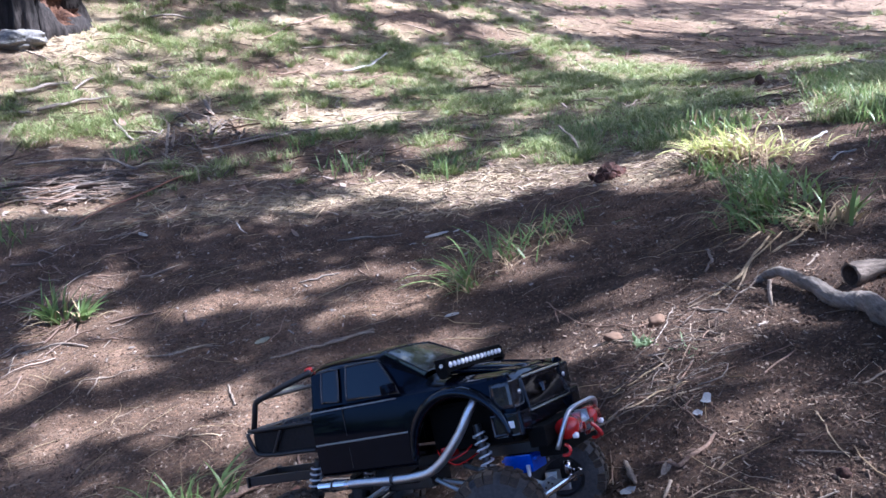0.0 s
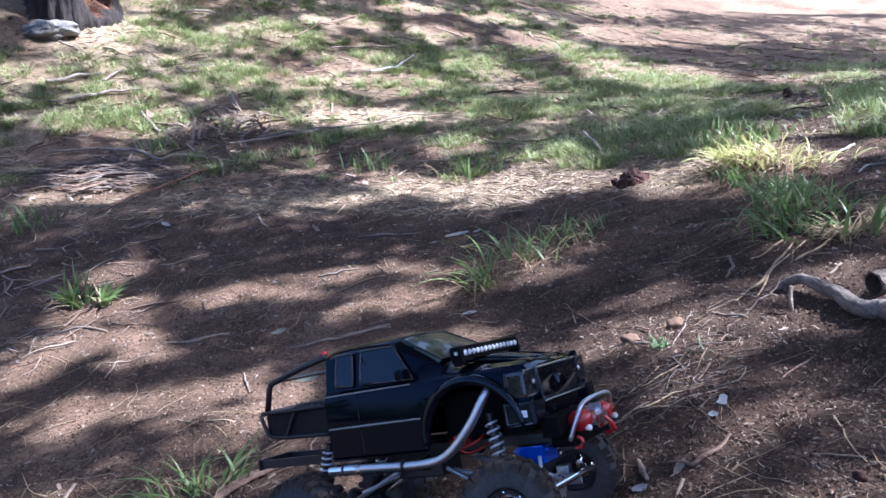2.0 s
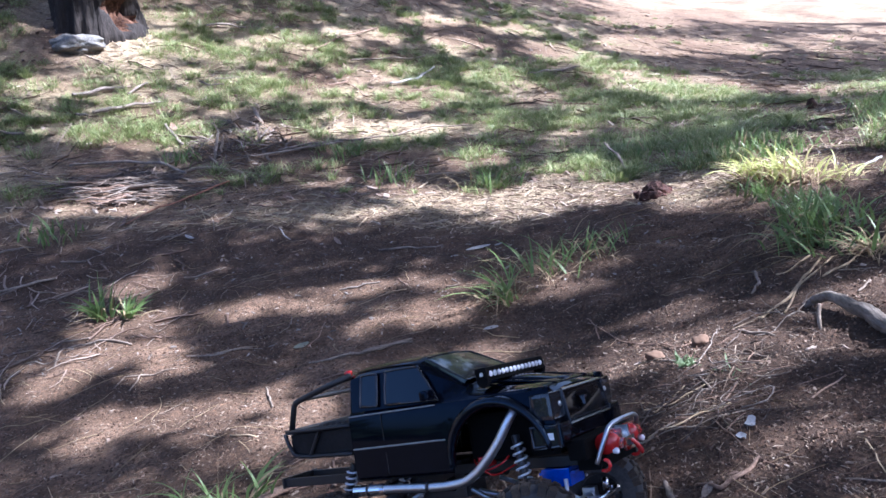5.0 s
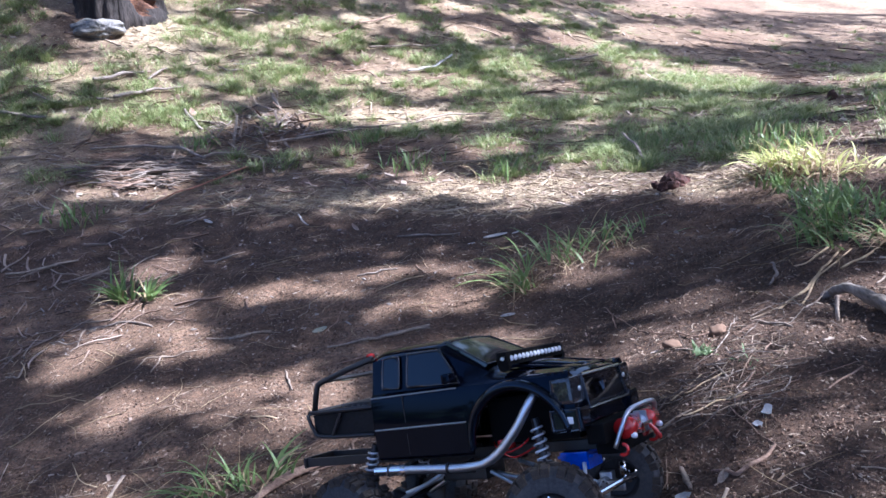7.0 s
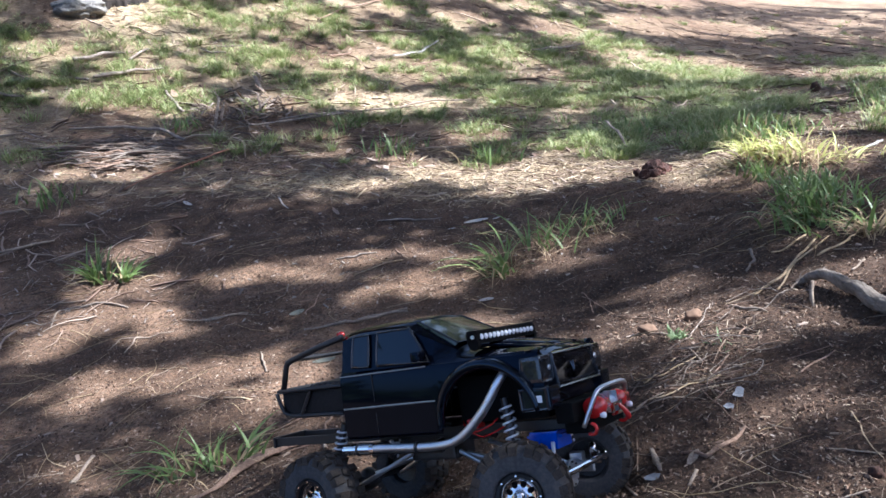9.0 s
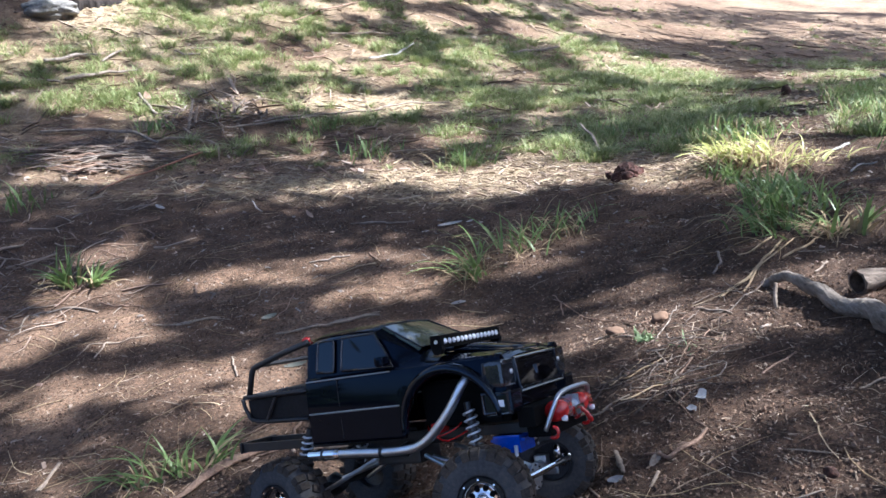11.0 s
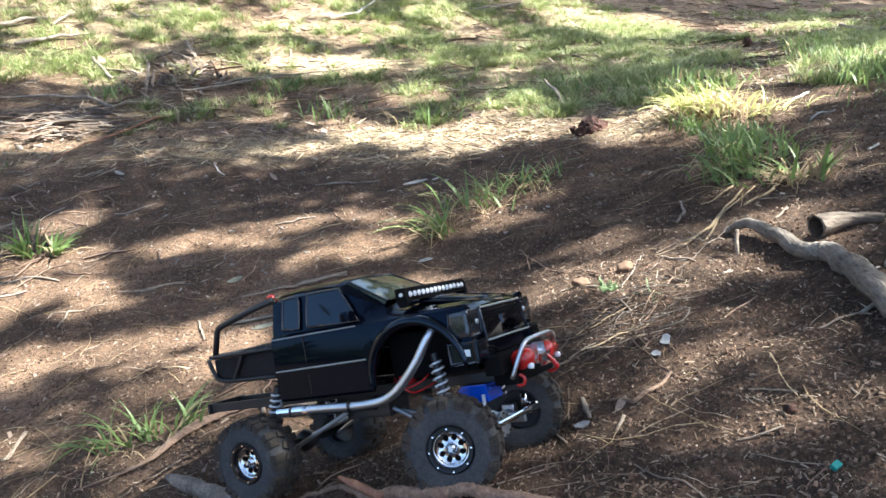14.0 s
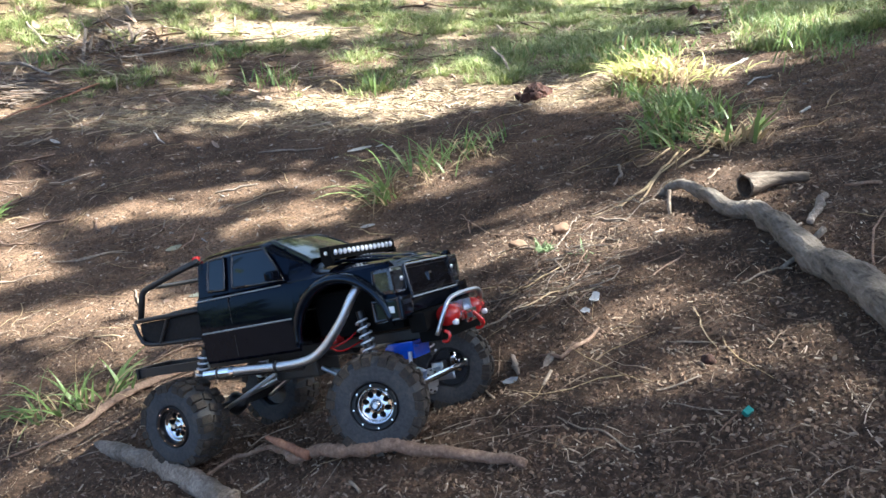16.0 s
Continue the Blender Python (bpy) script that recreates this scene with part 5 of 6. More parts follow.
stick("grey weathered long stick on bare dark earth", grey_wood, (-0.407, 3.030, 0.0046, 0.002), (-0.330, 3.020, 0.0077, 0.002), (-0.253, 3.014, 0.0061, 0.002), (-0.147, 3.006, 0.0030, 0.002))
stick("grey weathered short twig on bare dark earth", grey_wood, (-0.510, 2.647, 0.0028, 0.002), (-0.443, 2.650, 0.0041, 0.002), (-0.362, 2.658, 0.0028, 0.002))
stick("brown short twig on bare dark earth", brown_wood, (-0.297, 2.689, 0.0028, 0.002), (-0.260, 2.588, 0.0027, 0.002))
stick("straw-coloured dry grass stem on bare dark earth", straw_wood, (-0.419, 2.490, 0.0026, 0.002), (-0.259, 2.571, 0.0033, 0.002))
stick("brown long thin stick beside a stick heap", brown_wood, (-0.694, 3.970, 0.0050, 0.012), (-0.623, 3.812, 0.0057, 0.012), (-0.555, 3.686, 0.0037, 0.012))
stick("brown short twig beside a stick heap", brown_wood, (-0.751, 3.907, 0.0039, 0.012), (-0.656, 3.846, 0.0039, 0.012))
stick("pale bare short twig on bare dark earth", pale_wood, (-0.119, 2.552, 0.0033, 0.002), (-0.073, 2.550, 0.0039, 0.002))
stick("brown short twig on bare dark earth", brown_wood, (-0.534, 2.202, 0.0018, 0.002), (-0.515, 2.285, 0.0018, 0.002), (-0.517, 2.406, 0.0019, 0.002))
stick("pale bare short twig on bare dark earth", pale_wood, (-0.654, 2.337, 0.0019, 0.002), (-0.637, 2.424, 0.0020, 0.002), (-0.648, 2.486, 0.0020, 0.002))
stick("pale bare short twig on bare dark earth", pale_wood, (-0.890, 2.234, 0.0019, 0.002), (-0.816, 2.224, 0.0026, 0.002), (-0.771, 2.253, 0.0026, 0.002), (-0.682, 2.233, 0.0015, 0.002))
stick("pale bare flake of bark on bare dark earth", pale_wood, (-0.934, 2.240, 0.0023, 0.002), (-0.847, 2.223, 0.0034, 0.002), (-0.806, 2.237, 0.0031, 0.002), (-0.730, 2.254, 0.0015, 0.002))
stick("pale bare long thin stick on bare dark earth", pale_wood, (-0.503, 2.068, 0.0035, 0.002), (-0.386, 2.084, 0.0052, 0.002), (-0.303, 2.118, 0.0052, 0.002), (-0.204, 2.136, 0.0035, 0.002))
stick("brown short twig on bare dark earth", brown_wood, (-0.459, 1.963, 0.0028, 0.002), (-0.370, 1.992, 0.0033, 0.002))
stick("pale bare short twig on bare dark earth", pale_wood, (-1.086, 2.042, 0.0015, 0.002), (-1.077, 2.112, 0.0023, 0.002), (-1.001, 2.124, 0.0019, 0.002))
stick("pale bare short twig on bare dark earth", pale_wood, (-0.597, 1.940, 0.0022, 0.002), (-0.565, 1.852, 0.0032, 0.002), (-0.538, 1.780, 0.0026, 0.002))
stick("pale bare short twig on bare dark earth", pale_wood, (-0.708, 1.671, 0.0012, 0.002), (-0.629, 1.618, 0.0014, 0.002))
stick("pale bare flake of bark on bare dark earth", pale_wood, (-0.817, 1.314, 0.0019, 0.002), (-0.823, 1.358, 0.0033, 0.002), (-0.823, 1.409, 0.0022, 0.002))
stick("pale bare flake of bark on bare dark earth", pale_wood, (-0.015, 1.701, 0.0019, 0.002), (0.072, 1.649, 0.0023, 0.002), (0.113, 1.658, 0.0032, 0.002), (0.125, 1.659, 0.0063, 0.002), (0.144, 1.638, 0.0036, 0.002))
stick("brown long thin stick on bare dark earth", brown_wood, (-0.286, 1.281, 0.0027, 0.002), (-0.307, 1.380, 0.0028, 0.002), (-0.293, 1.468, 0.0026, 0.002), (-0.236, 1.529, 0.0023, 0.002), (-0.217, 1.629, 0.0024, 0.002), (-0.222, 1.715, 0.0017, 0.002))
stick("brown long thin stick on bare dark earth", brown_wood, (-0.430, 1.397, 0.0025, 0.002), (-0.338, 1.434, 0.0025, 0.002), (-0.224, 1.432, 0.0021, 0.002), (-0.056, 1.371, 0.0014, 0.002))
stick("brown long thin stick on bare dark earth", brown_wood, (-0.409, 1.428, 0.0022, 0.002), (-0.342, 1.452, 0.0022, 0.002), (-0.301, 1.427, 0.0018, 0.002), (-0.120, 1.330, 0.0013, 0.002))
stick("brown short twig on bare dark earth", brown_wood, (-0.405, 1.294, 0.0024, 0.002), (-0.353, 1.302, 0.0027, 0.002), (-0.303, 1.319, 0.0024, 0.002), (-0.200, 1.347, 0.0014, 0.002))
stick("pale bare short twig on bare dark earth", pale_wood, (-0.310, 1.358, 0.0035, 0.002), (-0.288, 1.281, 0.0040, 0.002))
stick("pale bare short twig on bare dark earth", pale_wood, (-0.248, 1.267, 0.0027, 0.002), (-0.194, 1.264, 0.0034, 0.002), (-0.158, 1.272, 0.0023, 0.002))
stick("pale bare short twig on bare dark earth", pale_wood, (-0.121, 0.815, 0.0019, 0.002), (-0.091, 0.826, 0.0022, 0.002))
stick("pale bare short twig on bare dark earth", pale_wood, (0.019, 0.754, 0.0020, 0.002), (0.032, 0.730, 0.0022, 0.002))
stick("brown long thin stick on bare dark earth", brown_wood, (0.288, 2.027, 0.0021, 0.002), (0.302, 1.962, 0.0021, 0.002), (0.358, 1.713, 0.0018, 0.002))
stick("brown short twig on bare dark earth", brown_wood, (0.302, 1.962, 0.0021, 0.002), (0.293, 1.841, 0.0020, 0.002))
stick("brown long thin stick on bare dark earth", brown_wood, (0.355, 1.707, 0.0018, 0.002), (0.409, 1.551, 0.0021, 0.002), (0.479, 1.556, 0.0017, 0.002))
stick("pale bare short twig on bare dark earth", pale_wood, (0.529, 1.547, 0.0030, 0.002), (0.555, 1.500, 0.0033, 0.002), (0.572, 1.457, 0.0024, 0.002))
stick("brown short twig on bare dark earth", brown_wood, (0.520, 1.151, 0.0017, 0.002), (0.553, 1.172, 0.0021, 0.002), (0.588, 1.191, 0.0017, 0.002))
stick("pale bare short twig on bare dark earth", pale_wood, (0.615, 1.033, 0.0016, 0.002), (0.644, 1.037, 0.0022, 0.002), (0.671, 1.036, 0.0023, 0.002), (0.683, 1.018, 0.0016, 0.002))
stick("pale bare short twig on bare dark earth", pale_wood, (0.419, 1.008, 0.0009, 0.002), (0.446, 0.977, 0.0012, 0.002))
stick("pale bare short twig on bare dark earth", pale_wood, (0.454, 0.886, 0.0014, 0.002), (0.476, 0.869, 0.0019, 0.002), (0.498, 0.843, 0.0019, 0.002))
stick("brown short twig on bare dark earth", brown_wood, (0.477, 0.901, 0.0011, 0.002), (0.500, 0.903, 0.0011, 0.002))
stick("pale bare short twig on bare dark earth", pale_wood, (0.396, 0.773, 0.0010, 0.002), (0.422, 0.771, 0.0013, 0.002), (0.450, 0.770, 0.0013, 0.002))
stick("pale bare short twig on bare dark earth", pale_wood, (0.398, 0.743, 0.0010, 0.002), (0.418, 0.719, 0.0012, 0.002), (0.463, 0.685, 0.0009, 0.002))
stick("brown short twig on bare dark earth", brown_wood, (0.427, 0.659, 0.0009, 0.002), (0.456, 0.679, 0.0009, 0.002))
stick("pale bare short twig on bare dark earth", pale_wood, (0.279, 0.785, 0.0010, 0.002), (0.301, 0.751, 0.0015, 0.002), (0.321, 0.717, 0.0014, 0.002), (0.342, 0.676, 0.0012, 0.002))
stick("brown short twig on bare dark earth", brown_wood, (0.232, 0.785, 0.0010, 0.002), (0.278, 0.764, 0.0012, 0.002))
stick("brown short twig on bare dark earth", brown_wood, (0.296, 0.980, 0.0023, 0.002), (0.320, 0.947, 0.0037, 0.002), (0.357, 0.963, 0.0035, 0.002), (0.389, 1.002, 0.0021, 0.002))
stick("pale bare flake of bark on bare dark earth", pale_wood, (0.263, 1.019, 0.0036, 0.002), (0.259, 0.973, 0.0053, 0.002), (0.258, 0.942, 0.0029, 0.002))
stick("pale bare short twig on bare dark earth", pale_wood, (0.281, 0.881, 0.0022, 0.002), (0.300, 0.918, 0.0028, 0.002))
stick("brown short twig on bare dark earth", brown_wood, (0.370, 1.154, 0.0013, 0.002), (0.379, 1.042, 0.0012, 0.002), (0.402, 0.954, 0.0009, 0.002))
stick("straw-coloured dry grass stem on bare dark earth", straw_wood, (0.282, 1.263, 0.0014, 0.002), (0.332, 1.259, 0.0018, 0.002), (0.395, 1.295, 0.0015, 0.002))
stick("straw-coloured dry grass stem on bare dark earth", straw_wood, (0.266, 1.157, 0.0013, 0.002), (0.327, 1.174, 0.0017, 0.002), (0.415, 1.214, 0.0014, 0.002))
stick("pale bare short twig on bare dark earth", pale_wood, (0.271, 1.145, 0.0010, 0.002), (0.341, 1.152, 0.0013, 0.002), (0.442, 1.177, 0.0014, 0.002))
stick("pale bare short twig on bare dark earth", pale_wood, (0.394, 1.335, 0.0015, 0.002), (0.400, 1.274, 0.0022, 0.002))
stick("straw-coloured dry grass stem on bare dark earth", straw_wood, (0.295, 1.241, 0.0014, 0.002), (0.366, 1.320, 0.0015, 0.002))
stick("brown short twig on bare dark earth", brown_wood, (0.385, 1.200, 0.0014, 0.002), (0.444, 1.272, 0.0014, 0.002))
stick("pale bare short twig on bare dark earth", pale_wood, (0.345, 1.471, 0.0016, 0.002), (0.416, 1.412, 0.0023, 0.002))
stick("pale bare short twig on bare dark earth", pale_wood, (0.475, 1.287, 0.0015, 0.002), (0.527, 1.259, 0.0018, 0.002))
stick("grey weathered short twig on bare dark earth", grey_wood, (0.687, 1.928, 0.0036, 0.002), (0.663, 1.814, 0.0039, 0.002), (0.628, 1.758, 0.0029, 0.002))
stick("straw-coloured dry grass stem on bare dark earth", straw_wood, (0.595, 1.601, 0.0031, 0.002), (0.679, 1.679, 0.0037, 0.002), (0.753, 1.781, 0.0034, 0.002), (0.819, 1.854, 0.0025, 0.002))
stick("straw-coloured dry grass stem on bare dark earth", straw_wood, (0.636, 1.579, 0.0022, 0.002), (0.722, 1.730, 0.0029, 0.002), (0.845, 1.851, 0.0020, 0.002))
stick("straw-coloured dry grass stem on bare dark earth", straw_wood, (0.705, 1.824, 0.0020, 0.002), (0.803, 1.884, 0.0026, 0.002))
stick("straw-coloured dry grass stem on bare dark earth", straw_wood, (0.777, 1.740, 0.0029, 0.002), (0.862, 1.782, 0.0035, 0.002))
stick("pale bare short twig on bare dark earth", pale_wood, (0.810, 1.737, 0.0024, 0.002), (0.857, 1.669, 0.0024, 0.002))
stick("pale bare short twig on bare dark earth", pale_wood, (0.772, 1.562, 0.0026, 0.002), (0.806, 1.587, 0.0027, 0.002))
stick("bleached whitish curled leaf or strip on bare dark earth", white_scrap, (1.374, 2.862, 0.0046, 0.002), (1.416, 2.879, 0.0070, 0.002), (1.476, 2.950, 0.0048, 0.002))
stick("bleached whitish curled leaf or strip on bare dark earth", white_scrap, (1.274, 2.492, 0.0034, 0.002), (1.355, 2.576, 0.0035, 0.002))
stick("bleached whitish curled leaf or strip on bare dark earth", white_scrap, (1.145, 1.910, 0.0033, 0.002), (1.178, 1.928, 0.0039, 0.002))
stick("bleached whitish curled leaf or strip on bare dark earth", white_scrap, (1.336, 2.589, 0.0028, 0.002), (1.369, 2.530, 0.0035, 0.002))
stick("grey weathered piece of dead wood lying in the grass", grey_wood, (2.968, 5.692, 0.0185, 0.020), (2.789, 5.123, 0.0196, 0.020), (2.643, 4.545, 0.0177, 0.020))
stick("grey weathered long stick lying in the grass", grey_wood, (0.442, 7.099, 0.0102, 0.020), (0.657, 7.287, 0.0140, 0.020), (0.928, 7.565, 0.0091, 0.020))
stick("brown long stick lying in the grass", brown_wood, (0.428, 6.135, 0.0059, 0.020), (0.635, 6.040, 0.0073, 0.020), (0.984, 5.906, 0.0058, 0.020))
stick("bleached bare stick leaning on the grass", grey_wood, (0.673, 4.24, 0.0078, 0.080), (0.690, 3.98, 0.0082, 0.056), (0.696, 3.76, 0.0060, 0.026))
stick("brown short twig on bare dark earth", brown_wood, (0.917, 1.298, 0.0036, 0.002), (0.931, 1.277, 0.0048, 0.002), (0.942, 1.237, 0.0041, 0.002))
stick("grey weathered flake of bark on bare dark earth", grey_wood, (0.775, 1.150, 0.0059, 0.002), (0.817, 1.206, 0.0084, 0.002), (0.854, 1.250, 0.0069, 0.002))
stick("brown short twig on bare dark earth", brown_wood, (0.760, 0.946, 0.0019, 0.002), (0.818, 1.049, 0.0020, 0.002), (0.868, 1.102, 0.0019, 0.002))
stick("grey weathered short twig on bare dark earth", grey_wood, (0.704, 1.136, 0.0016, 0.002), (0.736, 1.143, 0.0024, 0.002), (0.763, 1.154, 0.0032, 0.002))
stick("straw-coloured dry grass stem on bare dark earth", straw_wood, (-0.599, 1.620, 0.0021, 0.002), (-0.525, 1.586, 0.0020, 0.002))
stick("pale bare short twig on bare dark earth", pale_wood, (-1.025, 2.021, 0.0025, 0.002), (-1.031, 2.121, 0.0029, 0.002), (-0.921, 2.137, 0.0022, 0.002))
stick("pale bare long thin stick on bare dark earth", pale_wood, (0.033, 1.457, 0.0016, 0.002), (0.093, 1.690, 0.0018, 0.002), (0.124, 1.676, 0.0023, 0.002))
stick("pale bare short twig on bare dark earth", pale_wood, (-0.060, 1.280, 0.0032, 0.002), (-0.023, 1.251, 0.0028, 0.002))
stick("pale bare short twig on bare dark earth", pale_wood, (0.120, 1.131, 0.0020, 0.002), (0.177, 1.141, 0.0023, 0.002), (0.264, 1.145, 0.0023, 0.002), (0.316, 1.184, 0.0017, 0.002))
stick("brown short twig on bare dark earth", brown_wood, (0.314, 1.358, 0.0015, 0.002), (0.386, 1.307, 0.0015, 0.002))
stick("pale bare short twig on bare dark earth", pale_wood, (0.203, 1.046, 0.0019, 0.002), (0.215, 0.888, 0.0021, 0.002))
stick("pale bare flake of bark on bare dark earth", pale_wood, (-0.824, 1.312, 0.0032, 0.002), (-0.824, 1.412, 0.0050, 0.002))
stick("pale bare flake of bark on bare dark earth", pale_wood, (-1.402, 2.300, 0.0031, 0.002), (-1.441, 2.438, 0.0039, 0.002), (-1.395, 2.450, 0.0039, 0.002))
stick("pale bare long stick on bare dark earth", pale_wood, (-1.426, 2.448, 0.0039, 0.002), (-1.325, 2.455, 0.0052, 0.002), (-1.172, 2.384, 0.0037, 0.002))
stick("pale bare flake of bark on bare dark earth", pale_wood, (-1.515, 2.499, 0.0040, 0.002), (-1.373, 2.513, 0.0046, 0.002))
stick("pale bare flake of bark on bare dark earth", pale_wood, (-1.543, 2.120, 0.0031, 0.002), (-1.487, 2.090, 0.0036, 0.002), (-1.517, 2.188, 0.0031, 0.002))
stick("pale bare flake of bark on bare dark earth", pale_wood, (-0.850, 2.218, 0.0028, 0.002), (-0.758, 2.248, 0.0044, 0.002), (-0.724, 2.258, 0.0034, 0.002))
stick("pale bare long stick on bare dark earth", pale_wood, (-2.071, 3.006, 0.0082, 0.002), (-1.884, 3.030, 0.0107, 0.002), (-1.788, 3.086, 0.0080, 0.002))
stick("pale bare flake of bark on bare dark earth", pale_wood, (-0.388, 2.091, 0.0042, 0.002), (-0.305, 2.102, 0.0067, 0.002), (-0.208, 2.155, 0.0043, 0.002))

# heaps of bark and sticks
HEAPS = (("stick_heap", "flat heap of grey sticks and bark strips", 230, -1.93, 4.20, 0.38, 0.22, 14, 24, (0.06, 0.40), 0.05), ("bark_heap", "tangled heap of broken bark and sticks", 230, -1.50, 4.93, 0.33, 0.36, 40, 60, (0.05, 0.24), 0.06))
for name, label, count, cx, cy, rx, ry, aim, turn, span, high in HEAPS:
    r = random.Random(count)
    heap = new(name)
    heap.location = (cx, cy, float(ground_z(cx, cy, False)))
    tagged(heap, label, "stick heap")
    for k in range(count):
        q = math.sqrt(r.random())
        w = r.uniform(0, 2 * math.pi)
        x, y = rx * q * math.cos(w), ry * q * math.sin(w)
        a = radians(r.gauss(aim, turn))
        ln = r.uniform(*span) * r.uniform(0.6, 1.0)
        rad = r.choice((0.002, 0.003, 0.004, 0.005, 0.007, 0.010))
        z = float(ground_z(cx + x, cy + y, False)) - heap.location.z + 0.006 + high * (1 - q) * r.random()
        tilt = r.uniform(-0.1, 0.1) + (r.gauss(0, 0.35) if turn > 50 else r.uniform(-0.12, 0.12))
        d = Vector((math.cos(a), math.sin(a), tilt)) * ln / 2
        c = Vector((x, y, z + abs(tilt) * ln / 3))
        kink = Vector((r.uniform(-0.01, 0.01), r.uniform(-0.015, 0.015), r.uniform(-0.005, 0.012)))
        v, f = tube_data([c - d, c - d * 0.3 + kink, c + d * 0.4 - kink * 0.5, c + d], (rad * r.uniform(0.3, 1), rad, rad * 0.9, rad * r.uniform(0.2, 0.9)), 5, 0.25, k, r.choice((0.22, 0.35, 0.6)), 1)
        mesh_object("stick", v, f, r.choice((grey_wood, dull_wood, dull_wood, brown_wood, dull_wood, pale_wood if r.random() < 0.5 else grey_wood)), heap, smooth=False)


# ---- stones, clods, scraps ----
red_clod_mat = material("red_crumbling_clod", [(0.012, 0.006, 0.005), (0.04, 0.016, 0.011), (0.13, 0.05, 0.032)], 0.95, 26, 1.0, 80)
def lump(name, x, y, size, mat, label, category, sink=0.3, seed=1, rough=0.25, parts=3):
    bm = bmesh.new()
    bmesh.ops.create_icosphere(bm, subdivisions=parts, radius=1.0)
    for v in bm.verts:
        n = noise.fractal(v.co * 1.4 + Vector((seed * 7.3, 0, 0)), 1.0, 2.0, 4)
        v.co *= 1 + rough * n
        v.co = Vector((v.co.x * size[0], v.co.y * size[1], v.co.z * size[2]))
    me = bpy.data.meshes.new(name)
    bm.to_mesh(me)
    bm.free()
    me.polygons.foreach_set("use_smooth", np.ones(len(me.polygons), bool))
    me.materials.append(mat)
    ob = new(name, me)
    ob.location = (x, y, float(ground_z(x, y)) + size[2] * (1 - 2 * sink))
    ob.rotation_euler = (0, 0, seed * 1.7)
    return tagged(ob, label, category)


lump("rock", -3.12, 6.26, (0.21, 0.15, 0.085), rock_mat, "pale grey lichened rock against a tree foot", "rock", 0.42, 11, 0.30, 5)


def crumbly_clod(x, y, spread, count, mat, label, seed):
    """A heap of broken lumps pressed into one clod."""
    r = random.Random(seed)
    clod = new("earth_clod")
    clod.location = (x, y, float(ground_z(x, y)) + 0.008)
    for k in range(count):
        q = r.random() ** 0.6
        w = r.uniform(0, 2 * math.pi)
        size = spread * r.uniform(0.24, 0.50) * (1.15 - 0.5 * q)
        c = Vector((spread * q * math.cos(w), spread * 0.7 * q * math.sin(w), spread * 0.34 * (1 - q) * r.uniform(0.4, 1.0)))
        bm = bmesh.new()
        bmesh.ops.create_icosphere(bm, subdivisions=2, radius=1.0)
        for v in bm.verts:
            v.co = c + v.co * size * (1 + 0.45 * noise.fractal(v.co * 1.7 + Vector((k * 5.1, seed, 0)), 1.0, 2.0, 3))
        me = bpy.data.meshes.new("lump")
        bm.to_mesh(me)
        bm.free()
        me.materials.append(mat)
        new("lump", me).parent = clod
    return tagged(clod, label, "clod")


crumbly_clod(0.705, 3.17, 0.075, 16, red_clod_mat, "dark reddish crumbling clod of earth", 5)
lump("earth_clod", 0.45, 1.52, (0.020, 0.016, 0.016), crumb_mat, "pale brown clod on a small mound", "clod", 0.3, 6, 0.4)
lump("earth_clod", 0.36, 1.52, (0.022, 0.016, 0.012), crumb_mat, "brown clod on a small mound", "clod", 0.4, 7, 0.4)
lump("dark_stone", 2.11, 5.17, (0.04, 0.03, 0.04), clod_mat, "small dark stone on a bare path", "stone", 0.2, 8, 0.4)
lump("dark_stone", 0.47, 0.80, (0.009, 0.007, 0.008), clod_mat, "small dark sharp stone", "stone", 0.25, 9, 0.4, 2)
lump("pale_stone", 0.066, 1.118, (0.0145, 0.011, 0.008), material("white_stone", [(0.50, 0.51, 0.53), (0.68, 0.69, 0.71)], 0.6, 40, 0.2, 200), "smooth flat bluish-white pebble", "pebble", 0.15, 10, 0.12)
dull_leaf = material("dull_leaf", [(0.10, 0.105, 0.08), (0.18, 0.18, 0.14)], 0.6, 40, 0.3, 150)
blue_scrap = material("grey_blue_scrap", [(0.20, 0.205, 0.215), (0.32, 0.325, 0.335)], 0.6, 40, 0.3, 150)


def flake(name, x, y, length, width, turn, mat, label, category, curl=0.25, tilt=0.0, lift=0.002, group=""):
    """A dry leaf or bark flake: pointed, folded and curled."""
    n, verts, faces = 7, [], []
    for k in range(n + 1):
        u = k / n
        w = width / 2 * math.sin(math.pi * (0.06 + 0.9 * u)) ** 0.7
        h = curl * length * (u - 0.5) ** 2
        for s, dz in ((-1, 0.22 * w), (0, 0.0), (1, 0.22 * w)):
            verts.append(((u - 0.5) * length, s * w, h + dz))
    for k in range(n):
        for s in range(2):
            a = k * 3 + s
            faces.append((a, a + 3, a + 4, a + 1))
    verts += [(x0, y0, z0 - 0.0012) for x0, y0, z0 in verts]
    m = (n + 1) * 3
    faces += [tuple(i + m for i in q[::-1]) for q in faces]
    ob = mesh_object(name, verts, faces, mat)
    z = float(ground_z(x, y))
    ob.matrix_world = Matrix.Translation((x, y, z + lift)) @ pose(0, 0, 0, 0, -tilt - math.degrees(math.atan(float(ground_z(x + 0.02, y, False) - ground_z(x - 0.02, y, False)) / 0.04)), turn)
    return tagged(ob, label, category, group)


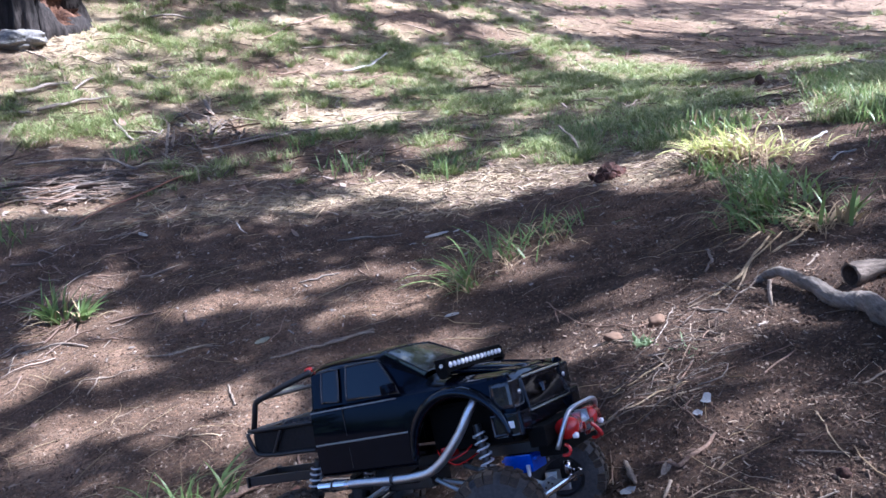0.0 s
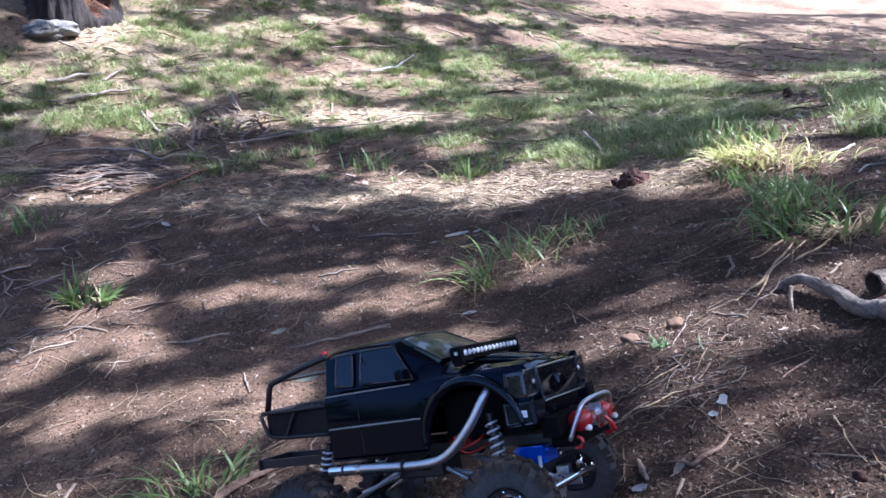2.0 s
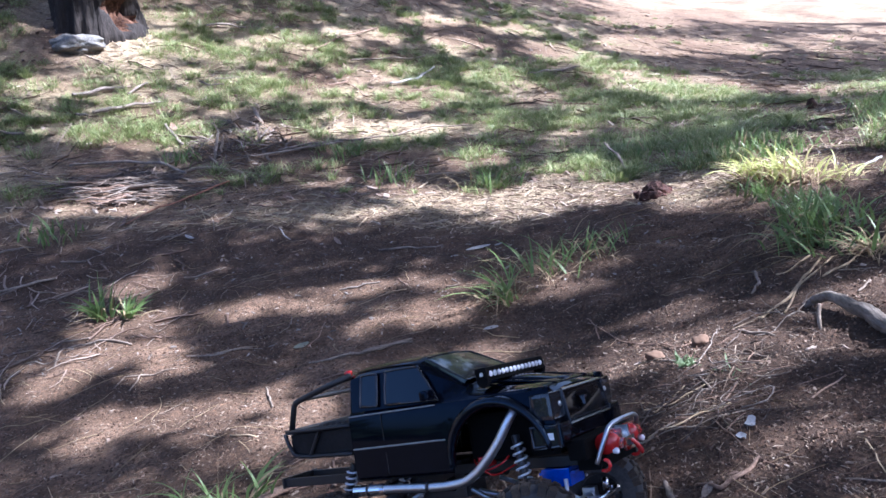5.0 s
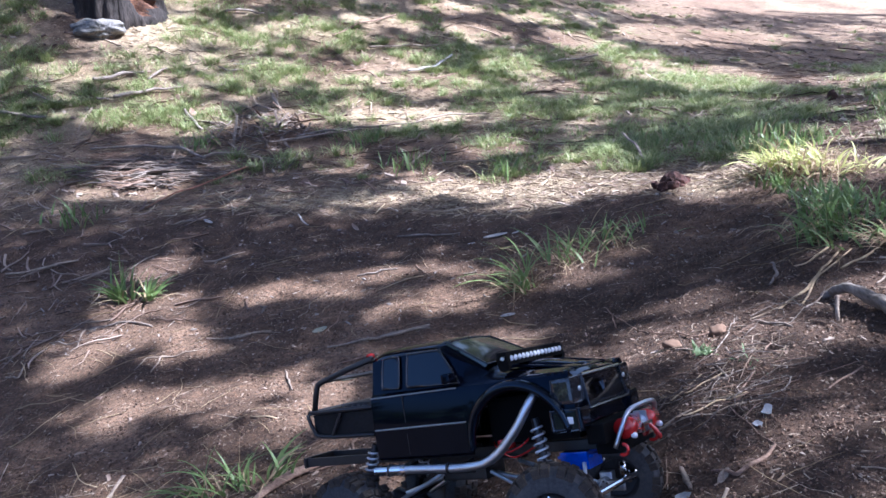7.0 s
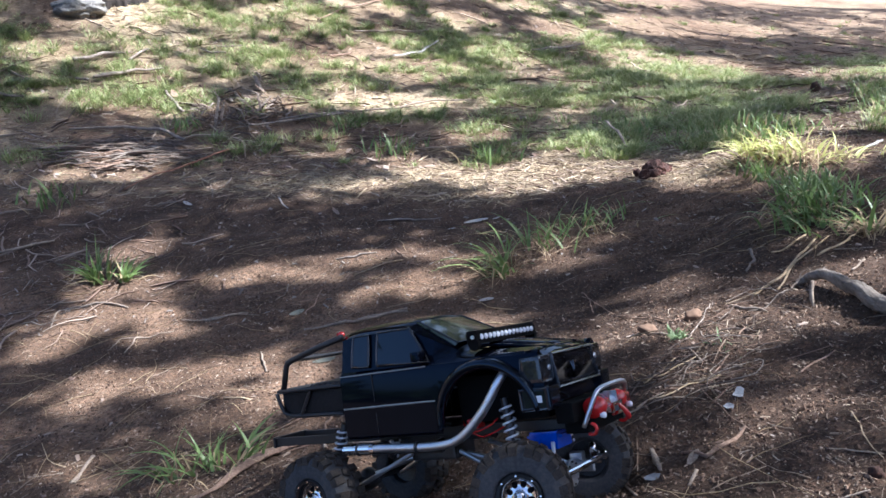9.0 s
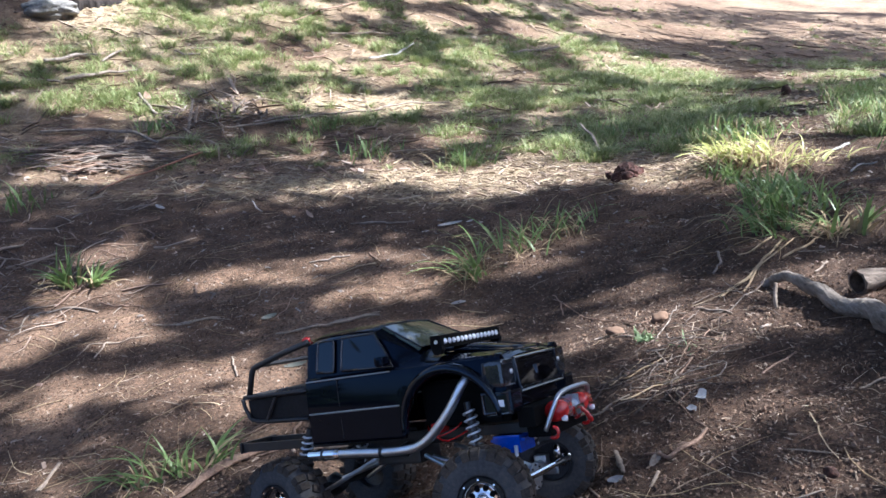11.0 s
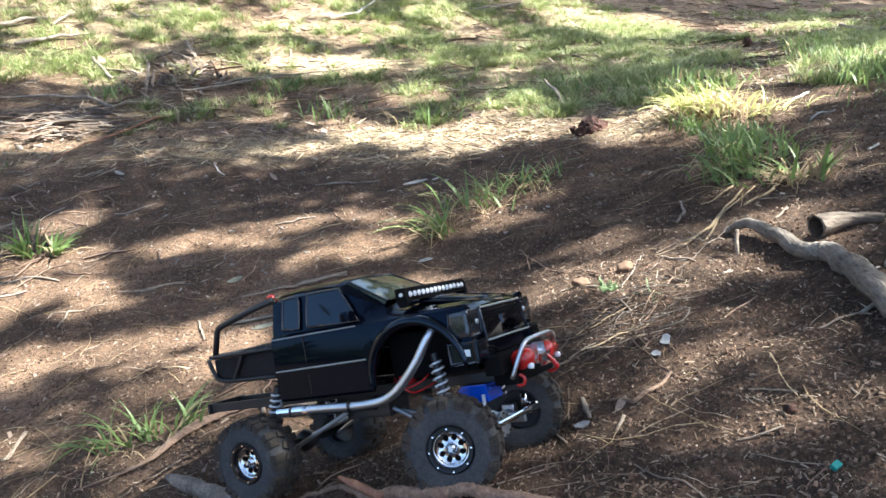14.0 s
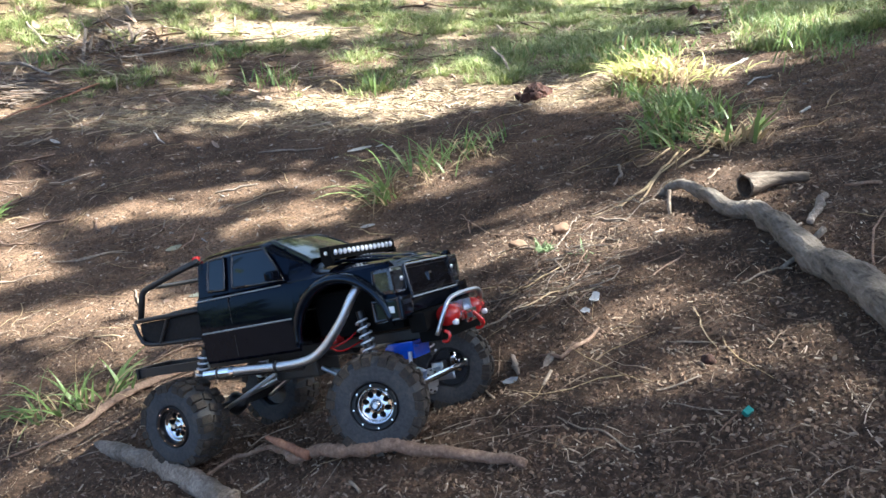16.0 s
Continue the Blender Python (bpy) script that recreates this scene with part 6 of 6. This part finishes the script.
flake("dry_leaf", -0.008, 2.905, 0.095, 0.030, 10, white_scrap, "pale grey curled leaf on bare earth", "leaf", 0.12, 0, 0.006)
flake("dry_leaf", 0.07, 2.93, 0.035, 0.012, 30, white_scrap, "pale grey curled leaf on bare earth", "leaf")
flake("dry_leaf", -0.10, 2.90, 0.03, 0.012, 15, white_scrap, "pale grey curled leaf on bare earth", "leaf")
flake("dry_leaf", 0.027, 2.160, 0.045, 0.02, 0, white_scrap, "small whitish flake on bare earth", "leaf", 0.1)
flake("dry_leaf", -0.558, 2.223, 0.05, 0.028, 40, dull_leaf, "grey-green dry leaf on bare earth", "leaf", 0.3)
flake("bark_chip", 0.305, 0.955, 0.030, 0.012, 50, pale_wood, "short pale chip of wood on earth", "wood chip", 0.1)
def scrap(x, y, length, width, turn, mat, label, seed, fold=0.5, lift=0.003):
    """A torn, folded scrap with a ragged outline and its own thickness."""
    r = random.Random(seed)
    rim = []
    for k in range(9):
        w = 2 * math.pi * (k + r.uniform(-0.25, 0.25)) / 9
        q = r.uniform(0.7, 1.1)
        px, py = math.cos(w) * length / 2 * q, math.sin(w) * width / 2 * q
        rim.append((px, py, abs(px + py * 0.4) * fold))
    top = [(0, 0, 0)] + rim
    verts = top + [(a, b, c - 0.001) for a, b, c in top]
    faces = [(0, k, k % 9 + 1) for k in range(1, 10)] + [(10, k % 9 + 11, k + 10) for k in range(1, 10)] + [(k, k + 10, k % 9 + 11, k % 9 + 1) for k in range(1, 10)]
    ob = mesh_object("scrap", verts, faces, mat, smooth=False)
    ob.matrix_world = Matrix.Translation((x, y, float(ground_z(x, y)) + lift)) @ pose(0, 0, 0, r.uniform(-12, 12), -18, turn)
    return tagged(ob, label, "scrap")


scrap(0.407, 1.096, 0.026, 0.018, 65, blue_scrap, "pale bluish-grey torn scrap beside twigs", 3)
scrap(0.386, 1.072, 0.017, 0.015, 30, blue_scrap, "small pale grey torn scrap beside twigs", 4)
scrap(0.245, 0.930, 0.024, 0.013, 5, blue_scrap, "bluish-grey scrap pressed into the earth", 6, 0.2)
flake("bark_chip", -1.98, 5.10, 0.16, 0.04, 120, brown_wood, "brown curled piece of bark in the grass", "bark", 0.3, 15, 0.03)
flake("bark_chip", -0.30, 1.225, 0.06, 0.022, 55, red_wood, "reddish flake of bark beside a grass tuft", "bark", 0.3, 5, 0.006)
flake("dry_leaf", -1.35, 3.48, 0.07, 0.025, 140, white_scrap, "pale dry leaf on bare earth", "leaf")
flake("dry_leaf", -0.62, 3.28, 0.08, 0.02, 120, leaf_litter_mat, "narrow brown leaf on bare earth", "leaf")
flake("green_leaf", -0.40, 1.84, 0.06, 0.022, 15, dull_leaf, "grey-green gum leaf on bare earth", "leaf", 0.2)
teal = material("teal_plastic", [(0.02, 0.22, 0.18), (0.04, 0.34, 0.28)], 0.5, 60, 0.2, 200)
bit = part("plastic_scrap", box_data(-0.0055, 0.0055, -0.004, 0.004, 0, 0.009, 0.0018), teal, None)
bit.matrix_world = Matrix.Translation((0.464, 0.677, float(ground_z(0.464, 0.677)) + 0.001)) @ pose(0, 0, 0, 15, -18, 30)
tagged(bit, "small teal-green scrap of plastic", "scrap")


# ---- grass tufts ----
def blades_data(n, length, spread, width, rng, lean=(0, 0), droop=0.6, base=0.03):
    """Curved tapering blades that rise from a small foot and bend outwards."""
    verts, faces = [], []
    for _ in range(n):
        w = rng.uniform(0, 2 * math.pi)
        out = spread * (0.25 + 0.75 * rng.random())
        ln, wd = length * rng.uniform(0.55, 1.15), width * rng.uniform(0.6, 1.3)
        d = Vector((math.cos(w) * out + lean[0], math.sin(w) * out + lean[1], 0))
        p = Vector((rng.gauss(0, base), rng.gauss(0, base), -0.004))
        side = Vector((-math.sin(w + rng.uniform(-0.7, 0.7)), math.cos(w), 0)).normalized()
        seg, o = 6, len(verts)
        dirn = (Vector((0, 0, 1)) + d * 0.6).normalized()
        for k in range(seg + 1):
            u = k / seg
            ww = wd / 2 * (1 - u ** 2.2) * (0.7 + 0.6 * min(1, u * 3) * (1 - u)) + 0.0002
            verts += [p + side * ww + Vector((0, 0, 0.25 * ww)), p.copy(), p - side * ww + Vector((0, 0, 0.25 * ww))]
            dirn = (dirn + (d * 0.9 + Vector((0, 0, -droop * u))) * (1.6 / seg)).normalized()
            p = p + dirn * ln / seg
        for k in range(seg):
            a = o + k * 3
            faces += [(a, a + 3, a + 4, a + 1), (a + 1, a + 4, a + 5, a + 2)]
    return verts, faces


def add_blades(data, name, mat, parent, single, label=""):
    """The blades as parts of their own, or, where they are too many, as one part."""
    verts, faces = data
    if not single:
        ob = mesh_object(name + "_bunch", verts, faces, mat, parent, label)
        ob["kind"] = "stuff"
        return
    for k in range(len(verts) // 21):
        mesh_object(name, verts[k * 21:k * 21 + 21], [tuple(i - k * 21 for i in q) for q in faces[k * 12:k * 12 + 12]], mat, parent, label)


def tuft(x, y, green, dry, length, spread, width, label, seed, lean=(0, 0), mat=None, droop=0.6, base=0.03, dry_len=1.0):
    r = random.Random(seed)
    ob = new("grass_tuft")
    ob.location = (x, y, float(ground_z(x, y, False)))
    tagged(ob, label, "grass tuft", "grass tufts")
    v, f = blades_data(green, length, spread, width, r, lean, droop, base)
    add_blades((v, f), "green_blade", mat or blade_mat, ob, True)
    if dry:
        v, f = blades_data(dry, length * dry_len, spread * 1.6, width * 0.6, r, lean, droop * 2.2, base * 1.3)
        add_blades((v, f), "dry_blade", straw_mat, ob, True, "dry straw-coloured blade")
    return ob


tuft(-1.415, 2.685, 30, 8, 0.165, 0.9, 0.014, "bright green broad-bladed grass tuft on dry earth", 1, (-0.45, 0.0), droop=0.85, base=0.018)
tuft(-1.315, 2.675, 22, 6, 0.125, 0.9, 0.012, "bright green broad-bladed grass tuft on dry earth", 2, (0.4, 0.0), droop=0.8, base=0.014)
tuft(-0.575, 1.265, 20, 12, 0.115, 1.2, 0.0065, "dull green grass tuft with long lying blades", 3, (-0.7, -0.1), droop=1.3, base=0.022)
tuft(-0.515, 1.270, 16, 10, 0.095, 0.8, 0.006, "dull green grass tuft with long lying blades", 4, (-0.1, 0.1), droop=0.8, base=0.018)
tuft(-0.450, 1.290, 14, 8, 0.100, 0.9, 0.006, "green grass tuft at the foot of a bark strip", 5, (0.4, 0.2), droop=0.8, base=0.016)
tuft(0.075, 2.36, 30, 18, 0.20, 1.1, 0.008, "spreading grass tuft with dry stems", 6, (-0.5, 0.0), droop=1.1, base=0.03)
tuft(0.225, 2.52, 38, 36, 0.19, 1.2, 0.007, "spreading grass tuft with dry stems", 7, (-0.4, 0.2), droop=1.0, base=0.06)
tuft(0.405, 2.60, 28, 30, 0.15, 1.1, 0.007, "spreading grass tuft with dry stems", 8, (0.1, 0.1), droop=0.9, base=0.05)
tuft(0.835, 1.965, 60, 26, 0.155, 1.1, 0.009, "large green grass tuft with straw at its foot", 9, (-0.6, -0.1), droop=1.3, base=0.05)
tuft(0.930, 2.050, 90, 20, 0.150, 1.0, 0.008, "large green grass tuft with straw at its foot", 10, (-0.15, 0.0), droop=1.0, base=0.07)
tuft(0.915, 1.800, 12, 80, 0.140, 1.7, 0.007, "grass tuft, most of it dry straw", 11, (0.0, 0.1), droop=0.8, base=0.02, dry_len=0.9)
tuft(0.957, 1.765, 8, 14, 0.140, 0.5, 0.014, "broad bright green blades among straw", 12, (0.15, 0.1), droop=0.3, base=0.010, dry_len=0.6)
tuft(1.000, 2.300, 80, 14, 0.115, 0.9, 0.0075, "dense green grass tuft on a bank", 13, (-0.3, 0.0), droop=1.0, base=0.07)
tuft(1.020, 2.500, 60, 12, 0.105, 0.9, 0.0075, "dense green grass tuft on a bank", 29, (-0.3, 0.0), droop=1.0, base=0.06)
tuft(0.985, 2.740, 46, 8, 0.110, 0.7, 0.008, "green grass tuft under yellow blades", 16, (-0.1, 0), droop=0.8, base=0.035)
tuft(1.080, 3.000, 60, 20, 0.165, 1.0, 0.012, "sunlit yellow-green grass drooping over a bank", 14, (-0.9, 0.0), yellow_blade_mat, 1.3, 0.05)
tuft(1.150, 2.920, 60, 60, 0.150, 1.0, 0.011, "sunlit yellow grass drooping over a bank", 15, (-0.5, 0.0), yellow_blade_mat, 1.4, 0.06)
tuft(1.230, 2.790, 26, 90, 0.150, 1.0, 0.010, "sunlit straw-yellow grass drooping over a bank", 32, (0.5, -0.2), yellow_blade_mat, 1.6, 0.07)
tuft(2.08, 3.95, 170, 40, 0.095, 1.0, 0.0048, "tall grass tuft beside bare earth", 30, base=0.13)
tuft(2.55, 4.85, 170, 40, 0.095, 1.0, 0.0048, "tall sunlit grass tuft", 31, base=0.14)
tuft(1.26, 3.60, 80, 20, 0.11, 0.6, 0.011, "tall green grass tuft on a slope", 17, (-0.2, 0.0), base=0.12)
tuft(1.40, 3.70, 70, 20, 0.10, 0.6, 0.011, "tall green grass tuft on a slope", 18, (0.1, 0.0), base=0.12)
tuft(1.10, 4.02, 60, 20, 0.09, 0.6, 0.010, "green grass tuft on the slope", 19, base=0.12)
tuft(1.66, 2.72, 170, 40, 0.095, 1.0, 0.0048, "tall sunlit grass tuft", 20, base=0.14)
tuft(2.30, 4.45, 170, 40, 0.095, 1.0, 0.0048, "tall sunlit grass tuft", 21, base=0.14)
tuft(1.95, 3.40, 170, 40, 0.095, 1.0, 0.0048, "tall grass tuft beside bare earth", 22, base=0.14)
tuft(1.86, 3.02, 170, 40, 0.095, 1.0, 0.0048, "tall grass tuft beside bare earth", 23, base=0.14)
tuft(-2.05, 3.55, 30, 10, 0.13, 0.7, 0.010, "small green grass tuft by fallen sticks", 24, base=0.06)
tuft(-1.78, 4.62, 40, 10, 0.12, 0.7, 0.009, "small green grass tuft by fallen sticks", 25, base=0.06)
tuft(-0.82, 4.72, 36, 10, 0.12, 0.7, 0.009, "small green grass tuft by a split log", 26, base=0.06)
tuft(0.05, 3.95, 36, 20, 0.13, 0.7, 0.009, "small grass tuft on dry straw", 27, base=0.07)
tuft(-0.45, 4.25, 40, 20, 0.12, 0.8, 0.009, "small grass tuft on dry straw", 28, base=0.09)
plant_mat = material("herb_leaf", [(0.09, 0.14, 0.05), (0.15, 0.21, 0.09), (0.22, 0.27, 0.14)], 0.6, 30, 0, island=0.5, trans=0.25)
for k, (x, y, n) in enumerate(((0.393, 1.41, 26), (0.45, 1.33, 18), (0.459, 1.295, 9))):
    r = random.Random(80 + k)
    ob = new("small_herb")
    ob.location = (x, y, float(ground_z(x, y, False)))
    tagged(ob, "small pale green herb on a mound of twigs", "herb", "small herbs")
    v, f = blades_data(n, 0.032, 1.0, 0.006, r, droop=0.5, base=0.016)
    add_blades((v, f), "leaf", plant_mat, ob, True)

dead_stem_mat = material("dead_stem", [(0.08, 0.055, 0.035), (0.16, 0.12, 0.075), (0.27, 0.21, 0.14)], 0.85, 30, 0)
# bundle of dead stems over the mound, and straws by the large tuft
for k, (cx, cy, count, span, turn, sd) in enumerate(((0.39, 1.25, 60, (0.04, 0.16), 30, 35), (0.62, 1.58, 16, (0.06, 0.20), 45, 40), (0.47, 1.42, 22, (0.03, 0.11), 20, 60))):
    r = random.Random(300 + k)
    bundle = new("stem_bundle")
    bundle.location = (cx, cy, float(ground_z(cx, cy, False)))
    tagged(bundle, "loose bundle of dead straw-coloured stems", "dead stems")
    for j in range(count):
        x, y = r.gauss(0, 0.055), r.gauss(0, 0.06)
        a = radians(r.gauss(turn, sd))
        ln = r.uniform(*span)
        d = Vector((math.cos(a), math.sin(a), 0)) * ln / 2
        pts = []
        for u in (-1, -0.3, 0.4, 1):
            q = Vector((x, y, 0)) + d * u + Vector((r.gauss(0, 0.008), r.gauss(0, 0.008), 0))
            q.z = float(ground_z(cx + q.x, cy + q.y, False)) - bundle.location.z + r.uniform(0.003, 0.02)
            pts.append(q)
        rad = r.uniform(0.0006, 0.0014)
        v, f = tube_data(pts, (rad, rad, rad * 0.9, rad * 0.5), 5, 0, j, steps=2)
        mesh_object("stem", v, f, r.choice((dead_stem_mat, dull_wood, grey_wood, brown_wood, dull_wood)), bundle)


# ---- grass of the slope, litter, crumbs ----
rng = np.random.default_rng(11)


def grass_field():
    m = 24000
    cy = 3.0 + 10.0 * rng.random(m) ** 1.25
    cx = rng.uniform(-1, 1, m) * (1.2 + 0.62 * cy)
    keep = rng.random(m) < grass_amount(cx, cy)
    cx, cy = cx[keep], cy[keep]
    count = rng.integers(20, 84, len(cx))
    wide = np.repeat(rng.uniform(0.02, 0.09, len(cx)), count)
    high = np.repeat(0.35 + rng.random(len(cx)) ** 1.5, count)
    ox, oy = np.repeat(cx, count), np.repeat(cy, count)
    n = len(ox)
    q = np.abs(rng.normal(0, 0.6, n))
    side = rng.uniform(0, 2 * np.pi, n)
    x, y = ox + np.cos(side) * q * wide, oy + np.sin(side) * q * wide
    z = ground_z(x, y) - 0.004
    w = side + rng.normal(0, 0.6, n)
    tall = (0.02 + 0.05 * rng.random(n)) * high
    out = tall * (0.35 + 0.6 * q + 1.3 * rng.random(n))
    dx, dy = np.cos(w) * out, np.sin(w) * out
    wd = 0.0011 + 0.0017 * rng.random(n)
    sx, sy = -np.sin(w) * wd, np.cos(w) * wd
    b = np.stack([x, y, z], 1)
    v = np.stack([b + np.stack([sx, sy, 0 * x], 1), b - np.stack([sx, sy, 0 * x], 1),
                  b + np.stack([dx * 0.4 - sx * 0.8, dy * 0.4 - sy * 0.8, tall * 0.65], 1), b + np.stack([dx * 0.4 + sx * 0.8, dy * 0.4 + sy * 0.8, tall * 0.65], 1),
                  b + np.stack([dx, dy, tall * 0.9], 1)], 1)
    i = np.arange(n)[:, None] * 5
    quads, tris = i + np.array([[0, 1, 2, 3]]), i + np.array([[3, 2, 4]])
    tagged(arrays_object("grass", v, quads.tolist() + tris.tolist(), field_mat), "short green grass growing in patches on the slope", "grass", kind="stuff")


def scatter(n, near, far, power=2.0, side=0.62):
    """Places in front of the camera, thinning out with distance."""
    y = near + (far - near) * rng.random(n) ** power
    return rng.uniform(-1, 1, n) * (0.35 + side * y), y


def slabs(name, n, near, far, size, thin, mat, label, category, flatness=0.25, power=2.0, weight=None, grow=0.0):
    """Small flat or blocky pieces lying at all angles, each with its own edges."""
    x, y = scatter(n, near, far, power)
    if weight is not None:
        k = rng.random(n) < weight(x, y)
        x, y = x[k], y[k]
    n = len(x)
    s = size[0] * (size[1] / size[0]) ** (rng.random(n) ** 1.6) * (1 + grow * np.clip(y - 1, 0, 6))
    w = rng.uniform(0, 2 * np.pi, n)
    a = np.stack([np.cos(w), np.sin(w), rng.normal(0, flatness, n)], 1)
    b = np.stack([-np.sin(w), np.cos(w), rng.normal(0, flatness, n)], 1)
    c = np.cross(a, b)
    ratio = rng.uniform(*thin[0], n)[:, None]
    th = rng.uniform(*thin[1], n)[:, None]
    o = np.stack([x, y, ground_z(x, y)], 1) + c * (s[:, None] * th * 0.5)
    s = s[:, None] / 2
    v = []
    for k, (p, q, h) in enumerate(((-1, -1, 0), (1, -1, 0), (1, 1, 0), (-1, 1, 0), (-1, -1, 1), (1, -1, 1), (1, 1, 1), (-1, 1, 1))):
        j = rng.uniform(0.55, 1.0, (n, 1)) * (0.8 if h else 1.0)
        v.append(o + a * s * p * j + b * s * q * ratio * rng.uniform(0.5, 1.0, (n, 1)) + c * s * (2 * h - 1) * th)
    v = np.stack(v, 1)
    f = np.array([(0, 3, 2, 1), (4, 5, 6, 7), (0, 1, 5, 4), (1, 2, 6, 5), (2, 3, 7, 6), (3, 0, 4, 7)])
    faces = (np.arange(n)[:, None, None] * 8 + f[None]).reshape(-1, 4)
    return tagged(arrays_object(name, v, faces, mat), label, category, kind="stuff")


grass_field()
slabs("soil_crumbs", 70000, 0.45, 4.5, (0.0014, 0.0056), ((0.6, 1.0), (0.5, 0.9)), crumb_mat, "loose dark crumbs of earth", "earth", 0.5, 2.0, None, 0.10)
slabs("far_litter", 4200, 3.9, 14.0, (0.02, 0.08), ((0.2, 0.5), (0.05, 0.2)), leaf_litter_mat, "dry leaves and bark among the grass", "litter", 0.3, 1.3)
slabs("leaf_crumbs", 30000, 0.45, 3.6, (0.002, 0.0095), ((0.3, 0.9), (0.06, 0.2)), crumb_leaf_mat, "broken bits of dead leaf on the earth", "litter", 0.4, 1.7, None, 0.12)
slabs("wood_chips", 9000, 0.45, 5.0, (0.0025, 0.009), ((0.2, 0.5), (0.08, 0.25)), litter_mat, "small chips of bark and wood on the earth", "litter", 0.25, 1.8, None, 0.2)
slabs("pale_flecks", 6500, 0.45, 4.0, (0.0012, 0.0040), ((0.3, 0.9), (0.15, 0.4)), fleck_mat, "pale flecks of straw and seed husk on the earth", "litter", 0.4, 1.7, None, 0.25)
slabs("pale_leaf_bits", 1500, 2.2, 3.9, (0.008, 0.030), ((0.15, 0.4), (0.05, 0.14)), leaf_bit_mat, "pale bits of dead leaf scattered on dark earth", "litter", 0.35, 1.0)
slabs("leaf_litter", 1500, 0.9, 8.0, (0.008, 0.024), ((0.2, 0.45), (0.06, 0.14)), leaf_litter_mat, "dry brown leaves and bark flakes", "litter", 0.25, 1.4, None, 0.12)


def curved_twigs(name, n, near, far, span, thick, mat, label, power, lift=0.004, weight=None):
    """Thin bent sticks with three sides, lying on the ground."""
    x, y = scatter(n, near, far, power)
    if weight is not None:
        k = rng.random(n) < weight(x, y)
        x, y = x[k], y[k]
    n = len(x)
    ln = span[0] * (span[1] / span[0]) ** (rng.random(n) ** 1.4)
    rad = ln * rng.uniform(*thick, n)
    w = rng.uniform(0, 2 * np.pi, n)
    px, py = x.copy(), y.copy()
    rings = []
    for k in range(5):
        z = ground_z(px, py) + rad * 0.6 + lift * rng.random(n)
        r = rad * (1.0, 1.0, 0.9, 0.75, 0.4)[k]
        ring = [np.stack([px - np.sin(w) * r * np.cos(t), py + np.cos(w) * r * np.cos(t), z + r * np.sin(t)], 1) for t in (0.5, 2.6, 4.7)]
        rings += ring
        px, py = px + np.cos(w) * ln / 4, py + np.sin(w) * ln / 4
        w = w + rng.normal(0, 0.2, n)
    v = np.stack(rings, 1)
    f = [(k * 3 + s, k * 3 + (s + 1) % 3, k * 3 + 3 + (s + 1) % 3, k * 3 + 3 + s) for k in range(4) for s in range(3)]
    faces = (np.arange(n)[:, None, None] * 15 + np.array(f)[None]).reshape(-1, 4)
    tagged(arrays_object(name, v, faces, mat), label, "litter", kind="stuff")


curved_twigs("twigs", 2600, 0.5, 4.5, (0.02, 0.10), (0.006, 0.014), litter_mat, "thin bent twigs strewn on the earth", 1.5)
curved_twigs("dry_stems", 2200, 0.8, 6.0, (0.04, 0.22), (0.004, 0.009), straw_mat, "thin dry stems strewn on the earth", 1.3, 0.006, lambda x, y: np.clip(0.45 + 0.5 * grain_noise(x, y, 0.5, 51) + 0.4 * (x < -0.8), 0, 1) * np.where((y < 1.8) & (x > -0.5), 0.25, 1.0))
curved_twigs("slope_sticks", 1500, 4.2, 12.0, (0.10, 0.4), (0.010, 0.026), litter_mat, "dead sticks lying in the grass of the slope", 1.3, 0.02)
curved_twigs("bark_litter", 2600, 2.2, 4.6, (0.05, 0.2), (0.012, 0.035), leaf_litter_mat, "grey bark strips and dead leaves strewn thickly", 1.0, 0.01, lambda x, y: 0.9 * in_patch(x, y, ((-2.2, 3.35, 0.5, 0.35), (-1.75, 2.9, 0.45, 0.4), (-1.4, 2.45, 0.4, 0.3), (-1.6, 4.55, 0.6, 0.35), (-2.5, 4.4, 0.4, 0.25)), 0.5))
slabs("soil_clods", 9000, 0.45, 2.6, (0.002, 0.0065), ((0.5, 1.0), (0.35, 0.8)), clump_mat, "dark lumps of loose earth", "earth", 0.6, 1.7)
slabs("fibres", 30000, 0.45, 4.0, (0.005, 0.024), ((0.05, 0.12), (0.05, 0.1)), litter_mat, "short fibres and stalks in the earth", "litter", 0.15, 1.8)
slabs("straw_litter", 40000, 3.1, 14.0, (0.04, 0.13), ((0.03, 0.07), (0.015, 0.04)), litter_mat, "dry straw lying among the grass", "straw", 0.12, 1.5, lambda x, y: np.clip(0.5 * (y > 3.5) + 0.8 * in_patch(x, y, STRAW, 0.4), 0, 1), 0.03)
slabs("straw_mat", 42000, 2.9, 8.0, (0.03, 0.12), ((0.025, 0.06), (0.02, 0.05)), pale_straw_mat, "pale dry straw matted on the ground", "straw", 0.12, 1.2, lambda x, y: np.clip(0.9 * in_patch(x, y, STRAW, 0.5) + 0.42 * (y > 3.6) + 0.5 * np.clip(1 - np.abs(y - 3.7) / 0.45, 0, 1) * np.clip((x + 0.35) / 0.3, 0, 1), 0, 1) * (1 - 0.85 * in_patch(x, y, BARE)), 0.02)
